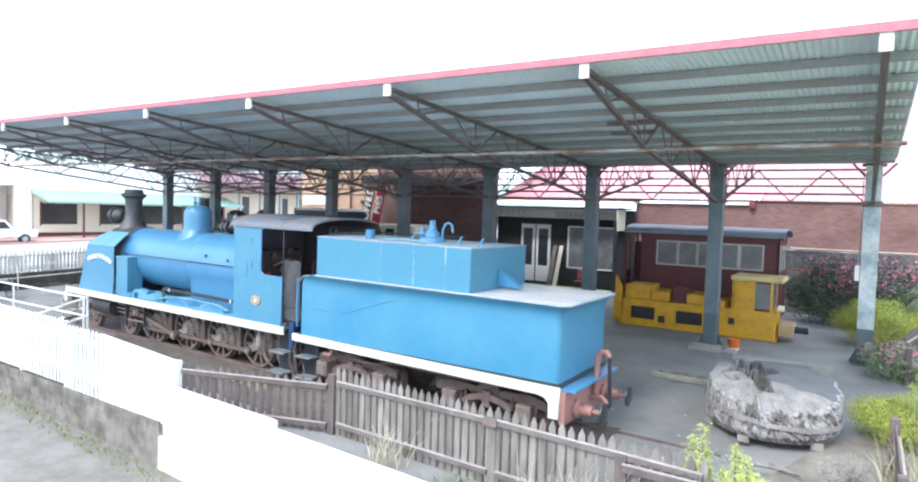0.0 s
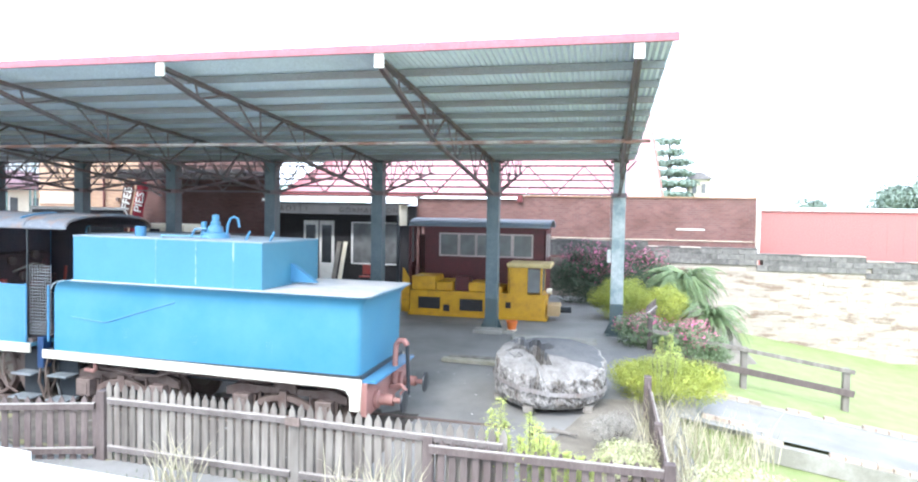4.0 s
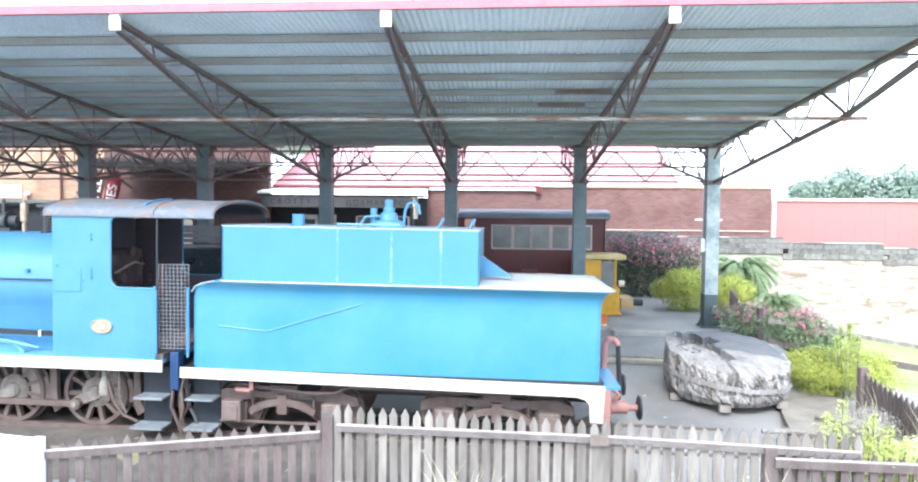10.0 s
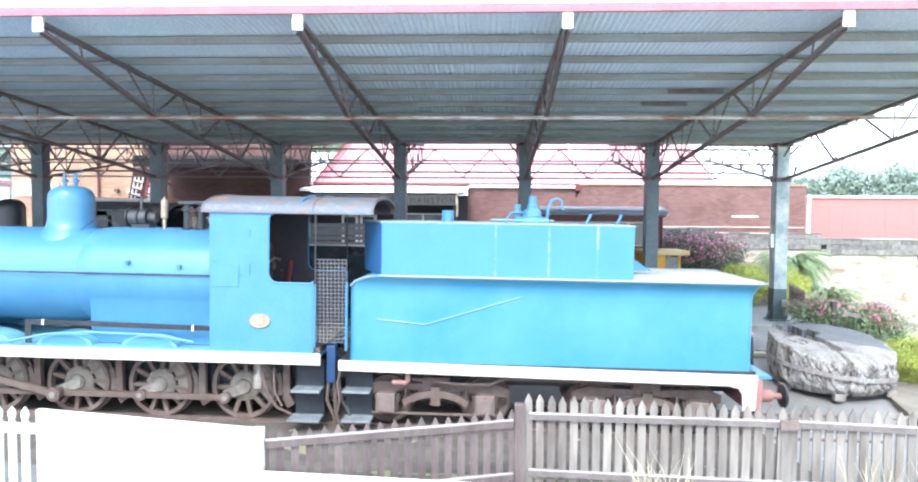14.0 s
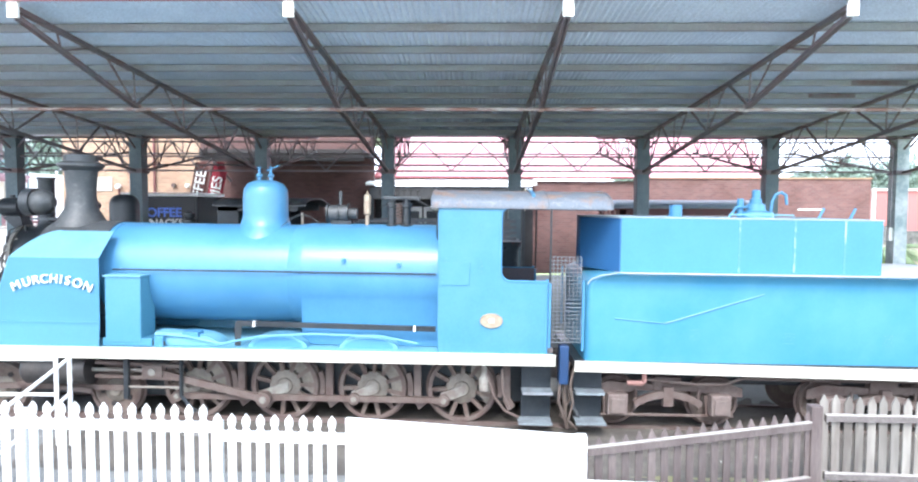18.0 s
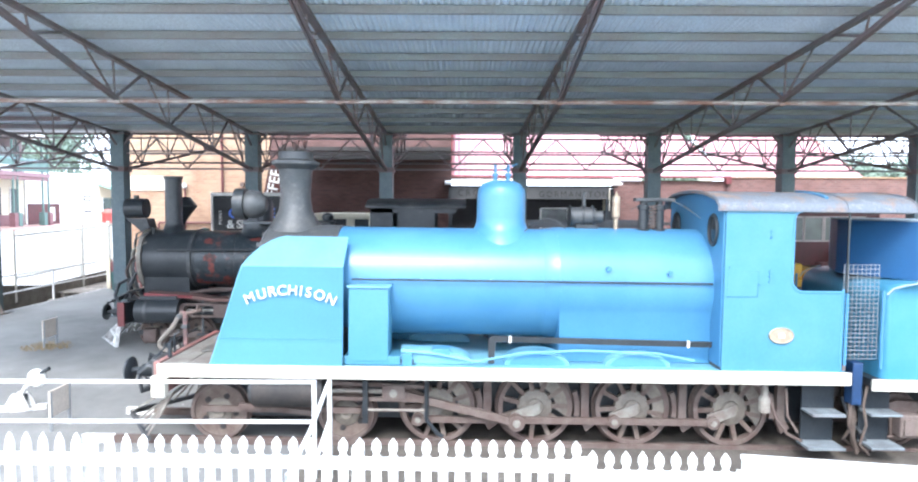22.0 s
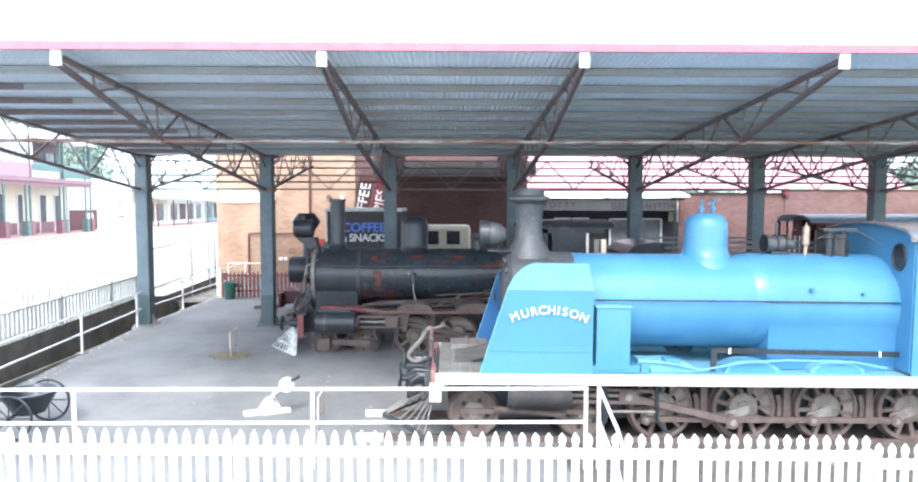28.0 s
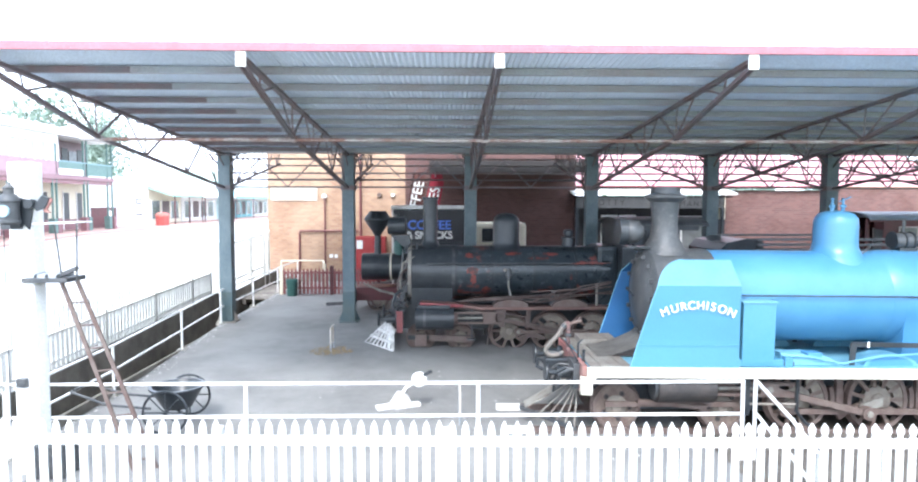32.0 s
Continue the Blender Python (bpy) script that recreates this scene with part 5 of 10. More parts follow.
part("vacuum_pipe", tube([(-3.46, CL + 0.1, 0.3), (-3.44, CL + 0.1, 1.0), (-3.38, CL + 0.1, 1.08), (-3.30, CL + 0.1, 1.08), (-3.24, CL + 0.1, 1.0)], 0.05, 8), BUFFER_RED, tender, "red standpipe")
part("vacuum_hose", tube([(-3.24, CL + 0.1, 1.0), (-3.22, CL + 0.1, 0.6), (-3.2, CL + 0.1, 0.2), (-3.3, CL + 0.1, 0.05)], 0.035, 8), BLACK, tender)
part("draw_hook", tube([(-3.5, CL, 0.3), (-3.3, CL, 0.34), (-3.22, CL, 0.26), (-3.3, CL, 0.18)], 0.04), BUFFER_RED, tender)
# mesh gate between cab and tender
gate = thing("mesh_gate", (-9.6, 9.08, 0.9), "galvanised wire mesh gate between cab and tender", "gate")
for k in range(9):
    x = -9.84 + k * 0.055
    part("wire", bar((x, 9.08, 0.98), (x, 9.08, 2.18), 0.004, n=4), GALV, gate)
for k in range(23):
    z = 0.98 + k * 0.0545
    part("wire", bar((-9.84, 9.085, z), (-9.40, 9.085, z), 0.004, n=4), GALV, gate)
# rails under it
for y in (CL - 0.57, CL + 0.57):
    single("rail_tip", beam((-19.72, y, -0.215), (-19.30, y, -0.22), 0.072, 0.10), WHITE, "white painted rail end", "rail", "structure", "yard rails")
    r = single("rail", beam((-19.30, y, -0.22), (-1.5, y, -0.475), 0.07, 0.10), RUST, "rusty rail set in the yard surface", "rail", "structure", "yard rails")

# ---- black locomotive ----
BY, BRAIL = 15.2, -0.17
OXIDE = mat("dull_red_oxide", (0.20, 0.045, 0.035), 0.6, 0, (0.045, 0.03, 0.03), 6, 0.9, 40, 0.1, contrast=0.15)
black = thing("steam_locomotive", (-18.5, BY, BRAIL), "old black steam locomotive with red rust patches and white slatted pilot", "locomotive")
bb = part("boiler", lathe([(0.01, -20.4), (0.617, -20.4), (0.617, -16.7), (0.01, -16.7)], (0, BY, 1.712), "x", 72), RUST_BLACK, black, "black boiler with patches of red oxide", smooth=True)
for x in (-20.35, -19.5, -18.5, -17.5):
    part("boiler_band", lathe([(0.617, x - 0.03), (0.625, x - 0.03), (0.625, x + 0.03), (0.617, x + 0.03)], (0, BY, 1.712), "x", 56), BLACK, bb, smooth=True)
sb = part("smokebox", lathe([(0.01, -21.5), (0.58, -21.5), (0.637, -21.45), (0.637, -20.4), (0.01, -20.4)], (0, BY, 1.712), "x", 56), BLACK, black, smooth=True)
part("smokebox_door", lathe([(0.01, -21.6), (0.3, -21.57), (0.47, -21.5), (0.01, -21.49)], (0, BY, 1.712), "x", 32), BLACK, sb, smooth=True)
for k in range(16):
    a = 2 * math.pi * k / 16
    part("door_stud", bar((-21.55, BY + 0.53 * math.cos(a), 1.712 + 0.53 * math.sin(a)), (-21.49, BY + 0.53 * math.cos(a), 1.712 + 0.53 * math.sin(a)), 0.025, n=6), SOOT, sb)
part("smokebox_saddle", prism([(BY - 0.5, 0.85), (BY + 0.5, 0.85), (BY + 0.53, 1.42), (BY - 0.53, 1.42)], "x", -21.42, -20.45), BLACK, black)
part("chimney", lathe([(0.30, 2.27), (0.21, 2.38), (0.175, 2.5), (0.178, 3.46), (0.20, 3.47), (0.20, 3.52), (0.14, 3.52), (0.13, 3.2), (0.001, 3.1)], (-20.98, BY, 0), "z", 28), BLACK, black, "black stovepipe chimney", smooth=True)
part("steam_dome", lathe([(0.44, 2.22), (0.36, 2.32), (0.325, 2.42), (0.325, 2.9), (0.30, 3.0), (0.22, 3.09), (0.10, 3.125), (0.001, 3.13)], (-19.12, BY, 0), "z", 32), BLACK, black, smooth=True)
hl = part("headlamp", bar((-22.0, BY, 2.82), (-21.58, BY, 2.82), 0.215, n=28), BLACK, black, "black drum headlamp", smooth=True)
part("lamp_lens", bar((-22.02, BY, 2.82), (-21.99, BY, 2.82), 0.18, n=24), DARK_GLASS, hl)
part("lamp_chimney", bar((-21.8, BY, 3.0), (-21.8, BY, 3.10), 0.06, n=12), BLACK, hl)
part("lamp_bracket", prism([(-21.95, 2.6), (-21.5, 2.6), (-21.4, 2.2), (-21.5, 2.2)], "y", BY - 0.18, BY + 0.18), BLACK, hl)
hr = part("boiler_handrail", bar((-21.06, BY - 0.665, 1.95), (-17.63, BY - 0.665, 1.95), 0.021), SOOT, black, "worn dark handrail")
part("handrail_end", bar((-17.63, BY - 0.665, 1.95), (-16.7, BY - 0.665, 1.955), 0.021), OXIDE, hr, "red oxide handrail end")
part("boiler_handrail", bar((-21.06, BY + 0.665, 1.95), (-16.7, BY + 0.665, 1.95), 0.021), SOOT, black)
for x in (-20.9, -19.8, -18.7, -17.6):
    part("rail_stanchion", bar((x, BY - 0.56, 1.95), (x, BY - 0.67, 1.95), 0.018), BLACK, black)
for sx in (-1, 1):
    part("boiler_pipe", tube([(-18.6, BY + sx * 0.66, 1.28), (-18.1, BY + sx * 0.68, 1.30), (-17.72, BY + sx * 0.68, 1.30)], 0.022), RUST, black)
    part("boiler_pipe", tube([(-17.92, BY + sx * 0.7, 1.2), (-17.1, BY + sx * 0.7, 1.235), (-16.6, BY + sx * 0.7, 1.24)], 0.016), RUST, black)
    part("reversing_rod", tube([(-18.65, BY + sx * 0.78, 1.03), (-18.3, BY + sx * 0.76, 1.16), (-17.95, BY + sx * 0.74, 1.32), (-17.4, BY + sx * 0.74, 1.34), (-16.7, BY + sx * 0.74, 1.50)], 0.022), RUST, black)
    part("weighshaft_arm", prism([(-18.16, 0.97), (-18.02, 0.97), (-18.06, 1.3), (-18.10, 1.3)], "y", BY + sx * 0.72, BY + sx * 0.76), SOOT, black)
    part("bracket_post", beam((-17.05, BY + sx * 0.76, 0.95), (-17.04, BY + sx * 0.72, 1.46), 0.05, 0.05, up=(1, 0, 0)), GREY_IRON, black)
    yb = BY + sx * 0.98
    part("running_board", prism([(-21.2, 1.07), (-20.2, 1.02), (-19.8, 0.96), (-16.4, 0.96), (-16.4, 0.90), (-19.8, 0.90), (-20.2, 0.96), (-21.2, 1.01)], "y", yb, yb - sx * 0.42), mat("rusty_brown_footplate", (0.20, 0.11, 0.09), 0.75, 0, (0.13, 0.08, 0.07), 3, 0.8, 50, 0.15), black)
    part("board_edge", prism([(-21.2, 1.08), (-20.2, 1.03), (-20.2, 0.97), (-21.2, 1.01)], "y", yb + sx * 0.005, yb + sx * 0.02), mat("dull_crimson_edge", (0.24, 0.035, 0.04), 0.55, 0, (0.12, 0.03, 0.03), 4, 0.7, 40, 0.1), black, "crimson painted footplate edge")
    part("splasher", prism([(-19.08 + 0.42 * math.cos(radians(a)), 0.955 + 0.18 * max(0, math.sin(radians(a)))) for a in range(0, 181, 15)], "y", yb - sx * 0.05, yb - sx * 0.4), RUST, black)
    part("splasher", prism([(-17.7 + 0.42 * math.cos(radians(a)), 0.955 + 0.18 * max(0, math.sin(radians(a)))) for a in range(0, 181, 15)], "y", yb - sx * 0.05, yb - sx * 0.4), RUST, black)
    part("cylinder", bar((-21.3, yb + sx * 0.02, 0.71), (-20.42, yb + sx * 0.02, 0.71), 0.255, n=28), BLACK, black, smooth=True)
    part("cylinder_end", bar((-20.42, yb + sx * 0.02, 0.71), (-20.33, yb + sx * 0.02, 0.71), 0.14, n=18), RUST, black)
    part("valve_chest", box(-21.25, -20.5, yb - sx * 0.3, yb + sx * 0.1, 0.9, 1.02, 0.02), BLACK, black)
    for z in (0.84, 0.60):
        part("slide_bar", beam((-20.4, yb + sx * 0.02, z), (-19.3, yb + sx * 0.02, z), 0.06, 0.05), RUST, black)
    part("crosshead", box(-19.75, -19.45, yb - sx * 0.04, yb + sx * 0.08, 0.58, 0.86, 0.01), RUST, black)
    part("piston_rod", bar((-20.35, yb, 0.72), (-19.5, yb, 0.72), 0.028), GREY_IRON, black)
    yo = BY + sx * 0.58
    for x in (-19.09, -18.09, -17.1):
        wheel("driving_wheel", x, yo, 0.315, 0.47, 10, black, sx, turn=70)
    pins = [(x + 0.2, 0.33) for x in (-19.09, -18.09, -17.1)]
    for a, b in zip(pins, pins[1:]):
        rod(a, b, yo + sx * 0.1, 0.08, black)
    rod((-19.6, 0.72), pins[1], yo + sx * 0.2, 0.09, black, "connecting_rod", 0.05, 0.10)
    for x in (-21.2, -20.25):
        wheel("bogie_wheel", x, yo, 0.165, 0.32, 0, black, sx, disc=True)
    part("bogie_frame", box(-21.5, -19.95, yo + sx * 0.04, yo + sx * 0.07, 0.14, 0.24), BLACK, black)
    part("bogie_box", box(-21.32, -21.05, yo + sx * 0.08, yo + sx * 0.24, 0.02, 0.3, 0.02), RUST, black)
    part("bogie_beam", beam((-21.0, yo + sx * 0.12, 0.2), (-20.0, yo + sx * 0.12, 0.16), 0.06, 0.14), RUST, black)
    part("main_frame", box(-21.9, -15.0, BY + sx * 0.4, BY + sx * 0.36, 0.35, 0.95), BLACK, black)
    buffer(-21.72, BY + sx * 0.60, 0.62, -1, black, BLACK)
    part("brake_hose", tube([(-21.75, BY + sx * 0.3, 0.6), (-21.9, BY + sx * 0.3, 0.9), (-21.7, BY + sx * 0.3, 1.1), (-21.5, BY + sx * 0.3, 1.0)], 0.035), BLACK, black)
    part("cab_side", prism([(-16.5, 0.96), (-14.75, 0.96), (-14.75, 1.9), (-15.2, 1.95), (-15.2, 2.75), (-15.95, 2.75), (-15.95, 1.9), (-16.05, 1.9), (-16.05, 2.9), (-16.5, 2.9)], "y", BY + sx * 0.99, BY + sx * 1.01), BLACK, black)
    part("cab_header", box(-16.5, -14.75, BY + sx * 0.99, BY + sx * 1.01, 2.75, 2.92), BLACK, black)
part("buffer_beam", box(-21.72, -21.62, BY - 1.0, BY + 1.0, 0.42, 0.85, 0.01), BLACK, black)
part("beam_edge", box(-21.74, -21.60, BY - 1.03, BY - 0.99, 0.38, 0.88), mat("dull_crimson_paint", (0.22, 0.05, 0.05), 0.6, 0, (0.10, 0.04, 0.04), 4, 0.8, 40, 0.1), black)
part("cab_front", prism([(BY - 1.0, 0.96), (BY + 1.0, 0.96), (BY + 1.0, 2.9), (BY, 3.05), (BY - 1.0, 2.9)], "x", -16.52, -16.48), BLACK, black)
part("cab_roof", prism([(BY + 1.1 * math.sin(radians(a)), 2.88 + 0.17 * math.cos(radians(a))) for a in range(-90, 91, 15)] + [(BY + 1.1 * math.sin(radians(a)), 2.85 + 0.17 * math.cos(radians(a))) for a in range(90, -91, -15)], "x", -16.6, -14.55), SOOT, black, smooth=True)
part("firebox", box(-17.0, -16.5, BY - 0.6, BY + 0.6, 0.9, 2.36, 0.1), RUST_BLACK, black)
part("backhead", box(-16.48, -16.2, BY - 0.55, BY + 0.55, 0.96, 2.2, 0.05), DARK_IN, black)
part("oil_cup", bar((-21.3, BY - 0.3, 2.25), (-21.3, BY - 0.3, 2.4), 0.03, n=8), BLACK, black)
PILOT_W = mat("chipped_white_pilot_paint", (0.72, 0.72, 0.70), 0.6, 0, (0.3, 0.28, 0.26), 7, 0.7, 60, 0.1)
for k in range(15):
    u = -1 + 2 * k / 14
    tip = (-22.64 + 0.8 * abs(u), BY + u * 0.9, BRAIL + 0.08)
    part("pilot_slat", beam((-22.06 + 0.2 * abs(u), BY + u * 0.7, 0.46), tip, 0.075, 0.02), PILOT_W, black, "white pilot slat")
for s in (-1, 1):
    for q, w in ((0.0, 0.1), (0.36, 0.06), (0.68, 0.06), (1.0, 0.06)):
        z = BRAIL + 0.09 + q * 0.52
        part("pilot_bar", beam((-21.84 - 0.02 * q, BY + s * (0.93 - 0.2 * q), z), (-22.66 + 0.58 * q, BY, z), 0.03, w), PILOT_W, black, "white pilot cross bar")
part("drawbar", beam((-21.72, BY, 0.58), (-22.1, BY, 0.55), 0.14, 0.16), BLACK, black)
RUST_DARK = mat("dark_oily_rust", (0.075, 0.052, 0.046), 0.65, 0.1, (0.13, 0.10, 0.09), 5, 0.8, 60, 0.2)
for sx in (-1, 1):
    yb = BY + sx * 0.98
    part("hose", tube([(-21.6, yb - sx * 0.2, 1.35), (-21.78, yb - sx * 0.12, 1.25), (-21.85, yb - sx * 0.1, 1.0), (-21.72, yb - sx * 0.05, 0.85), (-21.55, yb - sx * 0.05, 0.9)], 0.035, 8), BLACK, black)
    part("hose", tube([(-21.5, yb - sx * 0.25, 1.45), (-21.62, yb - sx * 0.2, 1.2), (-21.58, yb - sx * 0.2, 0.95)], 0.03, 8), SOOT, black)
    for k in range(3):
        part("feed_pipe", tube([(-20.3 + 0.1 * k, yb - sx * 0.15, 1.08 + 0.02 * k), (-19.4, yb - sx * 0.12, 1.12 + 0.03 * k), (-18.4 + 0.3 * k, yb - sx * 0.15, 1.06 + 0.09 * k), (-17.4, yb - sx * 0.2, 1.22 + 0.1 * k), (-16.7, yb - sx * 0.2, 1.3 + 0.12 * k)], 0.018), RUST_DARK, black)
    clack = part("boiler_clack", lathe([(0.001, 1.55), (0.03, 1.55), (0.04, 1.62), (0.075, 1.64), (0.075, 1.70), (0.05, 1.74), (0.05, 1.82), (0.001, 1.83)], (-19.12, BY + sx * 0.67, 0), "z", 14), SOOT, black, smooth=True)
    part("clack_flange", bar((-19.12, BY + sx * 0.58, 1.78), (-19.22, BY + sx * 0.70, 1.80), 0.035, n=10), GREY_IRON, clack)
    part("clack_pipe", tube([(-19.12, BY + sx * 0.67, 1.58), (-19.12, BY + sx * 0.67, 1.4), (-19.07, BY + sx * 0.69, 1.18), (-18.98, BY + sx * 0.72, 1.06), (-18.85, BY + sx * 0.74, 1.02)], 0.02), GREY_IRON, black)
    part("expansion_link", prism([(-18.75, 0.5), (-18.65, 0.5), (-18.6, 0.9), (-18.7, 0.9)], "y", yb - sx * 0.12, yb - sx * 0.17), RUST_DARK, black)
    part("valve_rod", bar((-20.4, yb - sx * 0.12, 0.93), (-18.7, yb - sx * 0.13, 0.72), 0.02), RUST_DARK, black)
    part("eccentric_rod", beam((-18.7, yb - sx * 0.13, 0.56), (-17.85, yb - sx * 0.16, 0.36), 0.03, 0.06), RUST_DARK, black)
    part("motion_bracket", prism([(-19.35, 0.5), (-19.25, 0.5), (-19.2, 0.92), (-19.45, 0.92)], "y", yb + sx * 0.0, yb - sx * 0.3), RUST_DARK, black)
    part("sand_pipe", tube([(-19.5, BY + sx * 0.62, 0.9), (-19.55, BY + sx * 0.6, 0.4), (-19.62, BY + sx * 0.58, 0.0)], 0.018), RUST_DARK, black)
    part("step_iron", box(-20.1, -19.9, yb - sx * 0.05, yb + sx * 0.06, 0.2, 0.23), SOOT, black)
    part("step_hanger", box(-20.02, -19.98, yb - sx * 0.03, yb - sx * 0.01, 0.22, 0.95), SOOT, black)
    part("cylinder_band", bar((-21.12, yb + sx * 0.02, 0.71), (-21.06, yb + sx * 0.02, 0.71), 0.262, n=28), SOOT, black)
    part("drain_cock", tube([(-20.6, yb, 0.46), (-20.62, yb + sx * 0.03, 0.3), (-20.8, yb + sx * 0.05, 0.22)], 0.015), RUST_DARK, black)
    for x in (-17.5, -18.55):
        part("spring_hanger", prism(arc(x, -0.3, 0.6, 120, 60, 8) + arc(x, -0.35, 0.55, 60, 120, 8), "y", BY + sx * 0.72, BY + sx * 0.64), RUST_DARK, black)
part("front_flange", lathe([(0.632, -21.5), (0.69, -21.5), (0.69, -21.42), (0.632, -21.42)], (0, BY, 1.712), "x", 56), GREY_IRON, sb, "grey-green riveted front ring", smooth=True)
for k in range(28):
    a = 2 * math.pi * k / 28
    part("flange_bolt", bar((-21.52, BY + 0.66 * math.cos(a), 1.712 + 0.66 * math.sin(a)), (-21.41, BY + 0.66 * math.cos(a), 1.712 + 0.66 * math.sin(a)), 0.016, n=6), SOOT, sb)
part("smokebox_band", lathe([(0.637, -20.46), (0.650, -20.46), (0.650, -20.38), (0.637, -20.38)], (0, BY, 1.712), "x", 56), SOOT, sb, smooth=True)
part("door_bar", beam((-21.63, BY - 0.5, 1.712), (-21.63, BY + 0.5, 1.712), 0.03, 0.06), SOOT, sb)
part("door_wheel", tube([(-21.68, BY + 0.14 * math.cos(a * 0.6283), 1.74 + 0.14 * math.sin(a * 0.6283)) for a in range(11)], 0.018), SOOT, sb)
for k, (dy, zt) in enumerate(((-0.42, 2.3), (-0.5, 2.1), (-0.34, 2.42), (-0.56, 1.9))):
    part("front_pipe", tube([(-21.35, BY + dy, zt), (-21.62, BY + dy - 0.05, zt - 0.15), (-21.66 - 0.03 * k, BY + dy - 0.06, 1.5), (-21.6 - 0.04 * k, BY + dy - 0.02, 1.15), (-21.5, BY + dy, 0.9)], 0.02 + 0.004 * (k % 2), 7), (SOOT, GREY_IRON, BLACK, RUST_DARK)[k], black)
part("front_stay", bar((-21.35, BY - 0.35, 2.1), (-21.75, BY - 0.7, 0.9), 0.022), BLACK, black)
for k in range(5):
    part("deck_slat", box(-22.0 + k * 0.1, -21.94 + k * 0.1, BY - 0.95, BY + 0.95, 0.86 + k * 0.05, 0.89 + k * 0.05), BLACK, black)
part("safety_valve", lathe([(0.19, 2.28), (0.16, 2.36), (0.15, 2.50), (0.17, 2.51), (0.17, 2.54), (0.10, 2.56), (0.13, 2.62), (0.12, 2.69), (0.06, 2.73), (0.001, 2.74)], (-17.585, BY, 0), "z", 20), BLACK, black, smooth=True)


def paint_patch(blobs, seed):
    """Ragged patches of primer lying on the near side of the boiler: (x, angle, half length, half arc) each."""
    rnd = random.Random(seed)
    bm = bmesh.new()
    for bx, ba, lx, la in blobs:
        rim = [(rnd.uniform(0.72, 1.12), k * math.pi / 11) for k in range(22)]
        ring = [(bx + lx * q * math.cos(a), radians(ba) + la / 0.62 * q * math.sin(a)) for q, a in rim]
        mid = bm.verts.new((bx, BY - 0.6195 * math.cos(radians(ba)), 1.712 + 0.6195 * math.sin(radians(ba))))
        levels = []
        for f in (0.5, 1.0):
            levels.append([bm.verts.new((bx + (x - bx) * f, BY - 0.6195 * math.cos(radians(ba) + (a - radians(ba)) * f), 1.712 + 0.6195 * math.sin(radians(ba) + (a - radians(ba)) * f))) for x, a in ring])
        for k in range(22):
            j = (k + 1) % 22
            bm.faces.new((mid, levels[0][k], levels[0][j]))
            bm.faces.new((levels[0][k], levels[1][k], levels[1][j], levels[0][j]))
    bmesh.ops.recalc_face_normals(bm, faces=bm.faces)
    return bm


for k, blob in enumerate(((-20.28, -46, 0.12, 0.09), (-20.05, -52, 0.22, 0.045), (-19.8, -54, 0.2, 0.06), (-19.62, -42, 0.13, 0.13), (-19.95, -12, 0.08, 0.16), (-19.97, 6, 0.16, 0.1), (-20.04, 42, 0.12, 0.09),
                          (-17.3, -58, 0.2, 0.1), (-17.12, -50, 0.16, 0.08), (-17.62, -8, 0.035, 0.09), (-17.2, 24, 0.32, 0.05), (-18.4, 34, 0.3, 0.04), (-18.1, 46, 0.2, 0.05), (-17.0, 36, 0.2, 0.07), (-19.0, 47, 0.22, 0.05), (-18.25, -42, 0.16, 0.03))):
    part("primer_patch", paint_patch([blob], 3 + k), OXIDE, bb, "flaking red oxide primer patch", smooth=True)
btend = thing("locomotive_tender", (-12.6, BY, BRAIL), "black riveted tender coupled behind the old engine", "tender")
part("tender_body", loft([[(x, y, z) for x, y in rounded(-14.3 - o, -9.9 + o, BY - 1.0 - o, BY + 1.0 + o, 0.12)] for z, o in ((0.75, 0), (1.9, 0), (2.1, 0.08))]), RUST_BLACK, btend, smooth=True)
part("tender_frame", box(-14.5, -9.8, BY - 0.9, BY + 0.9, 0.45, 0.75), BLACK, btend)
for s in (-1, 1):
    for x in (-13.7, -12.65, -11.6):
        wheel("tender_wheel", x, BY + s * 0.58, 0.205, 0.36, 0, btend, s, disc=True)
for y in (BY - 0.57, BY + 0.57):
    single("rail", beam((-22.3, y, BRAIL - 0.05), (-9.5, y, BRAIL - 0.05), 0.07, 0.10), RUST, "rusty rail set in the yard surface", "rail", "structure", "yard rails")

COALRAIL = mat("grey_coal_rail_paint", (0.09, 0.105, 0.12), 0.6, 0, (0.15, 0.13, 0.12), 4, 0.7, 40, 0.1)
for s in (-1, 1):
    for k in range(4):
        part("coal_rail", beam((-13.4, BY + s * 1.05, 2.17 + 0.125 * k), (-9.95, BY + s * 1.05, 2.17 + 0.125 * k), 0.03, 0.06), COALRAIL, btend)
    for x in (-13.35, -12.2, -11.1, -10.0):
        part("rail_post", beam((x, BY + s * 1.02, 2.05), (x, BY + s * 1.02, 2.6), 0.04, 0.05), COALRAIL, btend)
part("coal_plate", prism([(-14.25, 2.05), (-13.2, 2.05), (-13.2, 2.5), (-13.6, 2.55), (-14.05, 2.46), (-14.22, 2.28)], "y", BY - 0.95, BY + 0.95), BLACK, btend, "black coal plate at the tender front")
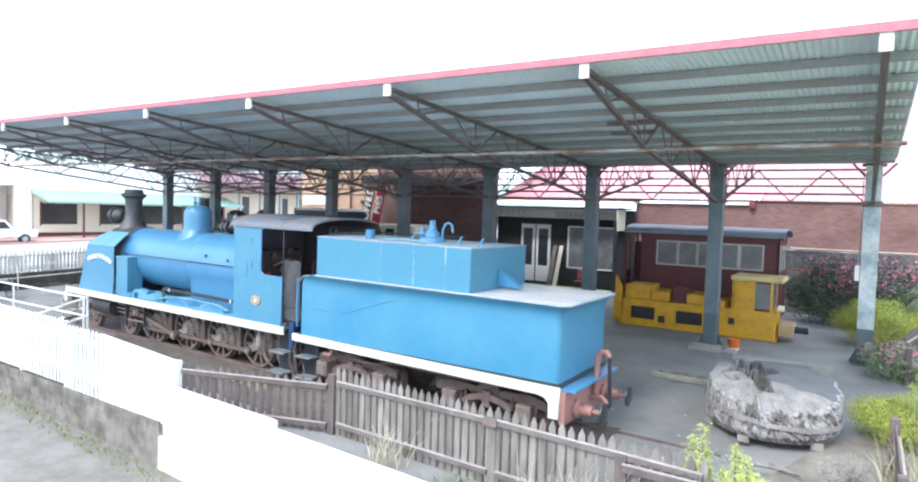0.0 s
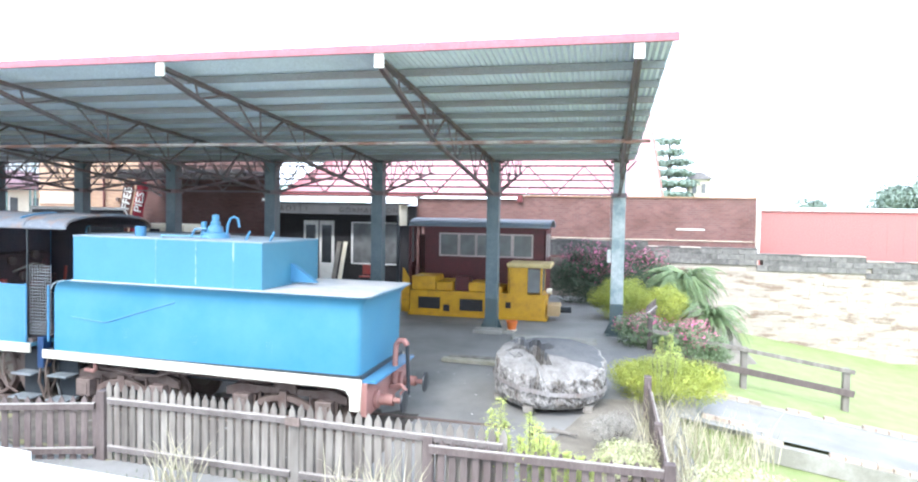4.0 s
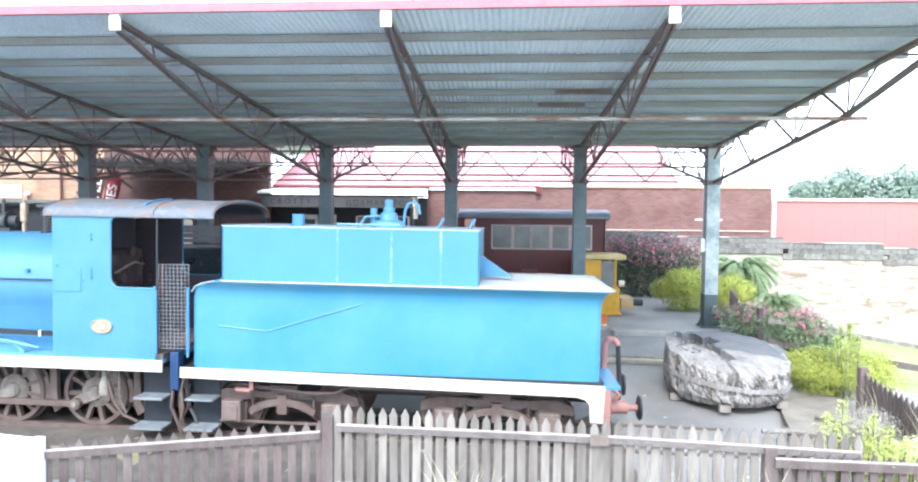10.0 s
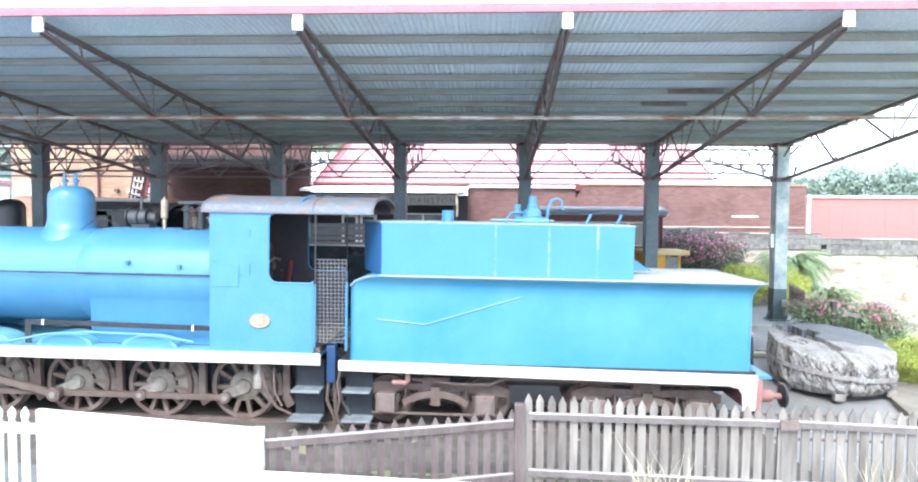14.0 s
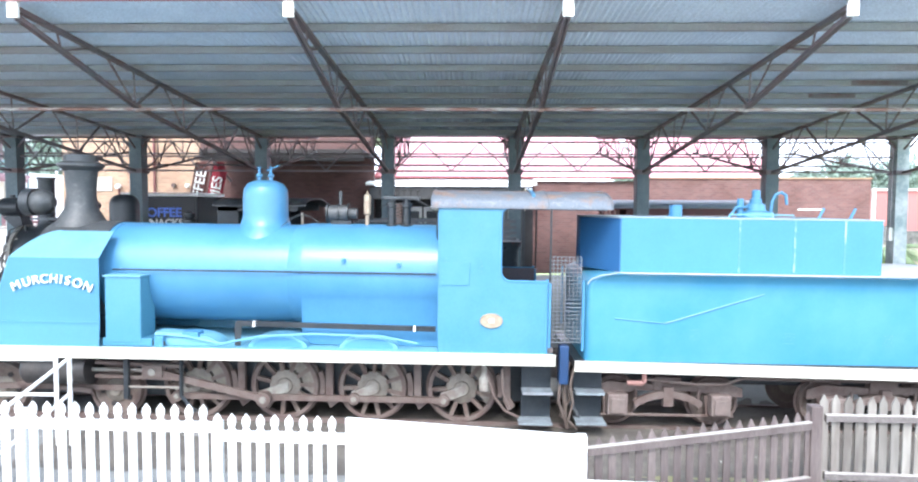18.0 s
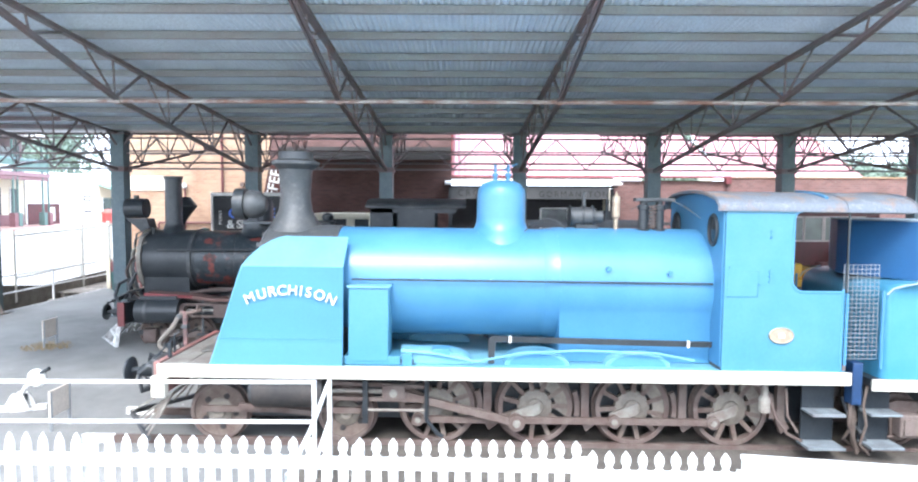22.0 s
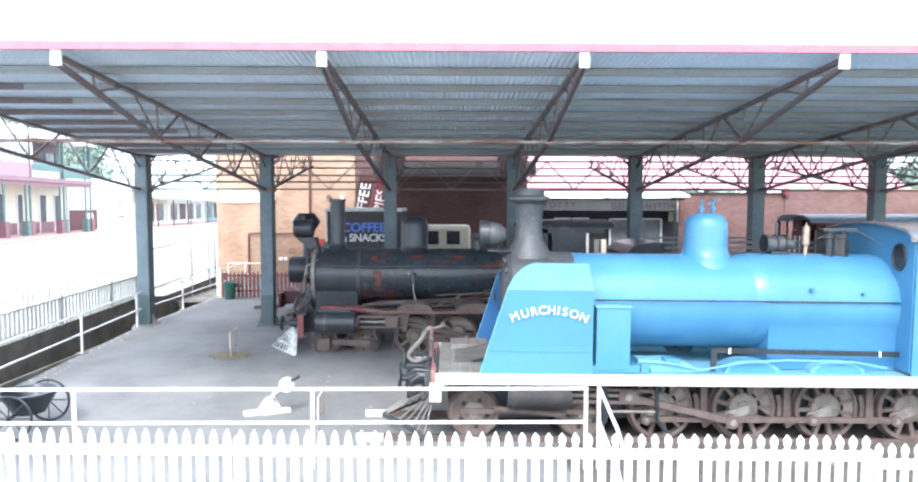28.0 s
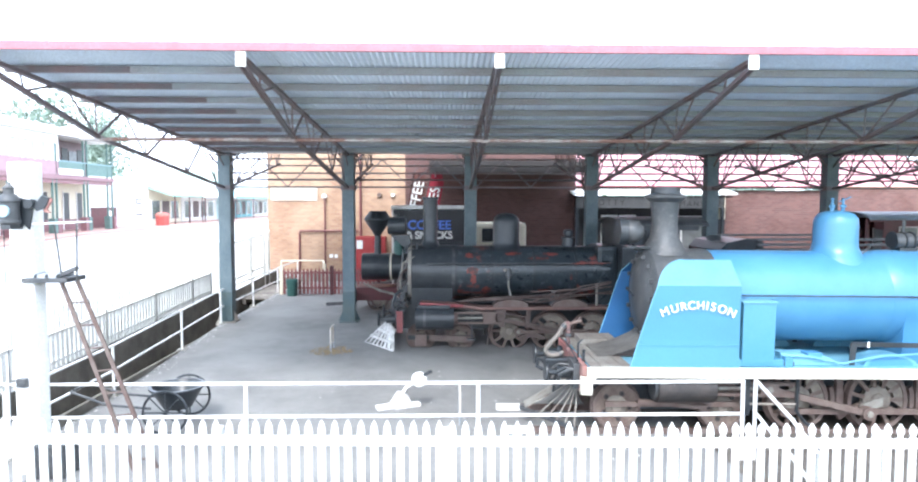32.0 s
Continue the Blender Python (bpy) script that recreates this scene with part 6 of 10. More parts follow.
# ---- small engine behind the columns ----
SY = 19.6
small = thing("small_steam_engine", (-22.0, SY, 0.06), "small old green and maroon engine with a diamond chimney", "locomotive")
part("boiler", lathe([(0.01, -23.2), (0.40, -23.2), (0.42, -23.15), (0.42, -20.6), (0.01, -20.6)], (0, SY, 1.38), "x", 36), BLACK, small, smooth=True)
part("chimney", lathe([(0.14, 1.72), (0.11, 1.85), (0.10, 2.35), (0.20, 2.52), (0.43, 2.84), (0.43, 2.88), (0.25, 3.12), (0.20, 3.12), (0.1, 2.9), (0.001, 2.8)], (-22.72, SY, 0), "z", 20), BLACK, small, "black diamond chimney")
part("green_dome", lathe([(0.22, 1.7), (0.17, 1.8), (0.17, 2.1), (0.12, 2.2), (0.001, 2.24)], (-22.05, SY, 0), "z", 20), GREEN, small, smooth=True)
part("side_tank", box(-21.6, -20.6, SY - 0.75, SY + 0.75, 0.85, 1.75, 0.03), mat("maroon_engine_paint", (0.20, 0.03, 0.03), 0.5), small)
part("cab", box(-20.6, -19.4, SY - 0.78, SY + 0.78, 0.6, 1.85, 0.03), mat("maroon_engine_paint", (0.20, 0.03, 0.03), 0.5), small)
part("frame", box(-23.35, -19.4, SY - 0.5, SY + 0.5, 0.38, 0.78, 0.02), MAROON, small)
part("buffer_beam", box(-23.42, -23.34, SY - 0.75, SY + 0.75, 0.3, 0.72), MAROON, small)
part("coupling_rail", beam((-24.3, SY - 0.2, 0.22), (-23.4, SY - 0.2, 0.28), 0.1, 0.1), SOOT, small)
for x in (-22.7, -21.7, -20.6):
    wheel("wheel", x, SY - 0.42, 0.36, 0.30, 8, small, -1)
    wheel("wheel", x, SY + 0.42, 0.36, 0.30, 8, small, 1)
part("valve_gear", tube([(-23.1, SY - 0.5, 0.9), (-22.6, SY - 0.62, 0.7), (-22.0, SY - 0.62, 0.55), (-21.2, SY - 0.6, 0.5)], 0.04), GREY_IRON, small)
part("smokebox_rim", lathe([(0.42, -22.32), (0.44, -22.32), (0.44, -22.27), (0.42, -22.27)], (0, SY, 1.38), "x", 32), CREAM, small)

# ---- refreshment trailer, cream van, flags ----
van = thing("food_trailer", (-21.2, 22.2, 0.06), "black refreshment trailer with a lettered sign and white roof edge", "trailer")
part("body", box(-22.36, -19.9, 21.05, 23.2, 0.5, 3.16, 0.04), BLACK, van)
part("roof", box(-22.42, -19.85, 21.0, 23.25, 3.16, 3.28, 0.03), WHITE, van, "white roof edge")
part("corner_trim", box(-22.40, -22.34, 21.0, 21.06, 0.6, 3.16), WHITE, van)
part("sign_panel", box(-22.3, -19.98, 21.03, 21.05, 2.1, 3.1), mat("black_sign_face", (0.012, 0.012, 0.016), 0.4), van)
BLUE_LET = mat("blue_sign_letters", (0.10, 0.22, 0.80), 0.4)
RX = Euler((radians(90), 0, 0)).to_matrix().to_4x4()
lettering("COFFEE", 0.42, 0.006, Matrix.Translation((-21.14, 21.024, 2.62)) @ RX, BLUE_LET, van, "sign_word", 1.0, bold=0.012)
lettering("& SNACKS", 0.35, 0.006, Matrix.Translation((-21.14, 21.024, 2.28)) @ RX, WHITE, van, "sign_word", 0.95, bold=0.012)
lettering("MOBILE", 0.13, 0.006, Matrix.Translation((-22.12, 21.024, 2.5)) @ Euler((radians(90), radians(-90), 0)).to_matrix().to_4x4(), WHITE, van, "sign_word")
for x in (-21.6, -20.8):
    wheel("wheel", x, 21.1, 0.36, 0.3, 0, van, -1, BLACK, disc=True)
part("towbar", beam((-22.4, 22.1, 0.55), (-23.2, 22.1, 0.5), 0.1, 0.1), SOOT, van)
part("jockey_stand", bar((-22.9, 22.1, 0.08), (-22.9, 22.1, 0.55), 0.04), SOOT, van)
cv = thing("cream_van", (-18.6, 24.6, 0.06), "cream covered van with dark window openings", "van")
part("body", box(-19.95, -17.5, 23.9, 25.4, 0.45, 2.62, 0.15), CREAM, cv)
part("window", box(-19.2, -18.7, 23.88, 23.9, 1.9, 2.4), DARK_GLASS, cv)
part("window", box(-18.4, -17.9, 23.88, 23.9, 1.9, 2.4), DARK_GLASS, cv)
part("green_panel", box(-19.93, -19.5, 23.87, 23.895, 0.6, 2.35), GREEN, cv)
for x in (-19.3, -18.1):
    wheel("wheel", x, 23.95, 0.36, 0.3, 0, cv, -1, BLACK, disc=True)
FLAG_RED = mat("red_flag_cloth", (0.30, 0.02, 0.04), 0.8)
FLAG_BROWN = mat("brown_flag_cloth", (0.10, 0.035, 0.03), 0.8)
for fx, word, cloth, zc in ((-21.85, "COFFEE", FLAG_BROWN, 3.30), (-21.15, "PIES", FLAG_RED, 3.55)):
    fl = thing("feather_flag", (fx - 0.75, 25.6, 0.06), "red feather flag lettered for the cafe" if cloth is FLAG_RED else "dark feather flag lettered for the cafe", "flag")

    def lean(z, f):
        """Across the cloth at a height: the flag leans over and bows at the top."""
        return fx - 0.30 + 0.20 * (z - 3.2) + f * (0.60 if z < 4.2 else 0.60 - 0.5 * (z - 4.2))

    part("pole", tube([(fx - 0.78, 25.6, 0.05), (fx - 0.60, 25.6, 1.5)] + [(lean(z, 0), 25.6, z) for z in (2.5, 3.2, 3.8, 4.3, 4.6)] + [(lean(4.7, 0.4), 25.6, 4.78)], 0.018), BLACK, fl)
    zs_ = [1.8 + 0.2 * k for k in range(15)]
    bm = bmesh.new()
    rows = [[bm.verts.new((lean(z, i / 6), 25.6 + 0.03 * math.sin(i * 1.3 + z * 3), z)) for i in range(7)] for z in zs_]
    for p, q in zip(rows, rows[1:]):
        for i in range(6):
            bm.faces.new((p[i], p[i + 1], q[i + 1], q[i]))
    part("cloth", bm, cloth, fl, smooth=True)
    lettering(word, 0.56, 0.003, Matrix.Translation((lean(zc, 0.52), 25.55, zc)) @ Euler((radians(90), radians(-78), 0)).to_matrix().to_4x4(), WHITE, fl, "flag_word", bold=0.008)

# ---- yellow works locomotive ----
YY = 18.9
yel = thing("works_locomotive", (-3.8, YY + 0.55, 0.0), "yellow diesel works locomotive with an open cab, paint scuffed", "locomotive")
part("lower_body", box(-5.87, -1.67, YY, YY + 1.1, 0.11, 0.86, 0.02), YELLOW, yel)
part("sole_plate", box(-5.92, -1.62, YY - 0.03, YY + 1.13, 0.08, 0.15), YELLOW, yel)
for x0, x1, z in ((-5.84, -5.05, 1.30), (-5.05, -4.50, 1.16), (-4.03, -3.42, 1.15), (-3.42, -2.96, 1.05)):
    part("engine_cover", box(x0 + 0.01, x1 - 0.01, YY + 0.02, YY + 1.08, 0.86, z, 0.05), YELLOW, yel)
part("tail_plate", prism([(-6.13, 0.2), (-5.9, 0.2), (-5.9, 1.2), (-6.08, 1.52), (-6.13, 1.52)], "y", YY + 0.02, YY + 0.06), YELLOW, yel)
part("tail_floor", box(-6.16, -5.88, YY + 0.02, YY + 1.08, 0.16, 0.24), YELLOW, yel)
part("tail_end", box(-6.16, -6.12, YY + 0.02, YY + 1.08, 0.2, 0.9), YELLOW, yel)
for x0, x1, z0, z1 in ((-5.6, -4.9, 0.30, 0.66), (-4.28, -3.56, 0.28, 0.64)):
    gr = part("side_grille", box(x0, x1, YY - 0.012, YY + 0.01, z0, z1), DARK_IN, yel, "dark louvred side opening")
    for k in range(6):
        part("louvre", box(x0 + 0.02, x1 - 0.02, YY - 0.02, YY - 0.008, z0 + 0.03 + k * 0.055, z0 + 0.045 + k * 0.055), BLACK, gr)
for x0, x1, z0, z1 in ((-4.80, -4.60, 0.24, 0.44), (-2.86, -2.70, 0.42, 0.60)):
    part("hatch", box(x0, x1, YY - 0.01, YY + 0.01, z0, z1), DARK_IN, yel)
part("engine_block", box(-4.5, -4.05, YY + 0.2, YY + 0.9, 0.86, 1.2, 0.03), RUST, yel)
part("exhaust", box(-4.45, -4.02, YY + 0.15, YY + 0.5, 0.86, 1.32, 0.02), MAROON, yel)
part("cab_side_panel", box(-2.74, -2.26, YY, YY + 0.03, 0.86, 1.66), YELLOW, yel)
part("cab_back", box(-2.80, -2.76, YY, YY + 1.1, 0.86, 1.66), YELLOW, yel)
for x, y in ((-2.24, YY + 0.02), (-1.80, YY + 0.02), (-1.80, YY + 1.06), (-2.78, YY + 1.06)):
    part("cab_post", box(x - 0.03, x + 0.03, y - 0.02, y + 0.04, 0.82, 1.68), YELLOW, yel)
part("cab_window", box(-2.2, -1.84, YY + 0.01, YY + 0.02, 0.92, 1.62), PALE_GLASS, yel, "dusty cab window")
part("cab_end_window", box(-1.79, -1.78, YY + 0.08, YY + 1.0, 0.92, 1.62), PALE_GLASS, yel)
part("cab_roof", box(-2.84, -1.52, YY - 0.08, YY + 1.18, 1.66, 1.80, 0.05), mat("faded_cream_yellow_roof", (0.62, 0.50, 0.25), 0.7, 0, (0.45, 0.32, 0.13), 3, 0.7, 50, 0.1), yel, "faded cream cab roof")
part("control_column", box(-2.3, -2.0, YY + 0.4, YY + 0.7, 0.86, 1.2, 0.03), BLACK, yel)
part("end_box", box(-1.62, -1.25, YY + 0.15, YY + 0.95, 0.22, 0.55, 0.03), mat("tan_timber_buffer", (0.42, 0.30, 0.16), 0.8), yel)
part("coupling", bar((-1.25, YY + 0.55, 0.38), (-0.92, YY + 0.55, 0.38), 0.1, n=14), BLACK, yel)
part("lamp", bar((-1.66, YY + 0.3, 0.95), (-1.5, YY + 0.3, 0.95), 0.09, n=14), CREAM, yel)
for x in (-5.2, -2.5):
    for s, y in ((-1, YY + 0.1), (1, YY + 1.0)):
        wheel("wheel", x, y, 0.19, 0.22, 0, yel, s, disc=True)
for y in (YY + 0.12, YY + 0.98):
    single("rail", beam((-7.2, y, 0.0), (-1.25, y, -0.04), 0.07, 0.09), RUST, "rusty rail set in the yard surface", "rail", "structure", "yard rails")

# ---- maroon carriage ----
KY = 20.65
car = thing("rail_carriage", (-3.9, KY + 1.0, 0.0), "maroon timber rail carriage with white framed windows and grey roof", "carriage")
part("side", box(-5.85, -1.86, KY, KY + 0.06, 0.5, 2.86), MAROON, car)
part("side", box(-5.85, -1.86, KY + 1.94, KY + 2.0, 0.5, 2.86), MAROON, car)
part("floor", box(-6.5, -1.8, KY, KY + 2.0, 0.42, 0.54), MAROON, car)
part("end_wall", box(-1.90, -1.84, KY, KY + 2.0, 0.5, 2.9), MAROON, car)
part("end_wall", box(-5.9, -5.84, KY + 0.0, KY + 0.5, 0.5, 2.9), MAROON, car)
part("end_wall", box(-5.9, -5.84, KY + 1.4, KY + 2.0, 0.5, 2.9), MAROON, car)
part("roof", prism([(KY + 1.0 + 1.12 * math.sin(radians(a)), 2.86 + 0.24 * math.cos(radians(a))) for a in range(-90, 91, 12)] + [(KY + 1.0 + 1.10 * math.sin(radians(a)), 2.82 + 0.24 * math.cos(radians(a))) for a in range(90, -91, -12)], "x", -6.45, -1.70), mat("blue_grey_carriage_roof", (0.20, 0.26, 0.33), 0.5, 0.1, (0.30, 0.33, 0.36), 2, 0.7, 40, 0.05), car, "blue-grey arched carriage roof", smooth=True)
for dy in (0.03, 0.62, 1.32, 1.93):
    part("end_post", box(-6.48, -6.42, KY + dy, KY + dy + 0.06, 0.54, 2.84), MAROON, car)
for y0, y1 in ((0.1, 0.62), (1.39, 1.93)):
    part("end_panel", box(-6.47, -6.43, KY + y0, KY + y1, 0.54, 1.55), MAROON, car)
    w = part("end_window", box(-5.915, -5.903, KY + y0 - 0.05, KY + y1 - 0.14, 1.7, 2.5), PALE_GLASS, car, "dusty end window")
    part("end_sash", box(-5.93, -5.903, KY + y1 - 0.14, KY + y1 - 0.09, 1.65, 2.55), mat("faded_pink_white_frame", (0.50, 0.42, 0.40), 0.6), w)
part("cornice", box(-6.4, -1.75, KY - 0.05, KY, 2.76, 2.86), MAROON, car)
for x0, x1 in ((-5.37, -4.75), (-4.70, -4.16), (-4.12, -3.56), (-3.50, -2.96), (-2.90, -2.28)):
    w = part("window", box(x0, x1, KY - 0.012, KY - 0.004, 1.86, 2.58), PALE_GLASS, car, "dusty window pane")
    for a in ((x0 - 0.03, x0 + 0.02, 1.83, 2.61), (x1 - 0.02, x1 + 0.03, 1.83, 2.61)):
        part("window_frame", box(a[0], a[1], KY - 0.025, KY, a[2], a[3]), mat("faded_pink_white_frame", (0.50, 0.42, 0.40), 0.6), w)
    for z in (1.83, 2.56):
        part("window_frame", box(x0 + 0.02, x1 - 0.02, KY - 0.025, KY, z, z + 0.05), mat("faded_pink_white_frame", (0.50, 0.42, 0.40), 0.6), w)
for y0 in (KY + 0.15, KY + 0.75, KY + 1.35):
    w = part("end_window", box(-1.838, -1.83, y0, y0 + 0.5, 1.86, 2.6), PALE_GLASS, car)
    part("window_frame", box(-1.838, -1.81, y0 - 0.04, y0, 1.83, 2.63), mat("faded_pink_white_frame", (0.50, 0.42, 0.40), 0.6), w)
for x, y in ((-6.4, KY + 0.05), (-6.4, KY + 1.95)):
    part("platform_post", bar((x, y, 0.5), (x, y, 2.85), 0.03), MAROON, car)
part("platform_door", box(-6.30, -6.26, KY + 0.6, KY + 1.3, 0.54, 2.5), MAROON, car)
part("door_glass", box(-6.31, -6.30, KY + 0.75, KY + 1.15, 1.7, 2.35), WHITE, car)
part("platform_rail", tube([(-6.4, KY + 0.05, 1.35), (-5.95, KY + 0.02, 1.35)], 0.02), MAROON, car)
for x in (-5.3, -2.5):
    for s, y in ((-1, KY + 0.42), (1, KY + 1.58)):
        wheel("wheel", x, y, 0.38, 0.34, 0, car, s, disc=True)

# ---- bucket, blocks, planks ----
bk = thing("bucket", (-2.42, 17.2, 0.06), "orange plastic bucket standing on the asphalt", "bucket")
part("pail", lathe([(0.11, 0.07), (0.15, 0.30), (0.165, 0.30), (0.165, 0.33), (0.13, 0.33), (0.11, 0.1), (0.001, 0.1)], (-2.42, 17.2, 0), "z", 20), ORANGE, bk, smooth=True)
part("pail_base", bar((-2.42, 17.2, -0.01), (-2.42, 17.2, 0.10), 0.13, 0.14, n=18), CREAM, bk)
single("column_plinth", box(-3.40, -2.62, 16.62, 17.12, -0.06, 0.13, 0.02), CONCRETE, "pale concrete block at the column foot", "plinth", smooth=False)
single("concrete_block", box(-2.60, -2.30, 16.72, 16.96, -0.0, 0.10, 0.015), CONCRETE, "loose pale concrete block", "block")
single("column_kerb", box(-2.28, -0.12, 16.15, 16.5, -0.06, 0.10, 0.015), CONCRETE, "low pale concrete kerb between the columns", "kerb", "structure")
PLANK = mat("pale_weathered_plank", (0.42, 0.39, 0.31), 0.85, 0, (0.28, 0.27, 0.20), 4, 0.8, 40, 0.3)
for x0, y0, x1, y1, m_, nm in ((-3.58, 14.06, -1.2, 13.98, PLANK, "plank"), (-3.45, 14.28, -1.3, 14.22, OLD_WOOD, "plank")):
    single(nm, beam((x0, y0, ground_z(x0, y0) + 0.045), (x1, y1, ground_z(x1, y1) + 0.045), 0.2, 0.08), m_, "weathered timber plank lying on the asphalt", "plank", group="loose planks")

# ---- point lever, notice frames, barrow ----
LX, LY = -21.42, 10.72
lv = thing("point_lever", (LX, LY, -0.3), "white painted point lever with a round weight", "lever")
gz = ground_z(LX, LY)
part("sleeper", beam((LX - 0.40, LY - 0.12, gz + 0.03), (LX + 0.05, LY + 0.10, gz + 0.03), 0.16, 0.06), WHITE, lv)
part("sleeper", beam((LX - 0.10, LY - 0.05, gz + 0.03), (LX + 0.34, LY + 0.12, gz + 0.03), 0.14, 0.06), WHITE, lv)
for dy in (-0.07, 0.07):
    part("stand_plate", prism([(LX - 0.20, gz + 0.06), (LX + 0.20, gz + 0.06), (LX + 0.10, gz + 0.26), (LX - 0.06, gz + 0.28)], "y", LY + dy - 0.012, LY + dy + 0.012), PILOT_W, lv)
part("gear_box", box(LX - 0.06, LX + 0.10, LY - 0.05, LY + 0.05, gz + 0.10, gz + 0.25, 0.03), SOOT, lv, "dark pivot casting")
part("cross_shaft", bar((LX + 0.02, LY - 0.14, gz + 0.23), (LX + 0.02, LY + 0.14, gz + 0.23), 0.028), PILOT_W, lv)
part("lever_arm", tube([(LX + 0.02, LY, gz + 0.22), (LX + 0.10, LY - 0.01, gz + 0.36), (LX + 0.34, LY - 0.10, gz + 0.53)], 0.03, 8), WHITE, lv)
part("weight", lathe([(0.001, -0.05), (0.11, -0.05), (0.135, -0.02), (0.135, 0.02), (0.11, 0.05), (0.001, 0.05)], (LX + 0.34, LY - 0.10, gz + 0.53), "y", 24), WHITE, lv, "white round weight", smooth=True)
part("handle", bar((LX + 0.40, LY - 0.12, gz + 0.60), (LX + 0.56, LY - 0.14, gz + 0.69), 0.028), BLACK, lv, "black grip")


def notice_frame(x, y, h=0.55, w=0.42):
    z = ground_z(x, y)
    t = thing("notice_stand", (x, y, z), "small blank notice board on two steel legs", "notice", "notice stands")
    part("leg", bar((x, y - w / 2, z), (x, y - w / 2, z + h), 0.022), GALV, t)
    part("leg", bar((x, y + w / 2, z), (x, y + w / 2, z + h), 0.022), GALV, t)
    part("board", box(x - 0.012, x + 0.012, y - w / 2 - 0.03, y + w / 2 + 0.03, z + 0.2, z + h + 0.02), mat("sun_bleached_notice", (0.66, 0.58, 0.50), 0.7), t)


notice_frame(-23.25, 14.35)
notice_frame(-23.6, 18.5)
notice_frame(-20.38, 10.05)
tuft = bmesh.new()
rnd = random.Random(5)
for k in range(260):
    a, r = rnd.uniform(0, 6.28), rnd.uniform(0, 0.42)
    p = Vector((-23.25 + r * 1.2 * math.cos(a), 14.25 + r * math.sin(a), ground_z(-23.2, 14.3)))
    d = Vector((rnd.uniform(-0.06, 0.06), rnd.uniform(-0.06, 0.06), rnd.uniform(0.02, 0.09)))
    s = Vector((0.012, 0.006, 0))
    tuft.faces.new([tuft.verts.new(q) for q in (p - s, p + s, p + d)])
single("dry_weeds", tuft, mat("dead_brown_weeds", (0.27, 0.20, 0.12), 0.9, 0, (0.36, 0.28, 0.17), 5, 0.8, 60, 0.1), "dry brown weeds round the notice stand", "weeds", "stuff")
BX, BYY = -25.05, 9.8
bz = ground_z(BX, BYY)
bar_ = thing("ash_barrow", (BX, BYY, bz), "two wheeled iron barrow with a round tub, rusty", "barrow")
part("tub", lathe([(0.10, bz + 0.28), (0.22, bz + 0.30), (0.40, bz + 0.62), (0.43, bz + 0.62), (0.43, bz + 0.65), (0.38, bz + 0.65), (0.2, bz + 0.34), (0.001, bz + 0.33)], (BX + 0.1, BYY, 0), "z", 28), BLACK, bar_, smooth=True)
for s in (-1, 1):
    wy = BYY + s * 0.48
    wv = part("wheel", tube([(BX + 0.1 + 0.34 * math.cos(radians(a)), wy, bz + 0.35 + 0.34 * math.sin(radians(a))) for a in range(0, 361, 15)], 0.02), BLACK, bar_)
    for k in range(8):
        a = 2 * math.pi * k / 8
        part("spoke", bar((BX + 0.1, wy, bz + 0.35), (BX + 0.1 + 0.33 * math.cos(a), wy, bz + 0.35 + 0.33 * math.sin(a)), 0.01, n=5), BLACK, wv)
    part("shaft", tube([(BX - 0.2, BYY + s * 0.3, bz + 0.36), (BX - 0.9, BYY + s * 0.28, bz + 0.42), (BX - 1.45, BYY + s * 0.26, bz + 0.62)], 0.022), SOOT, bar_)
part("axle", bar((BX + 0.1, BYY - 0.5, bz + 0.35), (BX + 0.1, BYY + 0.5, bz + 0.35), 0.02), BLACK, bar_)
part("handle", bar((BX - 1.45, BYY - 0.26, bz + 0.62), (BX - 1.45, BYY + 0.26, bz + 0.62), 0.022), SOOT, bar_)

# ---- fences ----
def picket(x, y, z0, z1, w, style, along="x", thick=0.02):
    """One pale: pointed, or with a turned neck under a spear head."""
    h = w / 2
    if style == "spear":
        o = [(-h, z0), (h, z0), (h, z1 - 0.17), (h * 0.62, z1 - 0.155), (h * 0.62, z1 - 0.14), (h * 1.0, z1 - 0.10), (h * 0.9, z1 - 0.05), (0, z1), (-h * 0.9, z1 - 0.05), (-h * 1.0, z1 - 0.10), (-h * 0.62, z1 - 0.14), (-h * 0.62, z1 - 0.155), (-h, z1 - 0.17)]
    elif style == "bud":
        o = [(-h, z0), (h, z0), (h, z1 - 0.12), (h * 0.86, z1 - 0.075), (h * 0.5, z1 - 0.03), (h * 0.22, z1 - 0.018), (h * 0.15, z1), (-h * 0.15, z1), (-h * 0.22, z1 - 0.018), (-h * 0.5, z1 - 0.03), (-h * 0.86, z1 - 0.075), (-h, z1 - 0.12)]
    else:
        o = [(-h, z0), (h, z0), (h, z1 - 0.09), (0, z1), (-h, z1 - 0.09)]
    if along == "x":
        return prism([(x + a, b) for a, b in o], "y", y - thick / 2, y + thick / 2)
    return prism([(y + a, b) for a, b in o], "x", x - thick / 2, x + thick / 2)


def fence_top(x):
    """The white fence falls slowly and steps down towards the gate."""
    return 0.848 + 0.0128 * (-13.64 - x) if x < -13.56 else 0.762 - 0.017 * (x + 13.51)


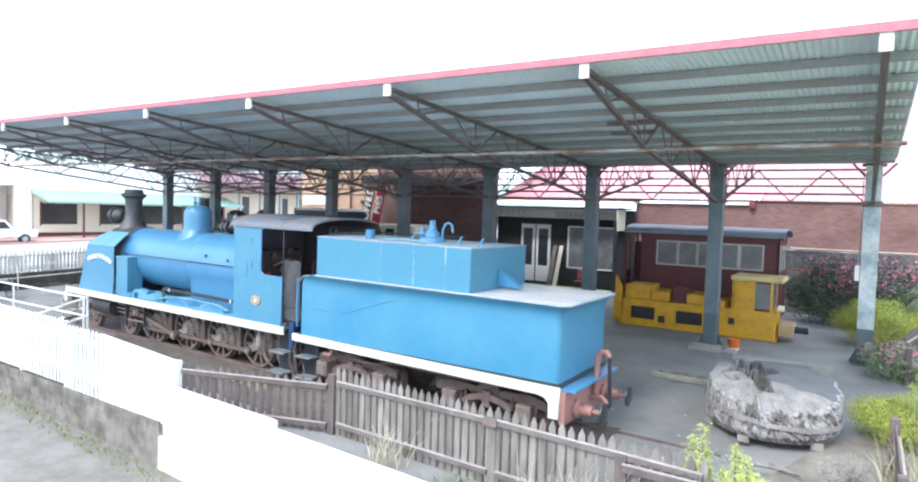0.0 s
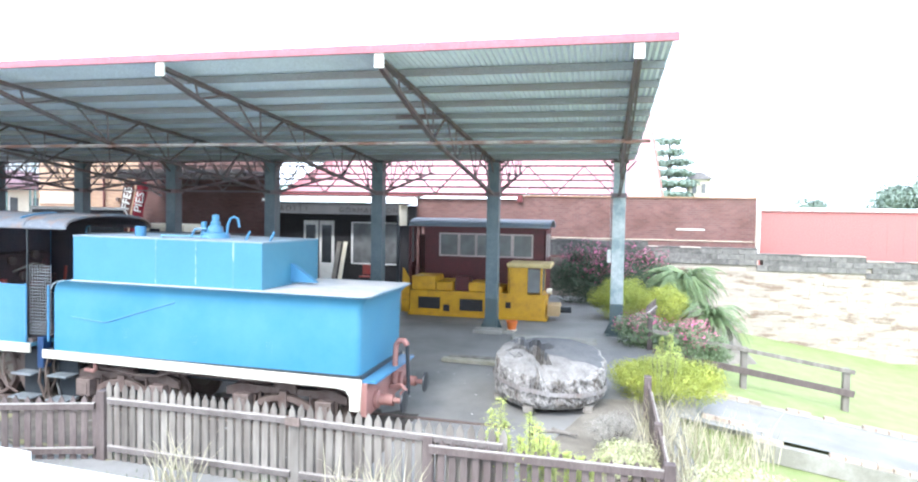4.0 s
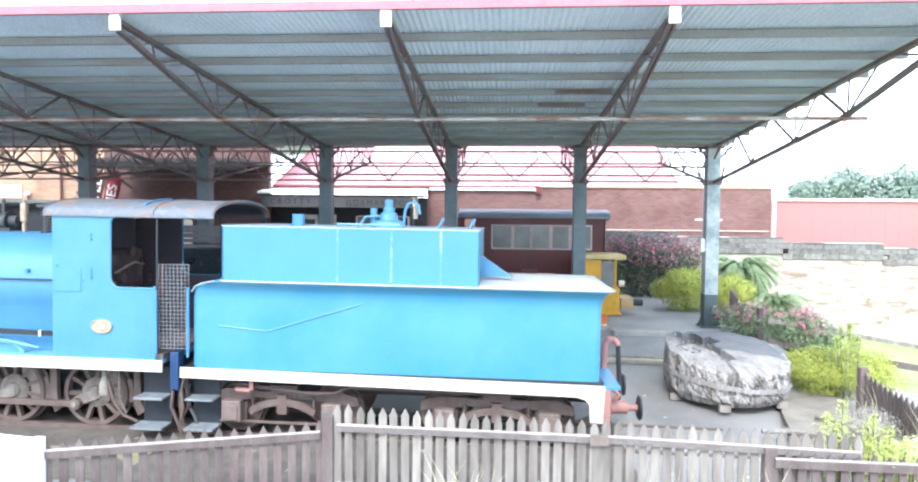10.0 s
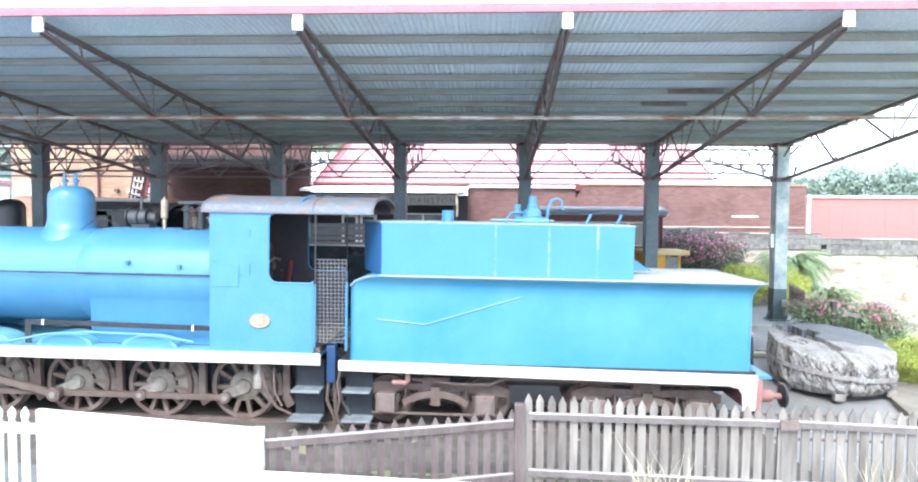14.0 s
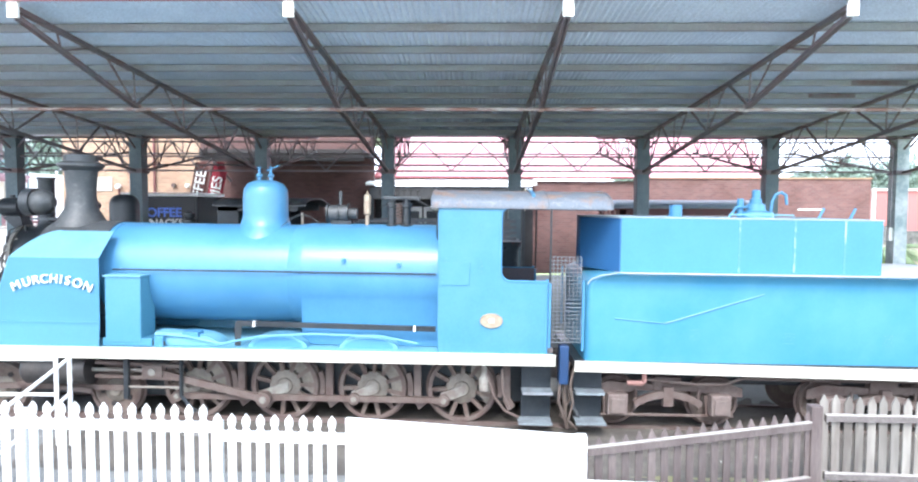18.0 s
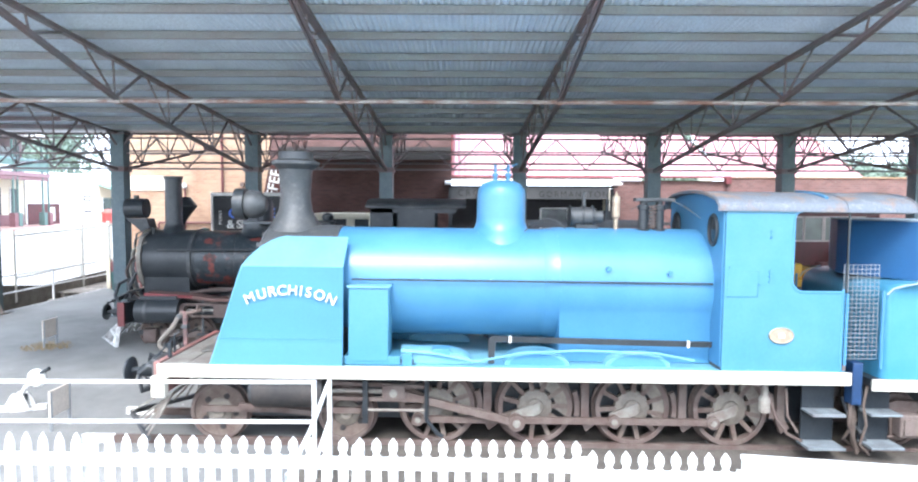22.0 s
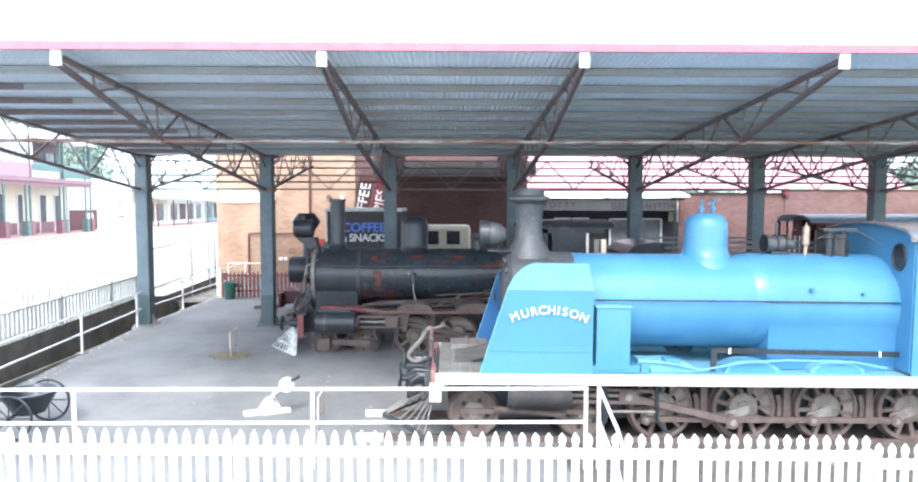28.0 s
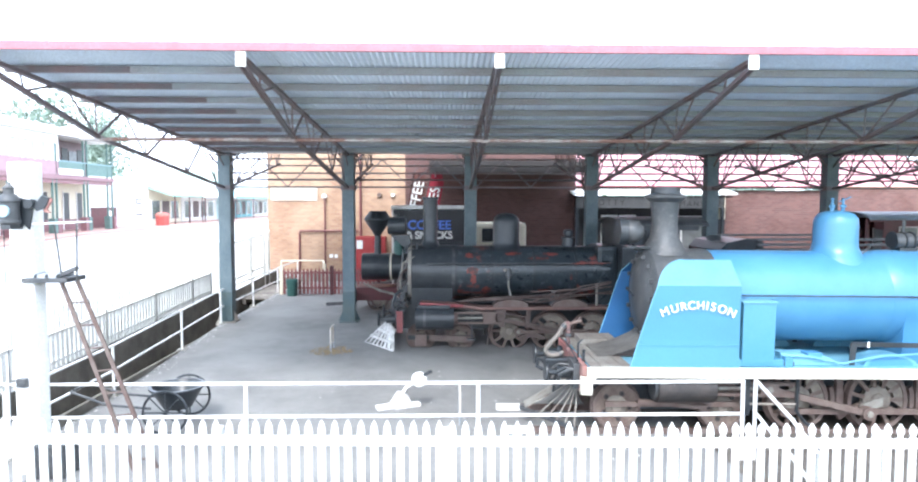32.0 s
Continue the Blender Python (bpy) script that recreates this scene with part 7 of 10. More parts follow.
FY = 6.57
white_fence = thing("picket_fence", (-20, FY, -0.5), "white painted timber picket fence on a low stone wall", "fence")
k, x = 0, -33.0
while x < -12.25:
    zt = fence_top(x)
    part("pale", picket(x, FY, zt - 1.34, zt, 0.082, "spear" if x > -17.5 else "bud"), PICKET_WHITE, white_fence)
    x += 0.1465
for x0, x1 in ((-33.1, -13.56), (-13.56, -12.2)):
    za, zb = fence_top(x0 + 0.01) - 0.245, fence_top(x1 - 0.01) - 0.245
    for dz in (0, -0.75):
        part("rail", beam((x0, FY + 0.035, za + dz), (x1, FY + 0.035, zb + dz), 0.045, 0.10), PICKET_WHITE, white_fence)
for x in (-31, -28.4, -25.8, -23.2, -20.6, -18.0, -15.6, -13.56):
    part("post", box(x - 0.05, x + 0.05, FY + 0.06, FY + 0.16, -0.6, fence_top(x) - 0.12, 0.008), PICKET_WHITE, white_fence)
board = thing("white_gate_board", (-11, FY, -0.8), "solid white painted board panel beside the picket fence", "panel")
part("panel", prism([(-12.2, -0.78), (-9.76, -0.82), (-9.76, 0.55), (-12.2, 0.71)], "y", FY - 0.03, FY + 0.01), PICKET_WHITE, board)
part("top_rail", beam((-12.2, FY, 0.70), (-9.76, FY, 0.54), 0.07, 0.04), PICKET_WHITE, board)
for x in (-12.15, -9.8):
    part("post", box(x - 0.05, x + 0.05, FY + 0.01, FY + 0.11, -0.8, 0.55), PICKET_WHITE, board)
# Parapet drawn plain white, in the same colour as the pickets.
low = thing("white_parapet", (-7, FY, -1.5), "low plain white parapet stepping down along the path", "parapet")
part("upper_panel", prism([(-10.08, -2.2), (-7.15, -2.2), (-7.15, 0.05), (-9.755, 0.125), (-9.755, -0.85), (-10.08, -0.82)], "y", FY - 0.12, FY - 0.035), PICKET_WHITE, low)
part("lower_panel", prism([(-7.15, -2.2), (-3.6, -2.2), (-3.6, -0.22), (-7.15, -0.08)], "y", FY - 0.12, FY - 0.03), PICKET_WHITE, low)

RAIL_EDGE = mat("pale_rail_edge", (0.38, 0.355, 0.33), 0.85, 0, (0.24, 0.21, 0.19), 3, 0.8, 40, 0.2)
brown = thing("picket_fence", (-3, 7.45, -0.5), "weathered grey and brown timber picket fence", "fence")


def run(parent, a, b, zt0, zt1, zb, pitch, w, material, rail_mat, rails, front=-1):
    """Pales and rails from a to b."""
    a, b = Vector(a), Vector(b)
    n = int((b - a).length / pitch)
    d = (b - a).normalized()
    yaw = math.atan2(d.y, d.x)
    rnd = random.Random(n)
    for k in range(n + 1):
        f = k / n
        p = a + (b - a) * f
        zt = zt0 + (zt1 - zt0) * f + rnd.uniform(-0.012, 0.012)
        bm = picket(0, 0, zb, zt, w, "plain")
        bmesh.ops.transform(bm, matrix=Matrix.Translation((p.x, p.y, 0)) @ Matrix.Rotation(yaw + rnd.uniform(-0.02, 0.02), 4, "Z") @ Matrix.Rotation(rnd.uniform(-0.012, 0.012), 4, "Y"), verts=bm.verts)
        part("pale", bm, material, parent)
    s = Vector((d.y, -d.x)) * 0.035
    for f0, f1, h in rails:
        part("rail", beam((a.x + s.x, a.y + s.y, f0), (b.x + s.x, b.y + s.y, f1), 0.045, h), rail_mat, parent)
        # Thin paler strip along the rail's upper edge.
        part("rail_edge", beam((a.x + s.x * 1.05, a.y + s.y * 1.05, f0 + h / 2 + 0.005), (b.x + s.x * 1.05, b.y + s.y * 1.05, f1 + h / 2 + 0.005), 0.05, 0.012), RAIL_EDGE, parent)


run(brown, (-6.85, 7.54), (-3.95, 7.42), 0.72, 0.67, -0.42, 0.128, 0.09, OLD_WOOD, OLD_RAIL, [(0.46, 0.47, 0.07), (-0.22, -0.24, 0.07)])
run(brown, (-3.82, 7.42), (-1.15, 7.44), 0.68, 0.60, -0.45, 0.13, 0.092, OLD_WOOD, OLD_RAIL, [(0.47, 0.38, 0.07), (-0.24, -0.3, 0.07)])
run(brown, (-2.05, 7.36), (0.72, 7.30), 0.42, 0.40, -0.5, 0.14, 0.085, BROWN_WOOD, BROWN_WOOD, [(0.30, 0.30, 0.09), (-0.3, -0.3, 0.09)])
for x, y, z, m_ in ((-6.96, 7.54, 0.60, BROWN_WOOD), (-3.90, 7.46, 0.50, OLD_WOOD), (-2.08, 7.40, 0.45, BROWN_WOOD), (0.78, 7.30, 0.42, BROWN_WOOD)):
    part("post", box(x - 0.065, x + 0.065, y - 0.065, y + 0.065, -0.6, z, 0.01), m_, brown)
part("rail_patch", box(-4.0, -3.8, 7.33, 7.36, 0.42, 0.53), AXLE_PINK, brown)
wgate = thing("timber_gate", (-8.3, 7.1, -0.5), "brown stained timber picket gate panel, closed", "gate")
run(wgate, (-9.75, 6.70), (-7.05, 7.50), 0.50, 0.54, -0.4, 0.155, 0.085, BROWN_WOOD, BROWN_WOOD, [(0.36, 0.38, 0.08), (-0.28, -0.26, 0.08)])
side = thing("picket_fence", (0.8, 9, -0.5), "brown stained picket fence along the garden bed", "fence")
run(side, (0.82, 7.45), (0.78, 10.85), 0.17, 0.46, -0.5, 0.125, 0.10, BROWN_WOOD, BROWN_WOOD, [(-0.02, 0.26, 0.08), (-0.35, -0.2, 0.08)])
run(side, (1.15, 17.6), (1.5, 19.2), 0.85, 0.88, -0.1, 0.16, 0.085, BROWN_WOOD, BROWN_WOOD, [(0.62, 0.62, 0.08)])
for x, y, z in ((0.80, 9.1, 0.32), (0.77, 10.95, 0.54), (1.15, 16.1, 0.75)):
    part("post", box(x - 0.06, x + 0.06, y - 0.06, y + 0.06, -0.5, z, 0.01), BROWN_WOOD, side)

# ---- white pipe railings ----
RAILW = mat("white_pipe_rail_paint", (0.78, 0.78, 0.76), 0.45, 0, (0.6, 0.58, 0.55), 3, 0.4, 40, 0.04)
pr = thing("pipe_railing", (-21, 8.4, -0.3), "white painted steel pipe railing along the yard edge", "railing")
for z in (0.85, 0.38):
    part("rail", bar((-26.75, 8.4, z), (-16.38, 8.4, z), 0.024), RAILW, pr)
for x in (-26.7, -23.42, -20.16, -16.38):
    part("post", bar((x, 8.4, -0.4), (x, 8.4, 0.87), 0.028), RAILW, pr)
part("post", bar((-16.2, 8.4, -0.4), (-16.2, 8.4, 0.87), 0.028), RAILW, pr)
part("stair_rail", tube([(-16.2, 8.4, 0.87), (-16.2, 7.4, 0.62), (-16.25, 6.75, 0.45)], 0.024), RAILW, pr)
part("stair_rail", tube([(-16.2, 8.4, 0.40), (-16.2, 7.4, 0.15), (-16.25, 6.75, -0.02)], 0.024), RAILW, pr)
part("post", bar((-16.25, 6.75, -0.45), (-16.25, 6.75, 0.47), 0.028), RAILW, pr)
sr = thing("pipe_railing", (-26.72, 16, 0), "white painted steel pipe railing beside the trench", "railing")
ypos = [8.4, 11.3, 14.4, 17.0, 20.0, 23.0, 26.2]
for z in (0.92, 0.46):
    part("rail", tube([(-26.74, y, ground_z(-26.7, y) + z) for y in ypos], 0.022), RAILW, sr)
for y in ypos:
    g = ground_z(-26.7, y)
    part("post", bar((-26.74, y, g), (-26.74, y, g + 0.94), 0.028), RAILW, sr)
    part("post_foot", box(-26.84, -26.64, y - 0.1, y + 0.1, g - 0.02, g + 0.02), CONCRETE, sr)

# ---- signal post ----
sg = thing("signal_post", (-26.05, 8.05, -0.4), "white railway signal post with lantern, platform and iron ladder", "signal")
part("mast", box(-26.26, -25.97, 7.9, 8.17, -0.5, 3.9, 0.02), PICKET_WHITE, sg)
ln = part("lantern", lathe([(0.10, 3.10), (0.125, 3.12), (0.125, 3.15), (0.115, 3.16), (0.115, 3.38), (0.13, 3.39), (0.13, 3.41), (0.08, 3.48), (0.06, 3.49), (0.06, 3.55), (0.075, 3.56), (0.03, 3.60), (0.025, 3.63), (0.001, 3.64)], (-26.15, 7.76, 0), "z", 20), SOOT, sg, "dark signal lantern", smooth=True)
part("lantern_bracket", box(-26.2, -26.08, 7.66, 7.92, 3.04, 3.10), SOOT, ln)
part("lens", bar((-26.15, 7.66, 3.27), (-26.15, 7.63, 3.27), 0.075, n=14), mat("pale_blue_glass", (0.30, 0.42, 0.48), 0.15), ln)
part("spectacle", prism([(-26.095, 3.44), (-25.995, 3.42), (-25.915, 3.34), (-25.935, 3.2), (-25.975, 3.03), (-26.035, 3.1), (-26.075, 3.05), (-26.095, 3.2)], "y", 7.85, 7.88), BLACK, sg, "black cast spectacle plate")
part("arm_pivot", bar((-25.935, 7.9, 3.36), (-25.935, 7.78, 3.36), 0.06, n=14), BLACK, sg)
part("balance_lever", prism([(-25.895, 3.34), (-25.775, 3.47), (-25.695, 3.44), (-25.715, 3.36), (-25.755, 3.30), (-25.855, 3.27)], "y", 7.82, 7.86), BLACK, sg)
part("signal_arm", prism([(-25.775, 3.34), (-25.675, 3.44), (-25.665, 3.40), (-25.735, 3.29), (-25.695, 3.24), (-25.775, 3.26)], "y", 7.84, 7.87), BUFFER_RED, sg)
pl = part("platform", box(-26.1, -25.52, 7.85, 8.3, 2.34, 2.40, 0.008), SOOT, sg, "steel ladder platform")
for x in (-26.04, -25.9, -25.76):
    part("grating_block", box(x, x + 0.1, 7.86, 8.28, 2.40, 2.45, 0.006), GALV, pl)
part("platform_lip", beam((-25.7, 8.0, 2.42), (-25.46, 8.0, 2.52), 0.06, 0.05), SOOT, pl)
part("platform_hoop", tube([(-26.0, 7.9, 3.10), (-25.42, 7.9, 3.12), (-25.42, 8.3, 3.12), (-26.0, 8.3, 3.10)], 0.012), RAILW, sg)
part("hoop_stay", bar((-25.66, 8.0, 2.34), (-25.74, 8.0, 3.10), 0.012, n=5), SOOT, sg)
part("hoop_stay", bar((-25.50, 8.05, 2.34), (-25.48, 8.05, 3.12), 0.012, n=5), SOOT, sg)
la = [((-25.68, 8.0, 2.36), (-24.74, 8.0, -0.38)), ((-25.53, 8.1, 2.36), (-24.48, 8.1, -0.38))]
for a, b in la:
    part("ladder_stile", beam(a, b, 0.03, 0.05), RUST, sg)
for k in range(1, 9):
    f = k / 9
    a, b = Vector(la[0][0]).lerp(Vector(la[0][1]), f), Vector(la[1][0]).lerp(Vector(la[1][1]), f)
    part("ladder_rung", bar(a, b, 0.012, n=6), RUST, sg)
part("signal_wire", bar((-26.3, 7.86, 3.05), (-26.3, 7.86, 0.3), 0.006, n=4), BLACK, sg)
part("signal_box", box(-26.2, -26.08, 7.82, 7.9, 0.97, 1.09, 0.01), SOOT, sg)
part("base_crank", box(-25.95, -25.55, 7.7, 8.1, -0.2, 0.25, 0.03), SOOT, sg)

# ---- retaining wall and path on the near side ----
def path_z(x):
    return -1.40 - 0.047 * (x + 10)


lw = thing("stone_wall", (-18, FY, -1.2), "low weathered block wall under the white fence", "wall", kind="structure")
part("core", prism([(-34, path_z(-34) - 0.2), (-10.08, path_z(-10) - 0.2), (-10.08, -0.62), (-12.2, -0.58), (-34, -0.45)], "y", FY - 0.04, FY + 0.22), CONCRETE_DARK, lw)
WALL_BLOCK = mat("weathered_grey_block", (0.21, 0.195, 0.17), 0.9, 0, (0.085, 0.075, 0.06), 2.4, 0.9, 50, 0.5, island=0.12)
rnd = random.Random(8)
for r in range(4):
    x = -34 + (0.22 if r % 2 else 0)
    while x < -10.2:
        w = rnd.uniform(0.40, 0.48)
        zt = -0.46 - 0.13 * max(0, (x + 20) / 10) - r * 0.205
        if zt - 0.2 > path_z(x) - 0.22:
            part("block", box(x, min(x + w - 0.006, -10.09), FY - 0.062 - rnd.uniform(0, 0.012), FY - 0.03, zt - 0.2, zt), WALL_BLOCK, lw)
        x += w
gm = bmesh.new()
nx, ny = 90, 26
grid = [[gm.verts.new((-46 + 66 * i / nx, -20 + (FY + 20.0) * j / ny, path_z(-46 + 66 * i / nx) + 0.02 * noise.noise((i * 0.7, j * 0.7, 0)))) for j in range(ny + 1)] for i in range(nx + 1)]
for i in range(nx):
    for j in range(ny):
        gm.faces.new((grid[i][j], grid[i + 1][j], grid[i + 1][j + 1], grid[i][j + 1]))
single("path", gm, BALLAST, "grey gravel path in front of the fence", "path", "structure", smooth=True)
# verge between white fence and yard, and under the brown fence
gm = bmesh.new()
for x0, x1, y0, y1, z0, z1 in ((-34, -9.7, FY + 0.2, 8.7, -0.46, -0.33), (-9.7, 1.5, 6.45, 7.75, -0.62, -0.36)):
    n = 60
    v = [[gm.verts.new((x0 + (x1 - x0) * i / n, y0 + (y1 - y0) * j / 4, z0 + (z1 - z0) * j / 4 + 0.03 * noise.noise((i * 0.9, j * 0.9, 3)))) for j in range(5)] for i in range(n + 1)]
    for i in range(n):
        for j in range(4):
            gm.faces.new((v[i][j], v[i + 1][j], v[i + 1][j + 1], v[i][j + 1]))
single("verge", gm, mat("mossy_verge", (0.19, 0.175, 0.14), 0.95, 0, (0.20, 0.19, 0.09), 2.5, 0.9, 60, 0.5), "mossy gravel verge along the fence foot", "verge", "structure", smooth=True)
single("bank", prism([(6.45, -0.63), (6.45, -2.6), (6.36, -2.6), (6.36, -0.63)], "x", -3.6, 1.6), CONCRETE_DARK, "dark concrete bank below the verge", "bank", "structure")

gm = bmesh.new()
nx, ny = 80, 12
v = [[gm.verts.new((-16.6 + 13.4 * i / nx, 7.65 + 3.7 * j / ny + (0.12 * noise.noise((i * 0.3, j, 2)) if j in (0, ny) else 0), ground_z(-16.6 + 13.4 * i / nx, 9.0) + 0.012 + 0.022 * noise.noise((i * 0.8, j * 0.9, 6)))) for j in range(ny + 1)] for i in range(nx + 1)]
for i in range(nx):
    for j in range(ny):
        gm.faces.new((v[i][j], v[i + 1][j], v[i + 1][j + 1], v[i][j + 1]))
single("track_bed", gm, mat("oily_brown_track_gravel", (0.125, 0.108, 0.092), 0.95, 0, (0.075, 0.064, 0.055), 2.2, 0.9, 50, 0.6), "oily brown gravel under the engine and tender", "track bed", "structure", smooth=True)

# ---- trench and street on the far left ----
def street_z(y):
    return 0.0 if y < 9 else min(1.0, (y - 9) * 0.028)


single("trench_floor", box(-27.9, -26.7, 5, 40, -1.25, -1.15), SOIL, "damp earth floor of the drain", "drain", "structure")
single("yard_edge", box(-26.80, -26.74, 7, 27, -1.2, -0.03), CONCRETE_DARK, "dark concrete edge of the yard", "wall", "structure")
gm = bmesh.new()
yl = [-60, 0, 9, 15, 19.2, 21, 30, 45, 60, 90, 140, 260]
for x0, x1, lift in ((-46.0, -27.75, 0),):
    v = [(gm.verts.new((x0, y, street_z(y) + lift)), gm.verts.new((x1, y, street_z(y) + lift))) for y in yl]
    for a, b in zip(v, v[1:]):
        gm.faces.new((a[0], a[1], b[1], b[0]))
single("road", gm, STREET, "pale sunlit street", "road", "structure")
gm = bmesh.new()
v = [(gm.verts.new((-46.0, y, street_z(y))), gm.verts.new((-46.0, y, street_z(y) + 0.14)), gm.verts.new((-60, y, street_z(y) + 0.18))) for y in yl]
for a, b in zip(v, v[1:]):
    gm.faces.new((a[0], a[1], b[1], b[0])), gm.faces.new((a[1], a[2], b[2], b[1]))
single("footpath", gm, PAVING, "pinkish brick footpath behind a kerb", "footpath", "structure")
gm = bmesh.new()
v = [(gm.verts.new((-27.75, y, -1.25)), gm.verts.new((-27.75, y, street_z(y) + (0.30 if y < 20 else 0.02)))) for y in yl]
for a, b in zip(v, v[1:]):
    gm.faces.new((a[0], a[1], b[1], b[0]))
single("street_wall", gm, CONCRETE_DARK, "dark concrete retaining wall of the street", "wall", "structure")
FENCE_CREAM = mat("cream_fence_paint", (0.82, 0.81, 0.76), 0.6, 0, (0.70, 0.68, 0.62), 3, 0.6, 40, 0.06, island=0.06)
POST_GREY = mat("weathered_fence_post", (0.62, 0.60, 0.54), 0.7, 0, (0.45, 0.43, 0.38), 4, 0.8, 40, 0.15)
single("street_kerb", sheet([(-27.78, 2, street_z(2) + 0.30), (-27.78, 9, 0.30), (-27.78, 19.2, street_z(19.2) + 0.30), (-27.98, 19.2, street_z(19.2) + 0.30), (-27.98, 9, 0.30), (-27.98, 2, 0.30)], [(0, 1, 4, 5), (1, 2, 3, 4)], 0.32), CONCRETE, "concrete coping that carries the street fence", "kerb", "structure")
sf = thing("street_fence", (-27.8, 14, 0.3), "cream painted street fence of upright pales with a flat top rail", "fence")
y = 3.0
while y < 19.0:
    z = street_z(y)
    part("pale", box(-27.735, -27.71, y - 0.045, y + 0.045, z + 0.28, z + 0.93), FENCE_CREAM, sf)
    y += 0.145
for z, w in ((0.42, 0.05), (0.945, 0.075)):
    for a, b in ((3.0, 9.0), (9.0, 19.0)):
        part("rail", beam((-27.73, a, street_z(a) + z), (-27.73, b, street_z(b) + z), w, 0.045), FENCE_CREAM if z < 0.9 else POST_GREY, sf)
for y in (3.8, 6.1, 8.4, 10.7, 12.97, 15.27, 17.57, 19.02):
    part("post", box(-27.79, -27.70, y - 0.045, y + 0.045, street_z(y) + 0.26, street_z(y) + 1.03), POST_GREY, sf)
bf = thing("picket_fence", (-28.9, 14, 0.3), "white picket fence standing behind the cream street fence", "fence")
y = 6.0
while y < 20.0:
    z = street_z(y)
    bm = picket(0, 0, z, z + 1.12, 0.085, "plain")
    bmesh.ops.transform(bm, matrix=Matrix.Translation((-28.9, y, 0)) @ Matrix.Rotation(math.pi / 2, 4, "Z"), verts=bm.verts)
    part("pale", bm, PICKET_WHITE, bf)
    y += 0.17
for z in (0.3, 0.85):
    part("rail", beam((-28.95, 6.0, z), (-28.95, 20.0, street_z(20) + z), 0.04, 0.07), PICKET_WHITE, bf)
pf = thing("panel_fence", (-27.85, 23, 0.8), "tall cream panel fence between the street and the brick building", "fence")
y = 19.9
while y < 25.7:
    part("pale", box(-27.86, -27.845, y - 0.012, y + 0.012, 0.34, 2.02 + 0.03 * (y - 20)), FENCE_CREAM, pf)
    y += 0.118
for z in (0.7, 1.95):
    part("rail", beam((-27.82, 19.8, z), (-27.82, 25.7, z + 0.17), 0.05, 0.06), FENCE_CREAM, pf)
for y in (19.85, 23.27, 25.0, 25.65):
    part("post", box(-27.83, -27.74, y - 0.045, y + 0.045, 0.0, 2.12 + 0.03 * (y - 20)), POST_GREY, pf)
ramp = thing("plank_bridge", (-27.2, 23.6, 0.05), "grey weathered plank bridge across the drain", "bridge")
for k in range(19):
    part("plank", box(-27.74, -26.70, 21.8 + 0.2 * k, 21.985 + 0.2 * k, 0.0, 0.05 + 0.006 * (k % 3), 0.006), OLD_WOOD, ramp)
for x in (-27.6, -26.85):
    part("bearer", box(x - 0.06, x + 0.06, 21.82, 25.58, -0.16, 0.0), OLD_WOOD, ramp)
# brown fence, bin and rails at the yard's far corner
cf = thing("picket_fence", (-25, 22.6, 0.06), "maroon stained low picket fence at the yard corner", "fence")
x = -26.4
while x < -23.0:
    part("pale", picket(x, 22.6, 0.08, 1.02, 0.09, "plain"), mat("maroon_stained_timber", (0.20, 0.06, 0.06), 0.7, 0, (0.26, 0.11, 0.10), 3, 0.7, 50, 0.1), cf)
    x += 0.14
for z in (0.3, 0.85):
    part("rail", box(-26.45, -23.0, 22.62, 22.66, z - 0.04, z + 0.04), mat("maroon_stained_timber", (0.2, 0.06, 0.06), 0.7), cf)
for x in (-26.5, -24.7, -23.0):
    part("post", box(x - 0.06, x + 0.06, 22.56, 22.68, 0.0, 1.1), CREAM if x < -26 else MAROON, cf)
bn = thing("rubbish_bin", (-26.05, 22.3, 0.06), "small dark green rubbish bin", "bin")
part("body", lathe([(0.17, 0.06), (0.21, 0.62), (0.22, 0.64), (0.20, 0.66), (0.18, 0.62), (0.15, 0.1), (0.001, 0.1)], (-26.05, 22.3, 0), "z", 16), GREEN, bn, smooth=True)
hr = thing("pipe_railing", (-26.2, 25, 0.06), "cream handrail beside the brick wall", "railing")
for x0, y0, x1, y1 in ((-27.3, 25.8, -25.6, 25.8), (-25.6, 25.8, -25.2, 24.0)):
    for z in (0.55, 1.0):
        part("rail", bar((x0, y0, z), (x1, y1, z), 0.03), CREAM, hr)
    part("post", bar((x0, y0, 0.02), (x0, y0, 1.02), 0.035), CREAM, hr)
    part("post", bar((x1, y1, 0.02), (x1, y1, 1.02), 0.035), CREAM, hr)


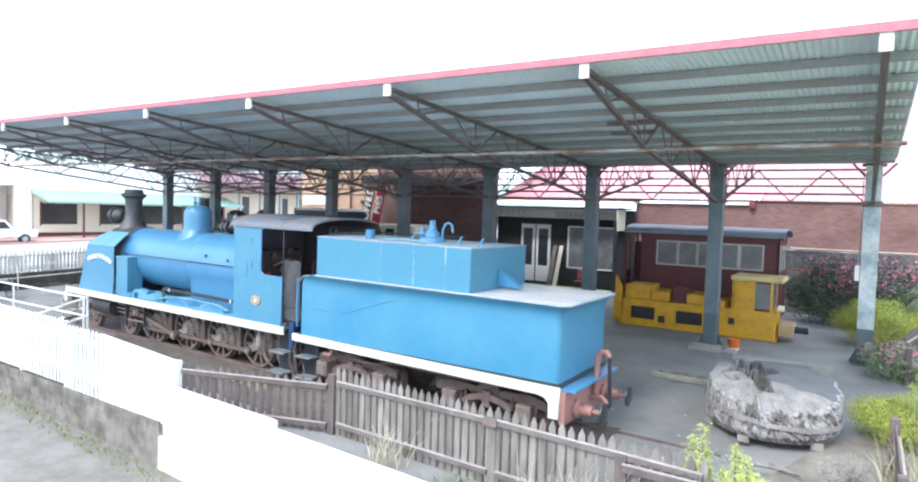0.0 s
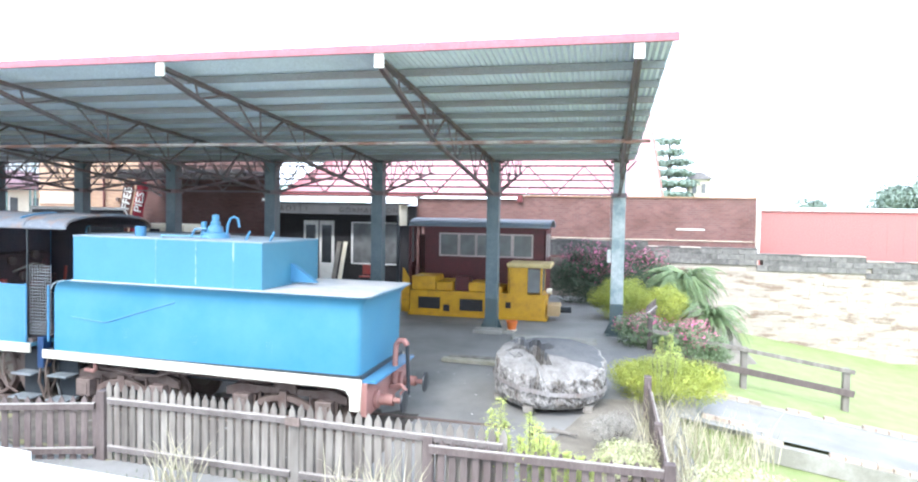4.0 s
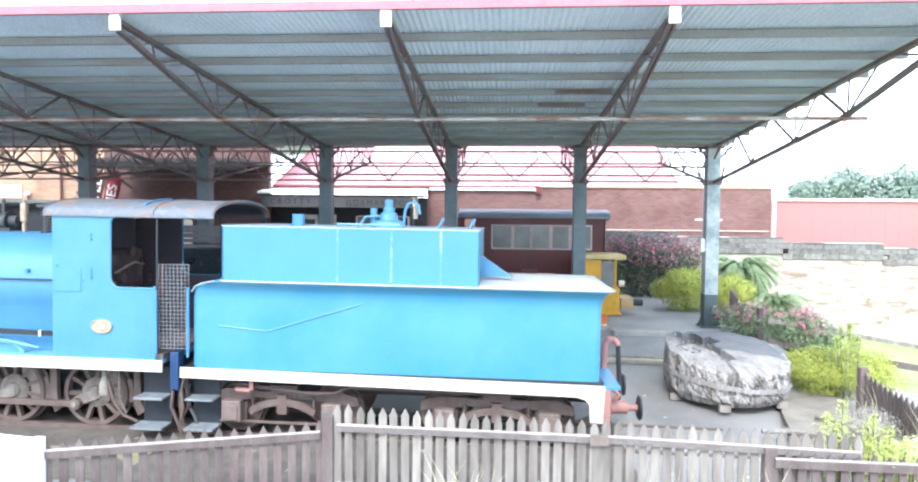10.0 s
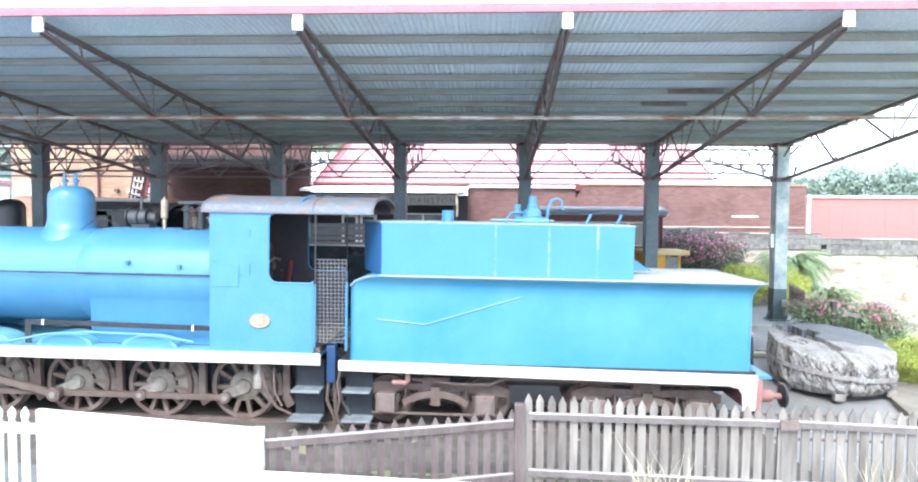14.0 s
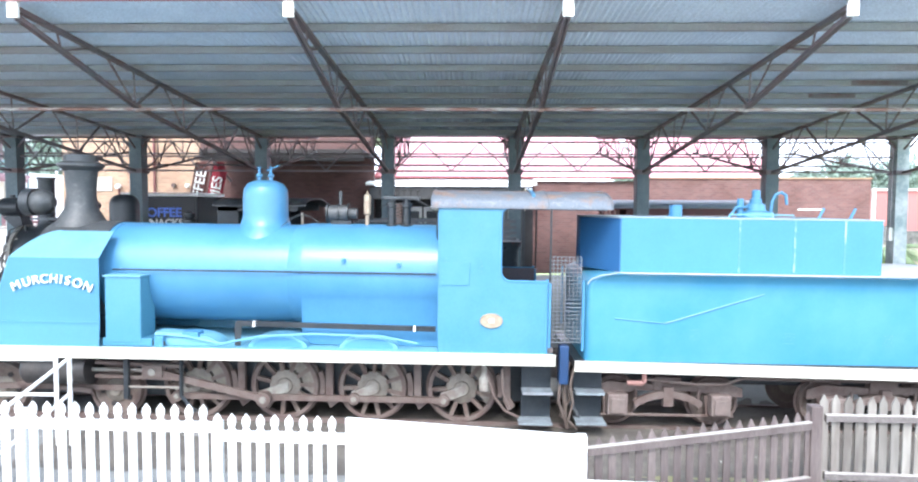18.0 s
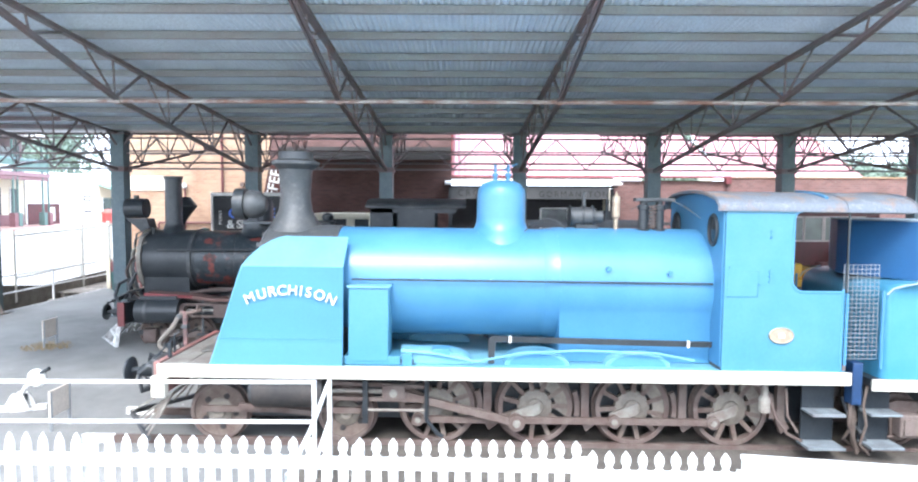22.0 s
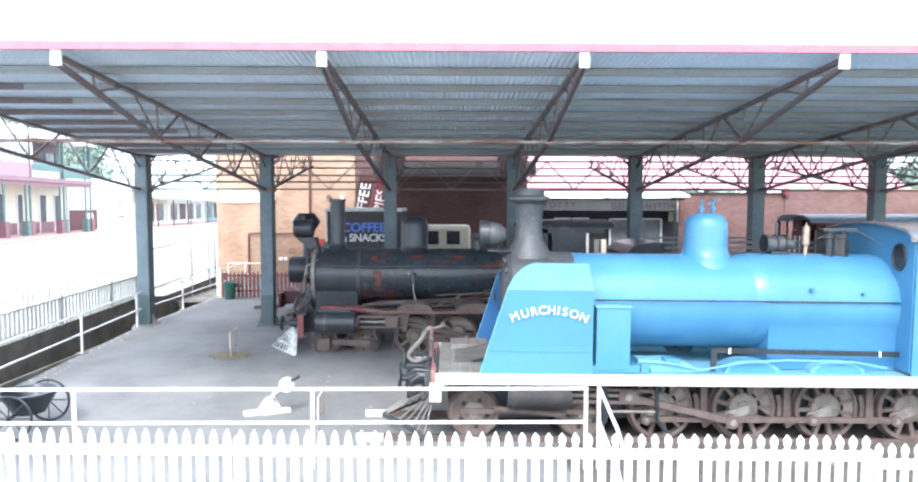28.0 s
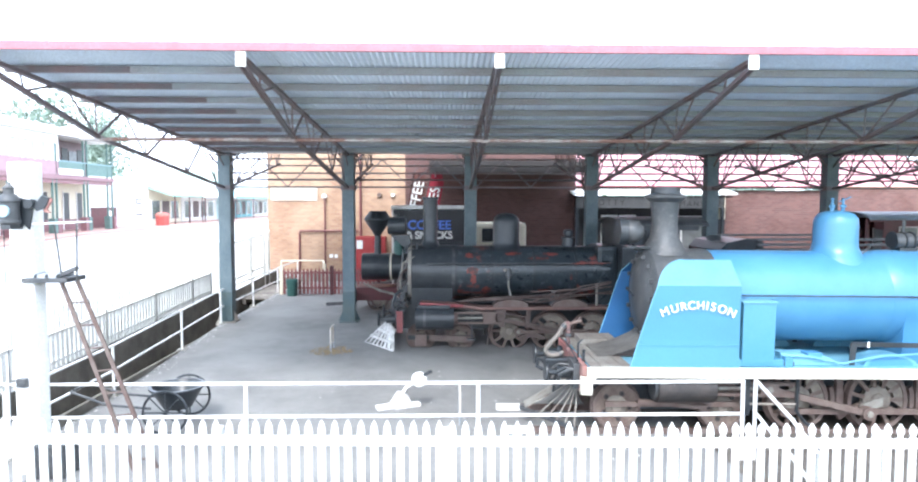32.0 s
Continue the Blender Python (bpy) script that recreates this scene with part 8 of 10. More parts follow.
# ---- brickwork ----
def brick_mat(name, c1, c2, mortar, rough=0.85, stain=(0.6, 0.5, 0.45)):
    m = bpy.data.materials.new(name)
    m.use_nodes = True
    n, l = m.node_tree.nodes, m.node_tree.links
    geo = n.new("ShaderNodeNewGeometry")
    sep, com = n.new("ShaderNodeSeparateXYZ"), n.new("ShaderNodeCombineXYZ")
    l.new(geo.outputs["Position"], sep.inputs[0])
    add = n.new("ShaderNodeMath")
    l.new(sep.outputs[0], add.inputs[0]), l.new(sep.outputs[1], add.inputs[1])
    l.new(add.outputs[0], com.inputs[0]), l.new(sep.outputs[2], com.inputs[1])
    br = n.new("ShaderNodeTexBrick")
    br.inputs["Scale"].default_value = 1
    br.inputs["Brick Width"].default_value, br.inputs["Row Height"].default_value = 0.24, 0.086
    br.inputs["Mortar Size"].default_value = 0.008
    br.inputs["Color1"].default_value, br.inputs["Color2"].default_value, br.inputs["Mortar"].default_value = (*c1, 1), (*c2, 1), (*mortar, 1)
    l.new(com.outputs[0], br.inputs["Vector"])
    no = n.new("ShaderNodeTexNoise")
    no.inputs["Scale"].default_value, no.inputs["Detail"].default_value = 0.8, 8
    l.new(geo.outputs["Position"], no.inputs[0])
    mr = n.new("ShaderNodeMapRange")
    mr.inputs[1].default_value, mr.inputs[2].default_value, mr.inputs[4].default_value = 0.45, 0.7, 0.55
    l.new(no.outputs[0], mr.inputs[0])
    mx = n.new("ShaderNodeMix")
    mx.data_type, mx.blend_type = "RGBA", "MULTIPLY"
    mx.inputs[7].default_value = (*stain, 1)
    l.new(mr.outputs[0], mx.inputs[0]), l.new(br.outputs[0], mx.inputs[6])
    b = n["Principled BSDF"]
    l.new(mx.outputs[2], b.inputs["Base Color"])
    b.inputs["Roughness"].default_value = rough
    bp = n.new("ShaderNodeBump")
    bp.inputs["Strength"].default_value, bp.inputs["Distance"].default_value, bp.invert = 0.5, 0.01, True
    l.new(br.outputs["Fac"], bp.inputs["Height"]), l.new(bp.outputs[0], b.inputs["Normal"])
    return m


TAN = brick_mat("tan_brickwork", (0.45, 0.295, 0.19), (0.35, 0.215, 0.145), (0.39, 0.30, 0.23))
# Darker copy of the brick for the stretch in shade; colour carries the shade.
SHADE_BRICK = brick_mat("shaded_brown_brickwork", (0.135, 0.066, 0.058), (0.095, 0.046, 0.042), (0.112, 0.078, 0.07))
REDB = brick_mat("red_brickwork", (0.225, 0.112, 0.10), (0.16, 0.08, 0.073), (0.20, 0.148, 0.135))

tanb = thing("brick_building", (-21, 28, 0), "tan brick building with pipes and a faded white sign", "building", kind="structure")
part("wall", box(-28.15, -22.3, 27.0, 27.3, 0, 7.0), TAN, tanb)
part("wall", box(-22.3, -15.0, 27.02, 27.3, 0, 7.0), SHADE_BRICK, tanb, "brick wall with shade put into its brown colour")
part("canopy", box(-21.2, -15.0, 24.4, 27.0, 4.86, 4.98), mat("slate_fascia_paint", (0.05, 0.045, 0.045), 0.7), tanb, "dark canopy over the wall")
part("canopy_fascia", box(-21.22, -14.98, 24.34, 24.40, 4.55, 5.0), mat("slate_fascia_paint", (0.08, 0.09, 0.11), 0.6), tanb)
part("canopy_brace", beam((-21.0, 26.95, 3.9), (-21.0, 24.6, 4.85), 0.06, 0.08), PURLIN, tanb)
part("side_wall", box(-28.15, -27.85, 27.3, 45, 0, 7.0), TAN, tanb)
part("roof", box(-28.4, -14.8, 26.8, 45, 7.0, 7.2), GALV, tanb)
part("plinth", box(-28.17, -15.0, 26.95, 27.0, 0, 0.35), CONCRETE, tanb)
part("wall_sign", box(-28.0, -26.04, 26.95, 26.99, 3.46, 4.04), mat("faded_sign_paint", (0.62, 0.57, 0.50), 0.7, 0, (0.5, 0.42, 0.34), 3, 0.7, 40, 0.1), tanb, "faded white wall sign")
for k, (a, b) in enumerate(((-27.5, -26.6), (-27.75, -26.3))):
    part("sign_line", box(a, b, 26.94, 26.948, 3.82 - k * 0.2, 3.87 - k * 0.2), mat("faded_sign_lettering", (0.5, 0.48, 0.45), 0.7), tanb)
PIPE = mat("maroon_pipe_paint", (0.16, 0.05, 0.05), 0.5)
part("pipe", tube([(-26.8, 26.9, 0.3), (-26.8, 26.9, 2.1), (-26.76, 26.9, 2.17), (-24.3, 26.9, 2.17)], 0.04, 8), PIPE, tanb)
part("pipe", bar((-25.72, 26.92, 0.35), (-25.72, 26.92, 3.6), 0.035), PIPE, tanb)
part("pipe", bar((-24.2, 26.9, 0.3), (-24.2, 26.9, 6.9), 0.05), PIPE, tanb)
part("wall_lamp", lathe([(0.09, 3.56), (0.12, 3.62), (0.10, 3.72), (0.001, 3.75)], (-25.72, 26.85, 0), "z", 14), WHITE, tanb)
part("wall_lamp", box(-22.9, -22.75, 26.85, 27.0, 3.62, 3.76, 0.02), WHITE, tanb)
part("wall_lamp", bar((-23.4, 26.85, 3.7), (-23.4, 27.0, 3.7), 0.09, n=12), RUST, tanb)
part("socket_box", box(-25.55, -25.4, 26.94, 27.0, 1.02, 1.16), WHITE, tanb)
part("socket_box", box(-25.33, -25.2, 26.94, 27.0, 1.02, 1.16), WHITE, tanb)
part("tap_wheel", tube([(-24.95 + 0.1 * math.cos(a * 0.7), 26.85, 1.42 + 0.1 * math.sin(a * 0.7)) for a in range(10)], 0.014), RUST, tanb)
rp = thing("red_cabinet", (-23.9, 26.6, 0.06), "red painted steel cabinet against the wall", "cabinet")
part("body", box(-24.35, -23.1, 26.3, 26.9, 0.08, 1.95, 0.02), mat("red_cabinet_paint", (0.34, 0.03, 0.03), 0.5), rp)
part("notice", box(-24.3, -24.05, 26.285, 26.3, 1.45, 1.8), WHITE, rp)

# station building with name board
stn = thing("station_building", (-12, 27.5, 0.1), "dark station building with a lettered fascia and white roof edge", "building", kind="structure")
part("back_wall", box(-15.1, -8.3, 27.55, 27.7, 0, 3.6), mat("dark_weatherboard", (0.035, 0.033, 0.035), 0.8), stn)
part("roof", prism([(26.35, 3.72), (26.35, 3.80), (29.5, 4.30), (29.5, 4.2)], "x", -15.25, -8.25), WHITE, stn, "white sheet roof edge")
part("ceiling", box(-15.1, -8.4, 26.5, 27.55, 3.62, 3.68), DARK_IN, stn)
fas = part("name_board", box(-15.1, -8.75, 26.48, 26.54, 3.16, 3.62), mat("grey_name_board", (0.058, 0.06, 0.064), 0.6, 0, (0.085, 0.085, 0.085), 2, 0.7, 50, 0.05), stn)
LET = mat("black_board_letters", (0.02, 0.018, 0.018), 0.6)
lettering("CROTTY", 0.34, 0.008, Matrix.Translation((-13.88, 26.47, 3.39)) @ RX, LET, fas, "board_word", 1.45)
lettering("GORMANSTON", 0.33, 0.008, Matrix.Translation((-10.15, 26.47, 3.34)) @ RX, LET, fas, "board_word", 1.3)
part("side_panel", box(-8.75, -8.70, 26.5, 27.6, 2.7, 3.7), CREAM, stn, "cream end panel")
part("post", box(-15.1, -14.95, 26.5, 26.65, 0.05, 3.2), BLACK, stn)
part("post", box(-8.85, -8.72, 26.5, 26.65, 0.05, 3.2), BLACK, stn)
for x0 in (-13.75, -12.95):
    dr = part("door", box(x0, x0 + 0.72, 27.50, 27.55, 0.15, 2.85), WHITE, stn, "white glazed door")
    part("door_glass", box(x0 + 0.12, x0 + 0.60, 27.485, 27.50, 0.9, 2.65), DARK_GLASS, dr)
wn_ = part("window", box(-11.3, -9.1, 27.50, 27.54, 0.95, 2.75), PALE_GLASS, stn, "wide shop window")
for a in ((-11.36, -11.28, 0.9, 2.8), (-9.12, -9.04, 0.9, 2.8), (-10.24, -10.18, 0.9, 2.8)):
    part("window_frame", box(a[0], a[1], 27.46, 27.50, a[2], a[3]), WHITE, wn_)
for z in (0.88, 2.76):
    part("window_frame", box(-11.28, -9.12, 27.46, 27.50, z, z + 0.06), WHITE, wn_)
for k, x in enumerate((-12.0, -11.7)):
    b = single("leaning_board", beam((x, 26.9, 0.05), (x + 0.1, 27.4, 1.9), 0.22, 0.03), CREAM if k else OLD_WOOD, "long board leaning in the station porch", "board", group="leaning boards")
chair = thing("chair", (-10.05, 26.0, 0.06), "red painted chair standing in the porch", "chair")
part("backrest", box(-10.3, -9.8, 26.2, 26.24, 0.55, 0.98, 0.02), RED, chair)
part("seat", box(-10.3, -9.8, 25.8, 26.24, 0.46, 0.50, 0.01), RED, chair)
for x in (-10.28, -9.82):
    for y in (25.82, 26.22):
        part("leg", bar((x, y, 0.05), (x, y, 0.48), 0.02), BLACK, chair)

# right hand buildings
rb = thing("brick_building", (-1.5, 29, 0), "red brown brick building with a red sheet roof", "building", kind="structure")
part("wall", box(-8.3, -3.6, 27.7, 28.0, 0, 3.95), REDB, rb)
part("wall", box(-3.6, 5.95, 27.66, 28.0, 0, 4.07), REDB, rb)
part("ledge", box(-2.2, 5.9, 27.62, 27.66, 2.31, 2.34), CREAM, rb)
part("vent_strip", box(2.9, 4.0, 27.64, 27.655, 2.75, 2.81), WHITE, rb)
part("parapet_cap", box(-8.4, 5.98, 27.6, 28.05, 4.07, 4.12), BRICK_TAN, rb)
part("gutter", box(-15.0, -3.5, 27.45, 27.62, 4.05, 4.13), mat("maroon_gutter", (0.20, 0.045, 0.05), 0.6), rb)
part("rain_head", box(-3.72, -3.5, 27.42, 27.62, 3.82, 4.10, 0.02), mat("maroon_gutter", (0.30, 0.05, 0.06), 0.5), rb)


def sheet_roof(parent, x0, x1, y0, z0, y1, z1, material, pitch=0.25):
    n = int((x1 - x0) / pitch)
    bm = bmesh.new()
    rows = []
    for k in range(2 * n + 1):
        x = x0 + (x1 - x0) * k / (2 * n)
        h = 0.03 * (k % 2)
        rows.append((bm.verts.new((x, y0, z0 + h)), bm.verts.new((x, y1, z1 + h))))
    for a, b in zip(rows, rows[1:]):
        bm.faces.new((a[0], b[0], b[1], a[1]))
    return part("roof", bm, material, parent)


sheet_roof(rb, -15.0, -3.4, 27.6, 4.12, 38, 8.0, PINK_ROOF)
sheet_roof(rb, -3.4, 2.3, 28.1, 4.12, 38, 9.2, PINK_ROOF)
part("gable", prism([(27.6, 4.1), (38, 8.0), (38, 4.1)], "x", -15.1, -15.0), mat("red_gable_boards", (0.45, 0.08, 0.08), 0.6), rb)
part("roof_end", prism([(28.1, 4.1), (38, 9.2), (38, 4.1)], "x", 2.3, 2.4), BRICK_RED, rb)
rw = thing("metal_shed", (18, 30, 0), "low shed with red ribbed metal cladding and pale roof", "building", kind="structure")
part("cladding", box(6.1, 45, 29.0, 29.2, 0, 3.62), RED_WALL, rw)
for k in range(60):
    x = 6.4 + k * 0.6
    part("rib", box(x, x + 0.03, 28.994, 29.0, 1.5, 3.6), RED_WALL, rw)
part("roof", prism([(28.9, 3.62), (28.9, 3.70), (34, 3.86), (34, 3.76)], "x", 6.0, 45), WHITE, rw, "pale metal roof")
part("downpipe", box(5.98, 6.10, 27.55, 27.67, 1.8, 3.7), WHITE, rw)
part("corner_post", box(6.1, 6.35, 28.9, 29.0, 0, 3.62), CREAM, rw)

# stone boundary wall
COPING_MID = mat("mottled_coping_stone", (0.19, 0.183, 0.172), 0.9, 0, (0.085, 0.08, 0.077), 5, 0.8, 40, 0.4, island=0.25)
sw = thing("stone_wall", (10, 25.6, -1.8), "pale rubble stone boundary wall with dark coping", "wall", kind="structure")


def wall_top(x):
    return 2.34 if x < 1.5 else 2.16 if x < 5.2 else 1.97 if x < 8.9 else 1.80 if x < 14 else 1.6


part("core", box(-2.4, 45, 25.672, 26.1, -2.3, 1.5), MORTAR, sw)
rnd = random.Random(11)
x = -2.4
while x < 24:
    w = rnd.uniform(0.35, 0.75)
    zt = wall_top(x)
    for r in range(3):
        z1 = zt - 0.05 - r * 0.20
        x0 = x + (0.2 if r % 2 else 0)
        part("coping_stone", box(x0, x0 + w - 0.004, 25.62 - rnd.uniform(0, 0.02), 26.08, z1 - 0.198, z1, 0.01), STONE_DARK if rnd.random() < 0.6 else COPING_MID, sw)
    part("coping_cap", box(x, x + w - 0.008, 25.58, 26.12, zt - 0.048, zt - 0.015, 0.006), COPING_MID if rnd.random() < 0.5 else STONE, sw)
    x += w
courses = bmesh.new()
z = -2.0
while z < 1.72:
    h = rnd.uniform(0.13, 0.24)
    x = -2.4 + rnd.uniform(0, 0.3)
    while x < 24:
        w = rnd.uniform(0.25, 0.7)
        if z + h < wall_top(x) - 0.62:
            y0 = 25.667 - rnd.uniform(0, 0.014)
            box(x, x + w - 0.02, y0, 25.8, z, z + h - 0.015, 0, courses)
        x += w
    z += h
tagged(part("rubble_stones", courses, STONE, sw), kind="stuff")

# ---- street buildings across the road ----
FX = -50.5
# Hotel trims are paled: distance haze is mixed into their colours.
HAZY_GREEN = mat("hazed_green_trim", (0.13, 0.21, 0.19), 0.6)
HAZY_RED = mat("hazed_maroon_trim", (0.26, 0.13, 0.14), 0.6)
hotel = thing("hotel", (FX - 4, 47, 0.9), "two storey hotel with maroon and cream walls and a balcony verandah", "building", kind="structure")
HZ, HY0, HY1 = 1.0, 36.0, 53.95
TRIM = mat("maroon_trim_paint", (0.30, 0.17, 0.19), 0.6)
DUSK = mat("dark_open_doorway", (0.05, 0.055, 0.06), 0.5, 0, (0.09, 0.09, 0.09), 2, 0.6)
part("wall", box(FX - 8, FX, HY0, HY1, HZ, 5.0), CREAM, hotel)
part("upper_wall", box(FX - 8, FX, HY0, HY1, 5.0, 8.2), mat("dull_purple_boards", (0.24, 0.17, 0.18), 0.7, 0, (0.17, 0.13, 0.14), 3, 0.6), hotel)
part("dado", box(FX, FX + 0.03, HY0, HY1, HZ, HZ + 1.0), HAZY_RED, hotel)
part("verandah_floor", box(FX, FX + 2.2, HY0, HY1, 5.0, 5.28), TRIM, hotel)
part("fascia", box(FX + 2.2, FX + 2.26, HY0, HY1 + 0.05, 5.05, 5.32), TRIM, hotel)
part("fascia_fringe", box(FX + 2.12, FX + 2.16, HY0, HY1, 4.72, 4.98), HAZY_RED, hotel)
part("enclosed_front", box(FX + 0.02, FX + 2.18, HY0, 46.4, 5.33, 6.3), mat("maroon_pink_boards", (0.40, 0.25, 0.28), 0.6), hotel)
part("enclosed_head", box(FX + 0.02, FX + 2.2, HY0, 46.4, 7.55, 8.15), WHITE, hotel)
part("enclosed_end", box(FX + 2.0, FX + 2.2, 46.2, 46.45, 6.3, 7.55), WHITE, hotel)
for k in range(8):
    y0 = 36.2 + k * 1.27
    w = part("window", box(FX + 2.1, FX + 2.13, y0, y0 + 1.12, 6.32, 7.53), mat("bright_curtained_window", (0.42, 0.44, 0.44), 0.3, 0, (0.3, 0.31, 0.32), 2, 0.7), hotel)
    part("window_frame", box(FX + 2.08, FX + 2.19, y0 + 1.12, y0 + 1.27, 6.3, 7.55), WHITE, w)
    part("sash_bar", box(FX + 2.11, FX + 2.16, y0 + 0.53, y0 + 0.59, 6.32, 7.53), WHITE, w)
part("gable", prism([(44.6, 8.16), (53.0, 8.16), (49.4, 9.2)], "x", FX + 1.5, FX + 2.0), WHITE, hotel)
part("roof", prism([(FX - 8, 8.2), (FX + 2.5, 8.16), (FX + 2.5, 8.26), (FX - 3, 9.8), (FX - 8, 9.0)], "y", HY0 - 0.4, HY1 + 0.2), mat("pale_iron_roof", (0.6, 0.58, 0.55), 0.5), hotel)
part("balcony_panel", box(FX + 2.1, FX + 2.15, 50.2, 53.8, 5.42, 6.3), HAZY_GREEN, hotel, "dark green balcony panel")
part("balcony_panel", box(FX + 2.1, FX + 2.15, 46.5, 49.9, 5.85, 6.3), HAZY_GREEN, hotel, "dark green balcony panel")
part("banner", box(FX + 2.12, FX + 2.16, 46.5, 49.6, 5.36, 5.82), WHITE, hotel, "white cloth banner under the balcony rail")
part("balcony_rail", box(FX + 2.07, FX + 2.18, 46.5, 53.85, 6.3, 6.4), mat("faded_teal_trim", (0.22, 0.34, 0.36), 0.6), hotel)
for y in (36.2, 38.6, 41.0, 43.4, 45.66, 46.14, 49.67, 50.16, 53.13, 53.85):
    if y > 46:
        part("balcony_post", box(FX + 2.06, FX + 2.18, y - 0.05, y + 0.05, 5.3, 8.15), HAZY_GREEN, hotel)
    ps = part("verandah_post", box(FX + 2.06, FX + 2.18, y - 0.055, y + 0.055, HZ + 1.1, 5.0), HAZY_GREEN, hotel)
    part("post_base", box(FX + 1.9, FX + 2.34, y - 0.2, y + 0.2, HZ + 0.1, HZ + 1.2), HAZY_GREEN if y in (45.66, 50.16, 53.13) else HAZY_RED, ps)
for y0, y1 in ((40.6, 41.5), (43.2, 44.0), (45.6, 46.4), (47.9, 48.5), (50.5, 51.3), (52.35, 53.15)):
    dr = part("opening", box(FX + 0.005, FX + 0.025, y0, y1, HZ + 0.2, HZ + 3.1), DUSK, hotel, "dark doorway")
    part("opening_frame", box(FX + 0.03, FX + 0.06, y0 - 0.1, y0, HZ + 0.1, HZ + 3.2), WHITE, dr)
for y0, y1 in ((46.9, 48.3), (50.5, 51.3), (52.6, 53.6)):
    part("balcony_door", box(FX + 0.005, FX + 0.04, y0, y1, 5.3, 7.6), DUSK, hotel, "dark balcony doorway")
part("balcony_window", box(FX + 0.01, FX + 0.05, 51.4, 52.5, 6.2, 7.4), PALE_GLASS, hotel)
part("chimney_stack", box(FX - 3.5, FX - 2.7, 44, 44.9, 9.2, 11.2), BRICK_RED, hotel)
shops = thing("white_shop", (FX - 4, 61, 0.9), "long white rendered shop building with small signs", "building", kind="structure")
part("wall", box(FX - 8, FX, 54.2, 65, HZ, 5.7), WHITE, shops)
part("dado", box(FX, FX + 0.05, 54.4, 58.6, HZ, HZ + 1.9), MAROON, shops)
part("poster", box(FX + 0.05, FX + 0.07, 57, 57.9, HZ + 0.4, HZ + 1.6), WHITE, shops)
part("wall_sign", box(FX + 0.01, FX + 0.04, 62.4, 63.6, 3.2, 3.7), BLACK, shops)
part("wall_sign_face", box(FX + 0.04, FX + 0.05, 62.5, 63.5, 3.3, 3.6), WHITE, shops)
part("sign_line", box(FX + 0.01, FX + 0.04, 62.4, 63.6, 2.1, 2.25), BLACK, shops)
for y0, y1, col, lab, aw in ((65, 73, CREAM, "cream shop with a pale green awning", GREEN_ROOF), (73.2, 84, WHITE, "white shopfront with brown doors", WHITE), (84.2, 100, CYAN, "turquoise shopfront with wide windows", CYAN), (100.2, 122, WHITE, "far white shop row", GREEN_ROOF)):
    s_ = thing("shop", (FX - 4, (y0 + y1) / 2, 0.9), lab, "building", kind="structure")
    part("wall", box(FX - 8, FX, y0, y1, HZ, 5.9), col if col is not CYAN else WHITE, s_)
    part("front", box(FX, FX + 0.05, y0 + 0.3, y1 - 0.3, HZ, 3.6), col, s_)
    part("awning", prism([(FX, 4.7), (FX + 2.6, 3.9), (FX + 2.6, 4.1), (FX, 4.95)], "y", y0, y1), aw, s_)
    n = int((y1 - y0) / 2.6)
    for k in range(n):
        a = y0 + 0.6 + k * (y1 - y0 - 1.0) / n
        w = part("shop_window", box(FX + 0.05, FX + 0.08, a, a + (y1 - y0) / n * 0.7, HZ + 0.6, 3.5), DARK_GLASS if k % 3 != 1 else BROWN_WOOD, s_)
        part("window_frame", box(FX + 0.05, FX + 0.1, a - 0.12, a, HZ + 0.2, 3.6), WHITE, w)
    for k in range(3):
        y = y0 + 0.3 + k * (y1 - y0 - 0.6) / 2
        part("awning_post", box(FX + 2.5, FX + 2.6, y - 0.05, y + 0.05, HZ, 3.95), MAROON, s_)
cafe = thing("corner_shop", (FX - 4, 27, 0.4), "cream shop with a long pale green verandah and dark windows", "building", kind="structure")
CZ = 0.55
part("wall", box(FX - 10, FX, 22.4, 38.5, CZ, 3.6), CREAM, cafe)
part("upper_wall", box(FX - 10, FX - 0.05, 22.4, 38.5, 3.6, 6.0), WHITE, cafe)
part("verandah_roof", prism([(FX, 3.75), (FX + 2.8, 3.05), (FX + 2.8, 3.2), (FX, 3.95)], "y", 22.2, 38.6), GREEN_ROOF, cafe)
for y0 in (22.9, 27.2, 30.3, 33.5):
    w = part("window", box(FX, FX + 0.04, y0, y0 + 2.5, CZ + 0.9, 3.0), DARK_GLASS, cafe)
    part("window_frame", box(FX, FX + 0.06, y0 - 0.1, y0, CZ + 0.8, 3.1), MAROON, w)
part("skirting", box(FX, FX + 0.05, 22.4, 38.5, CZ, CZ + 0.3), MAROON, cafe)
for y in (24.5, 28.5, 32.5, 36.5):
    part("verandah_post", box(FX + 2.7, FX + 2.8, y - 0.05, y + 0.05, 0.5, 3.1), MAROON, cafe)
gar = thing("garage", (FX - 4, 17, 0.3), "white open fronted garage building", "building", kind="structure")
part("wall", box(FX - 10, FX - 4, 12, 22.3, 0.3, 4.2), WHITE, gar)
part("roof", box(FX - 10, FX, 12, 22.3, 4.2, 4.5), WHITE, gar)
part("pier", box(FX - 0.4, FX, 21.2, 22.3, 0.3, 4.2), WHITE, gar)
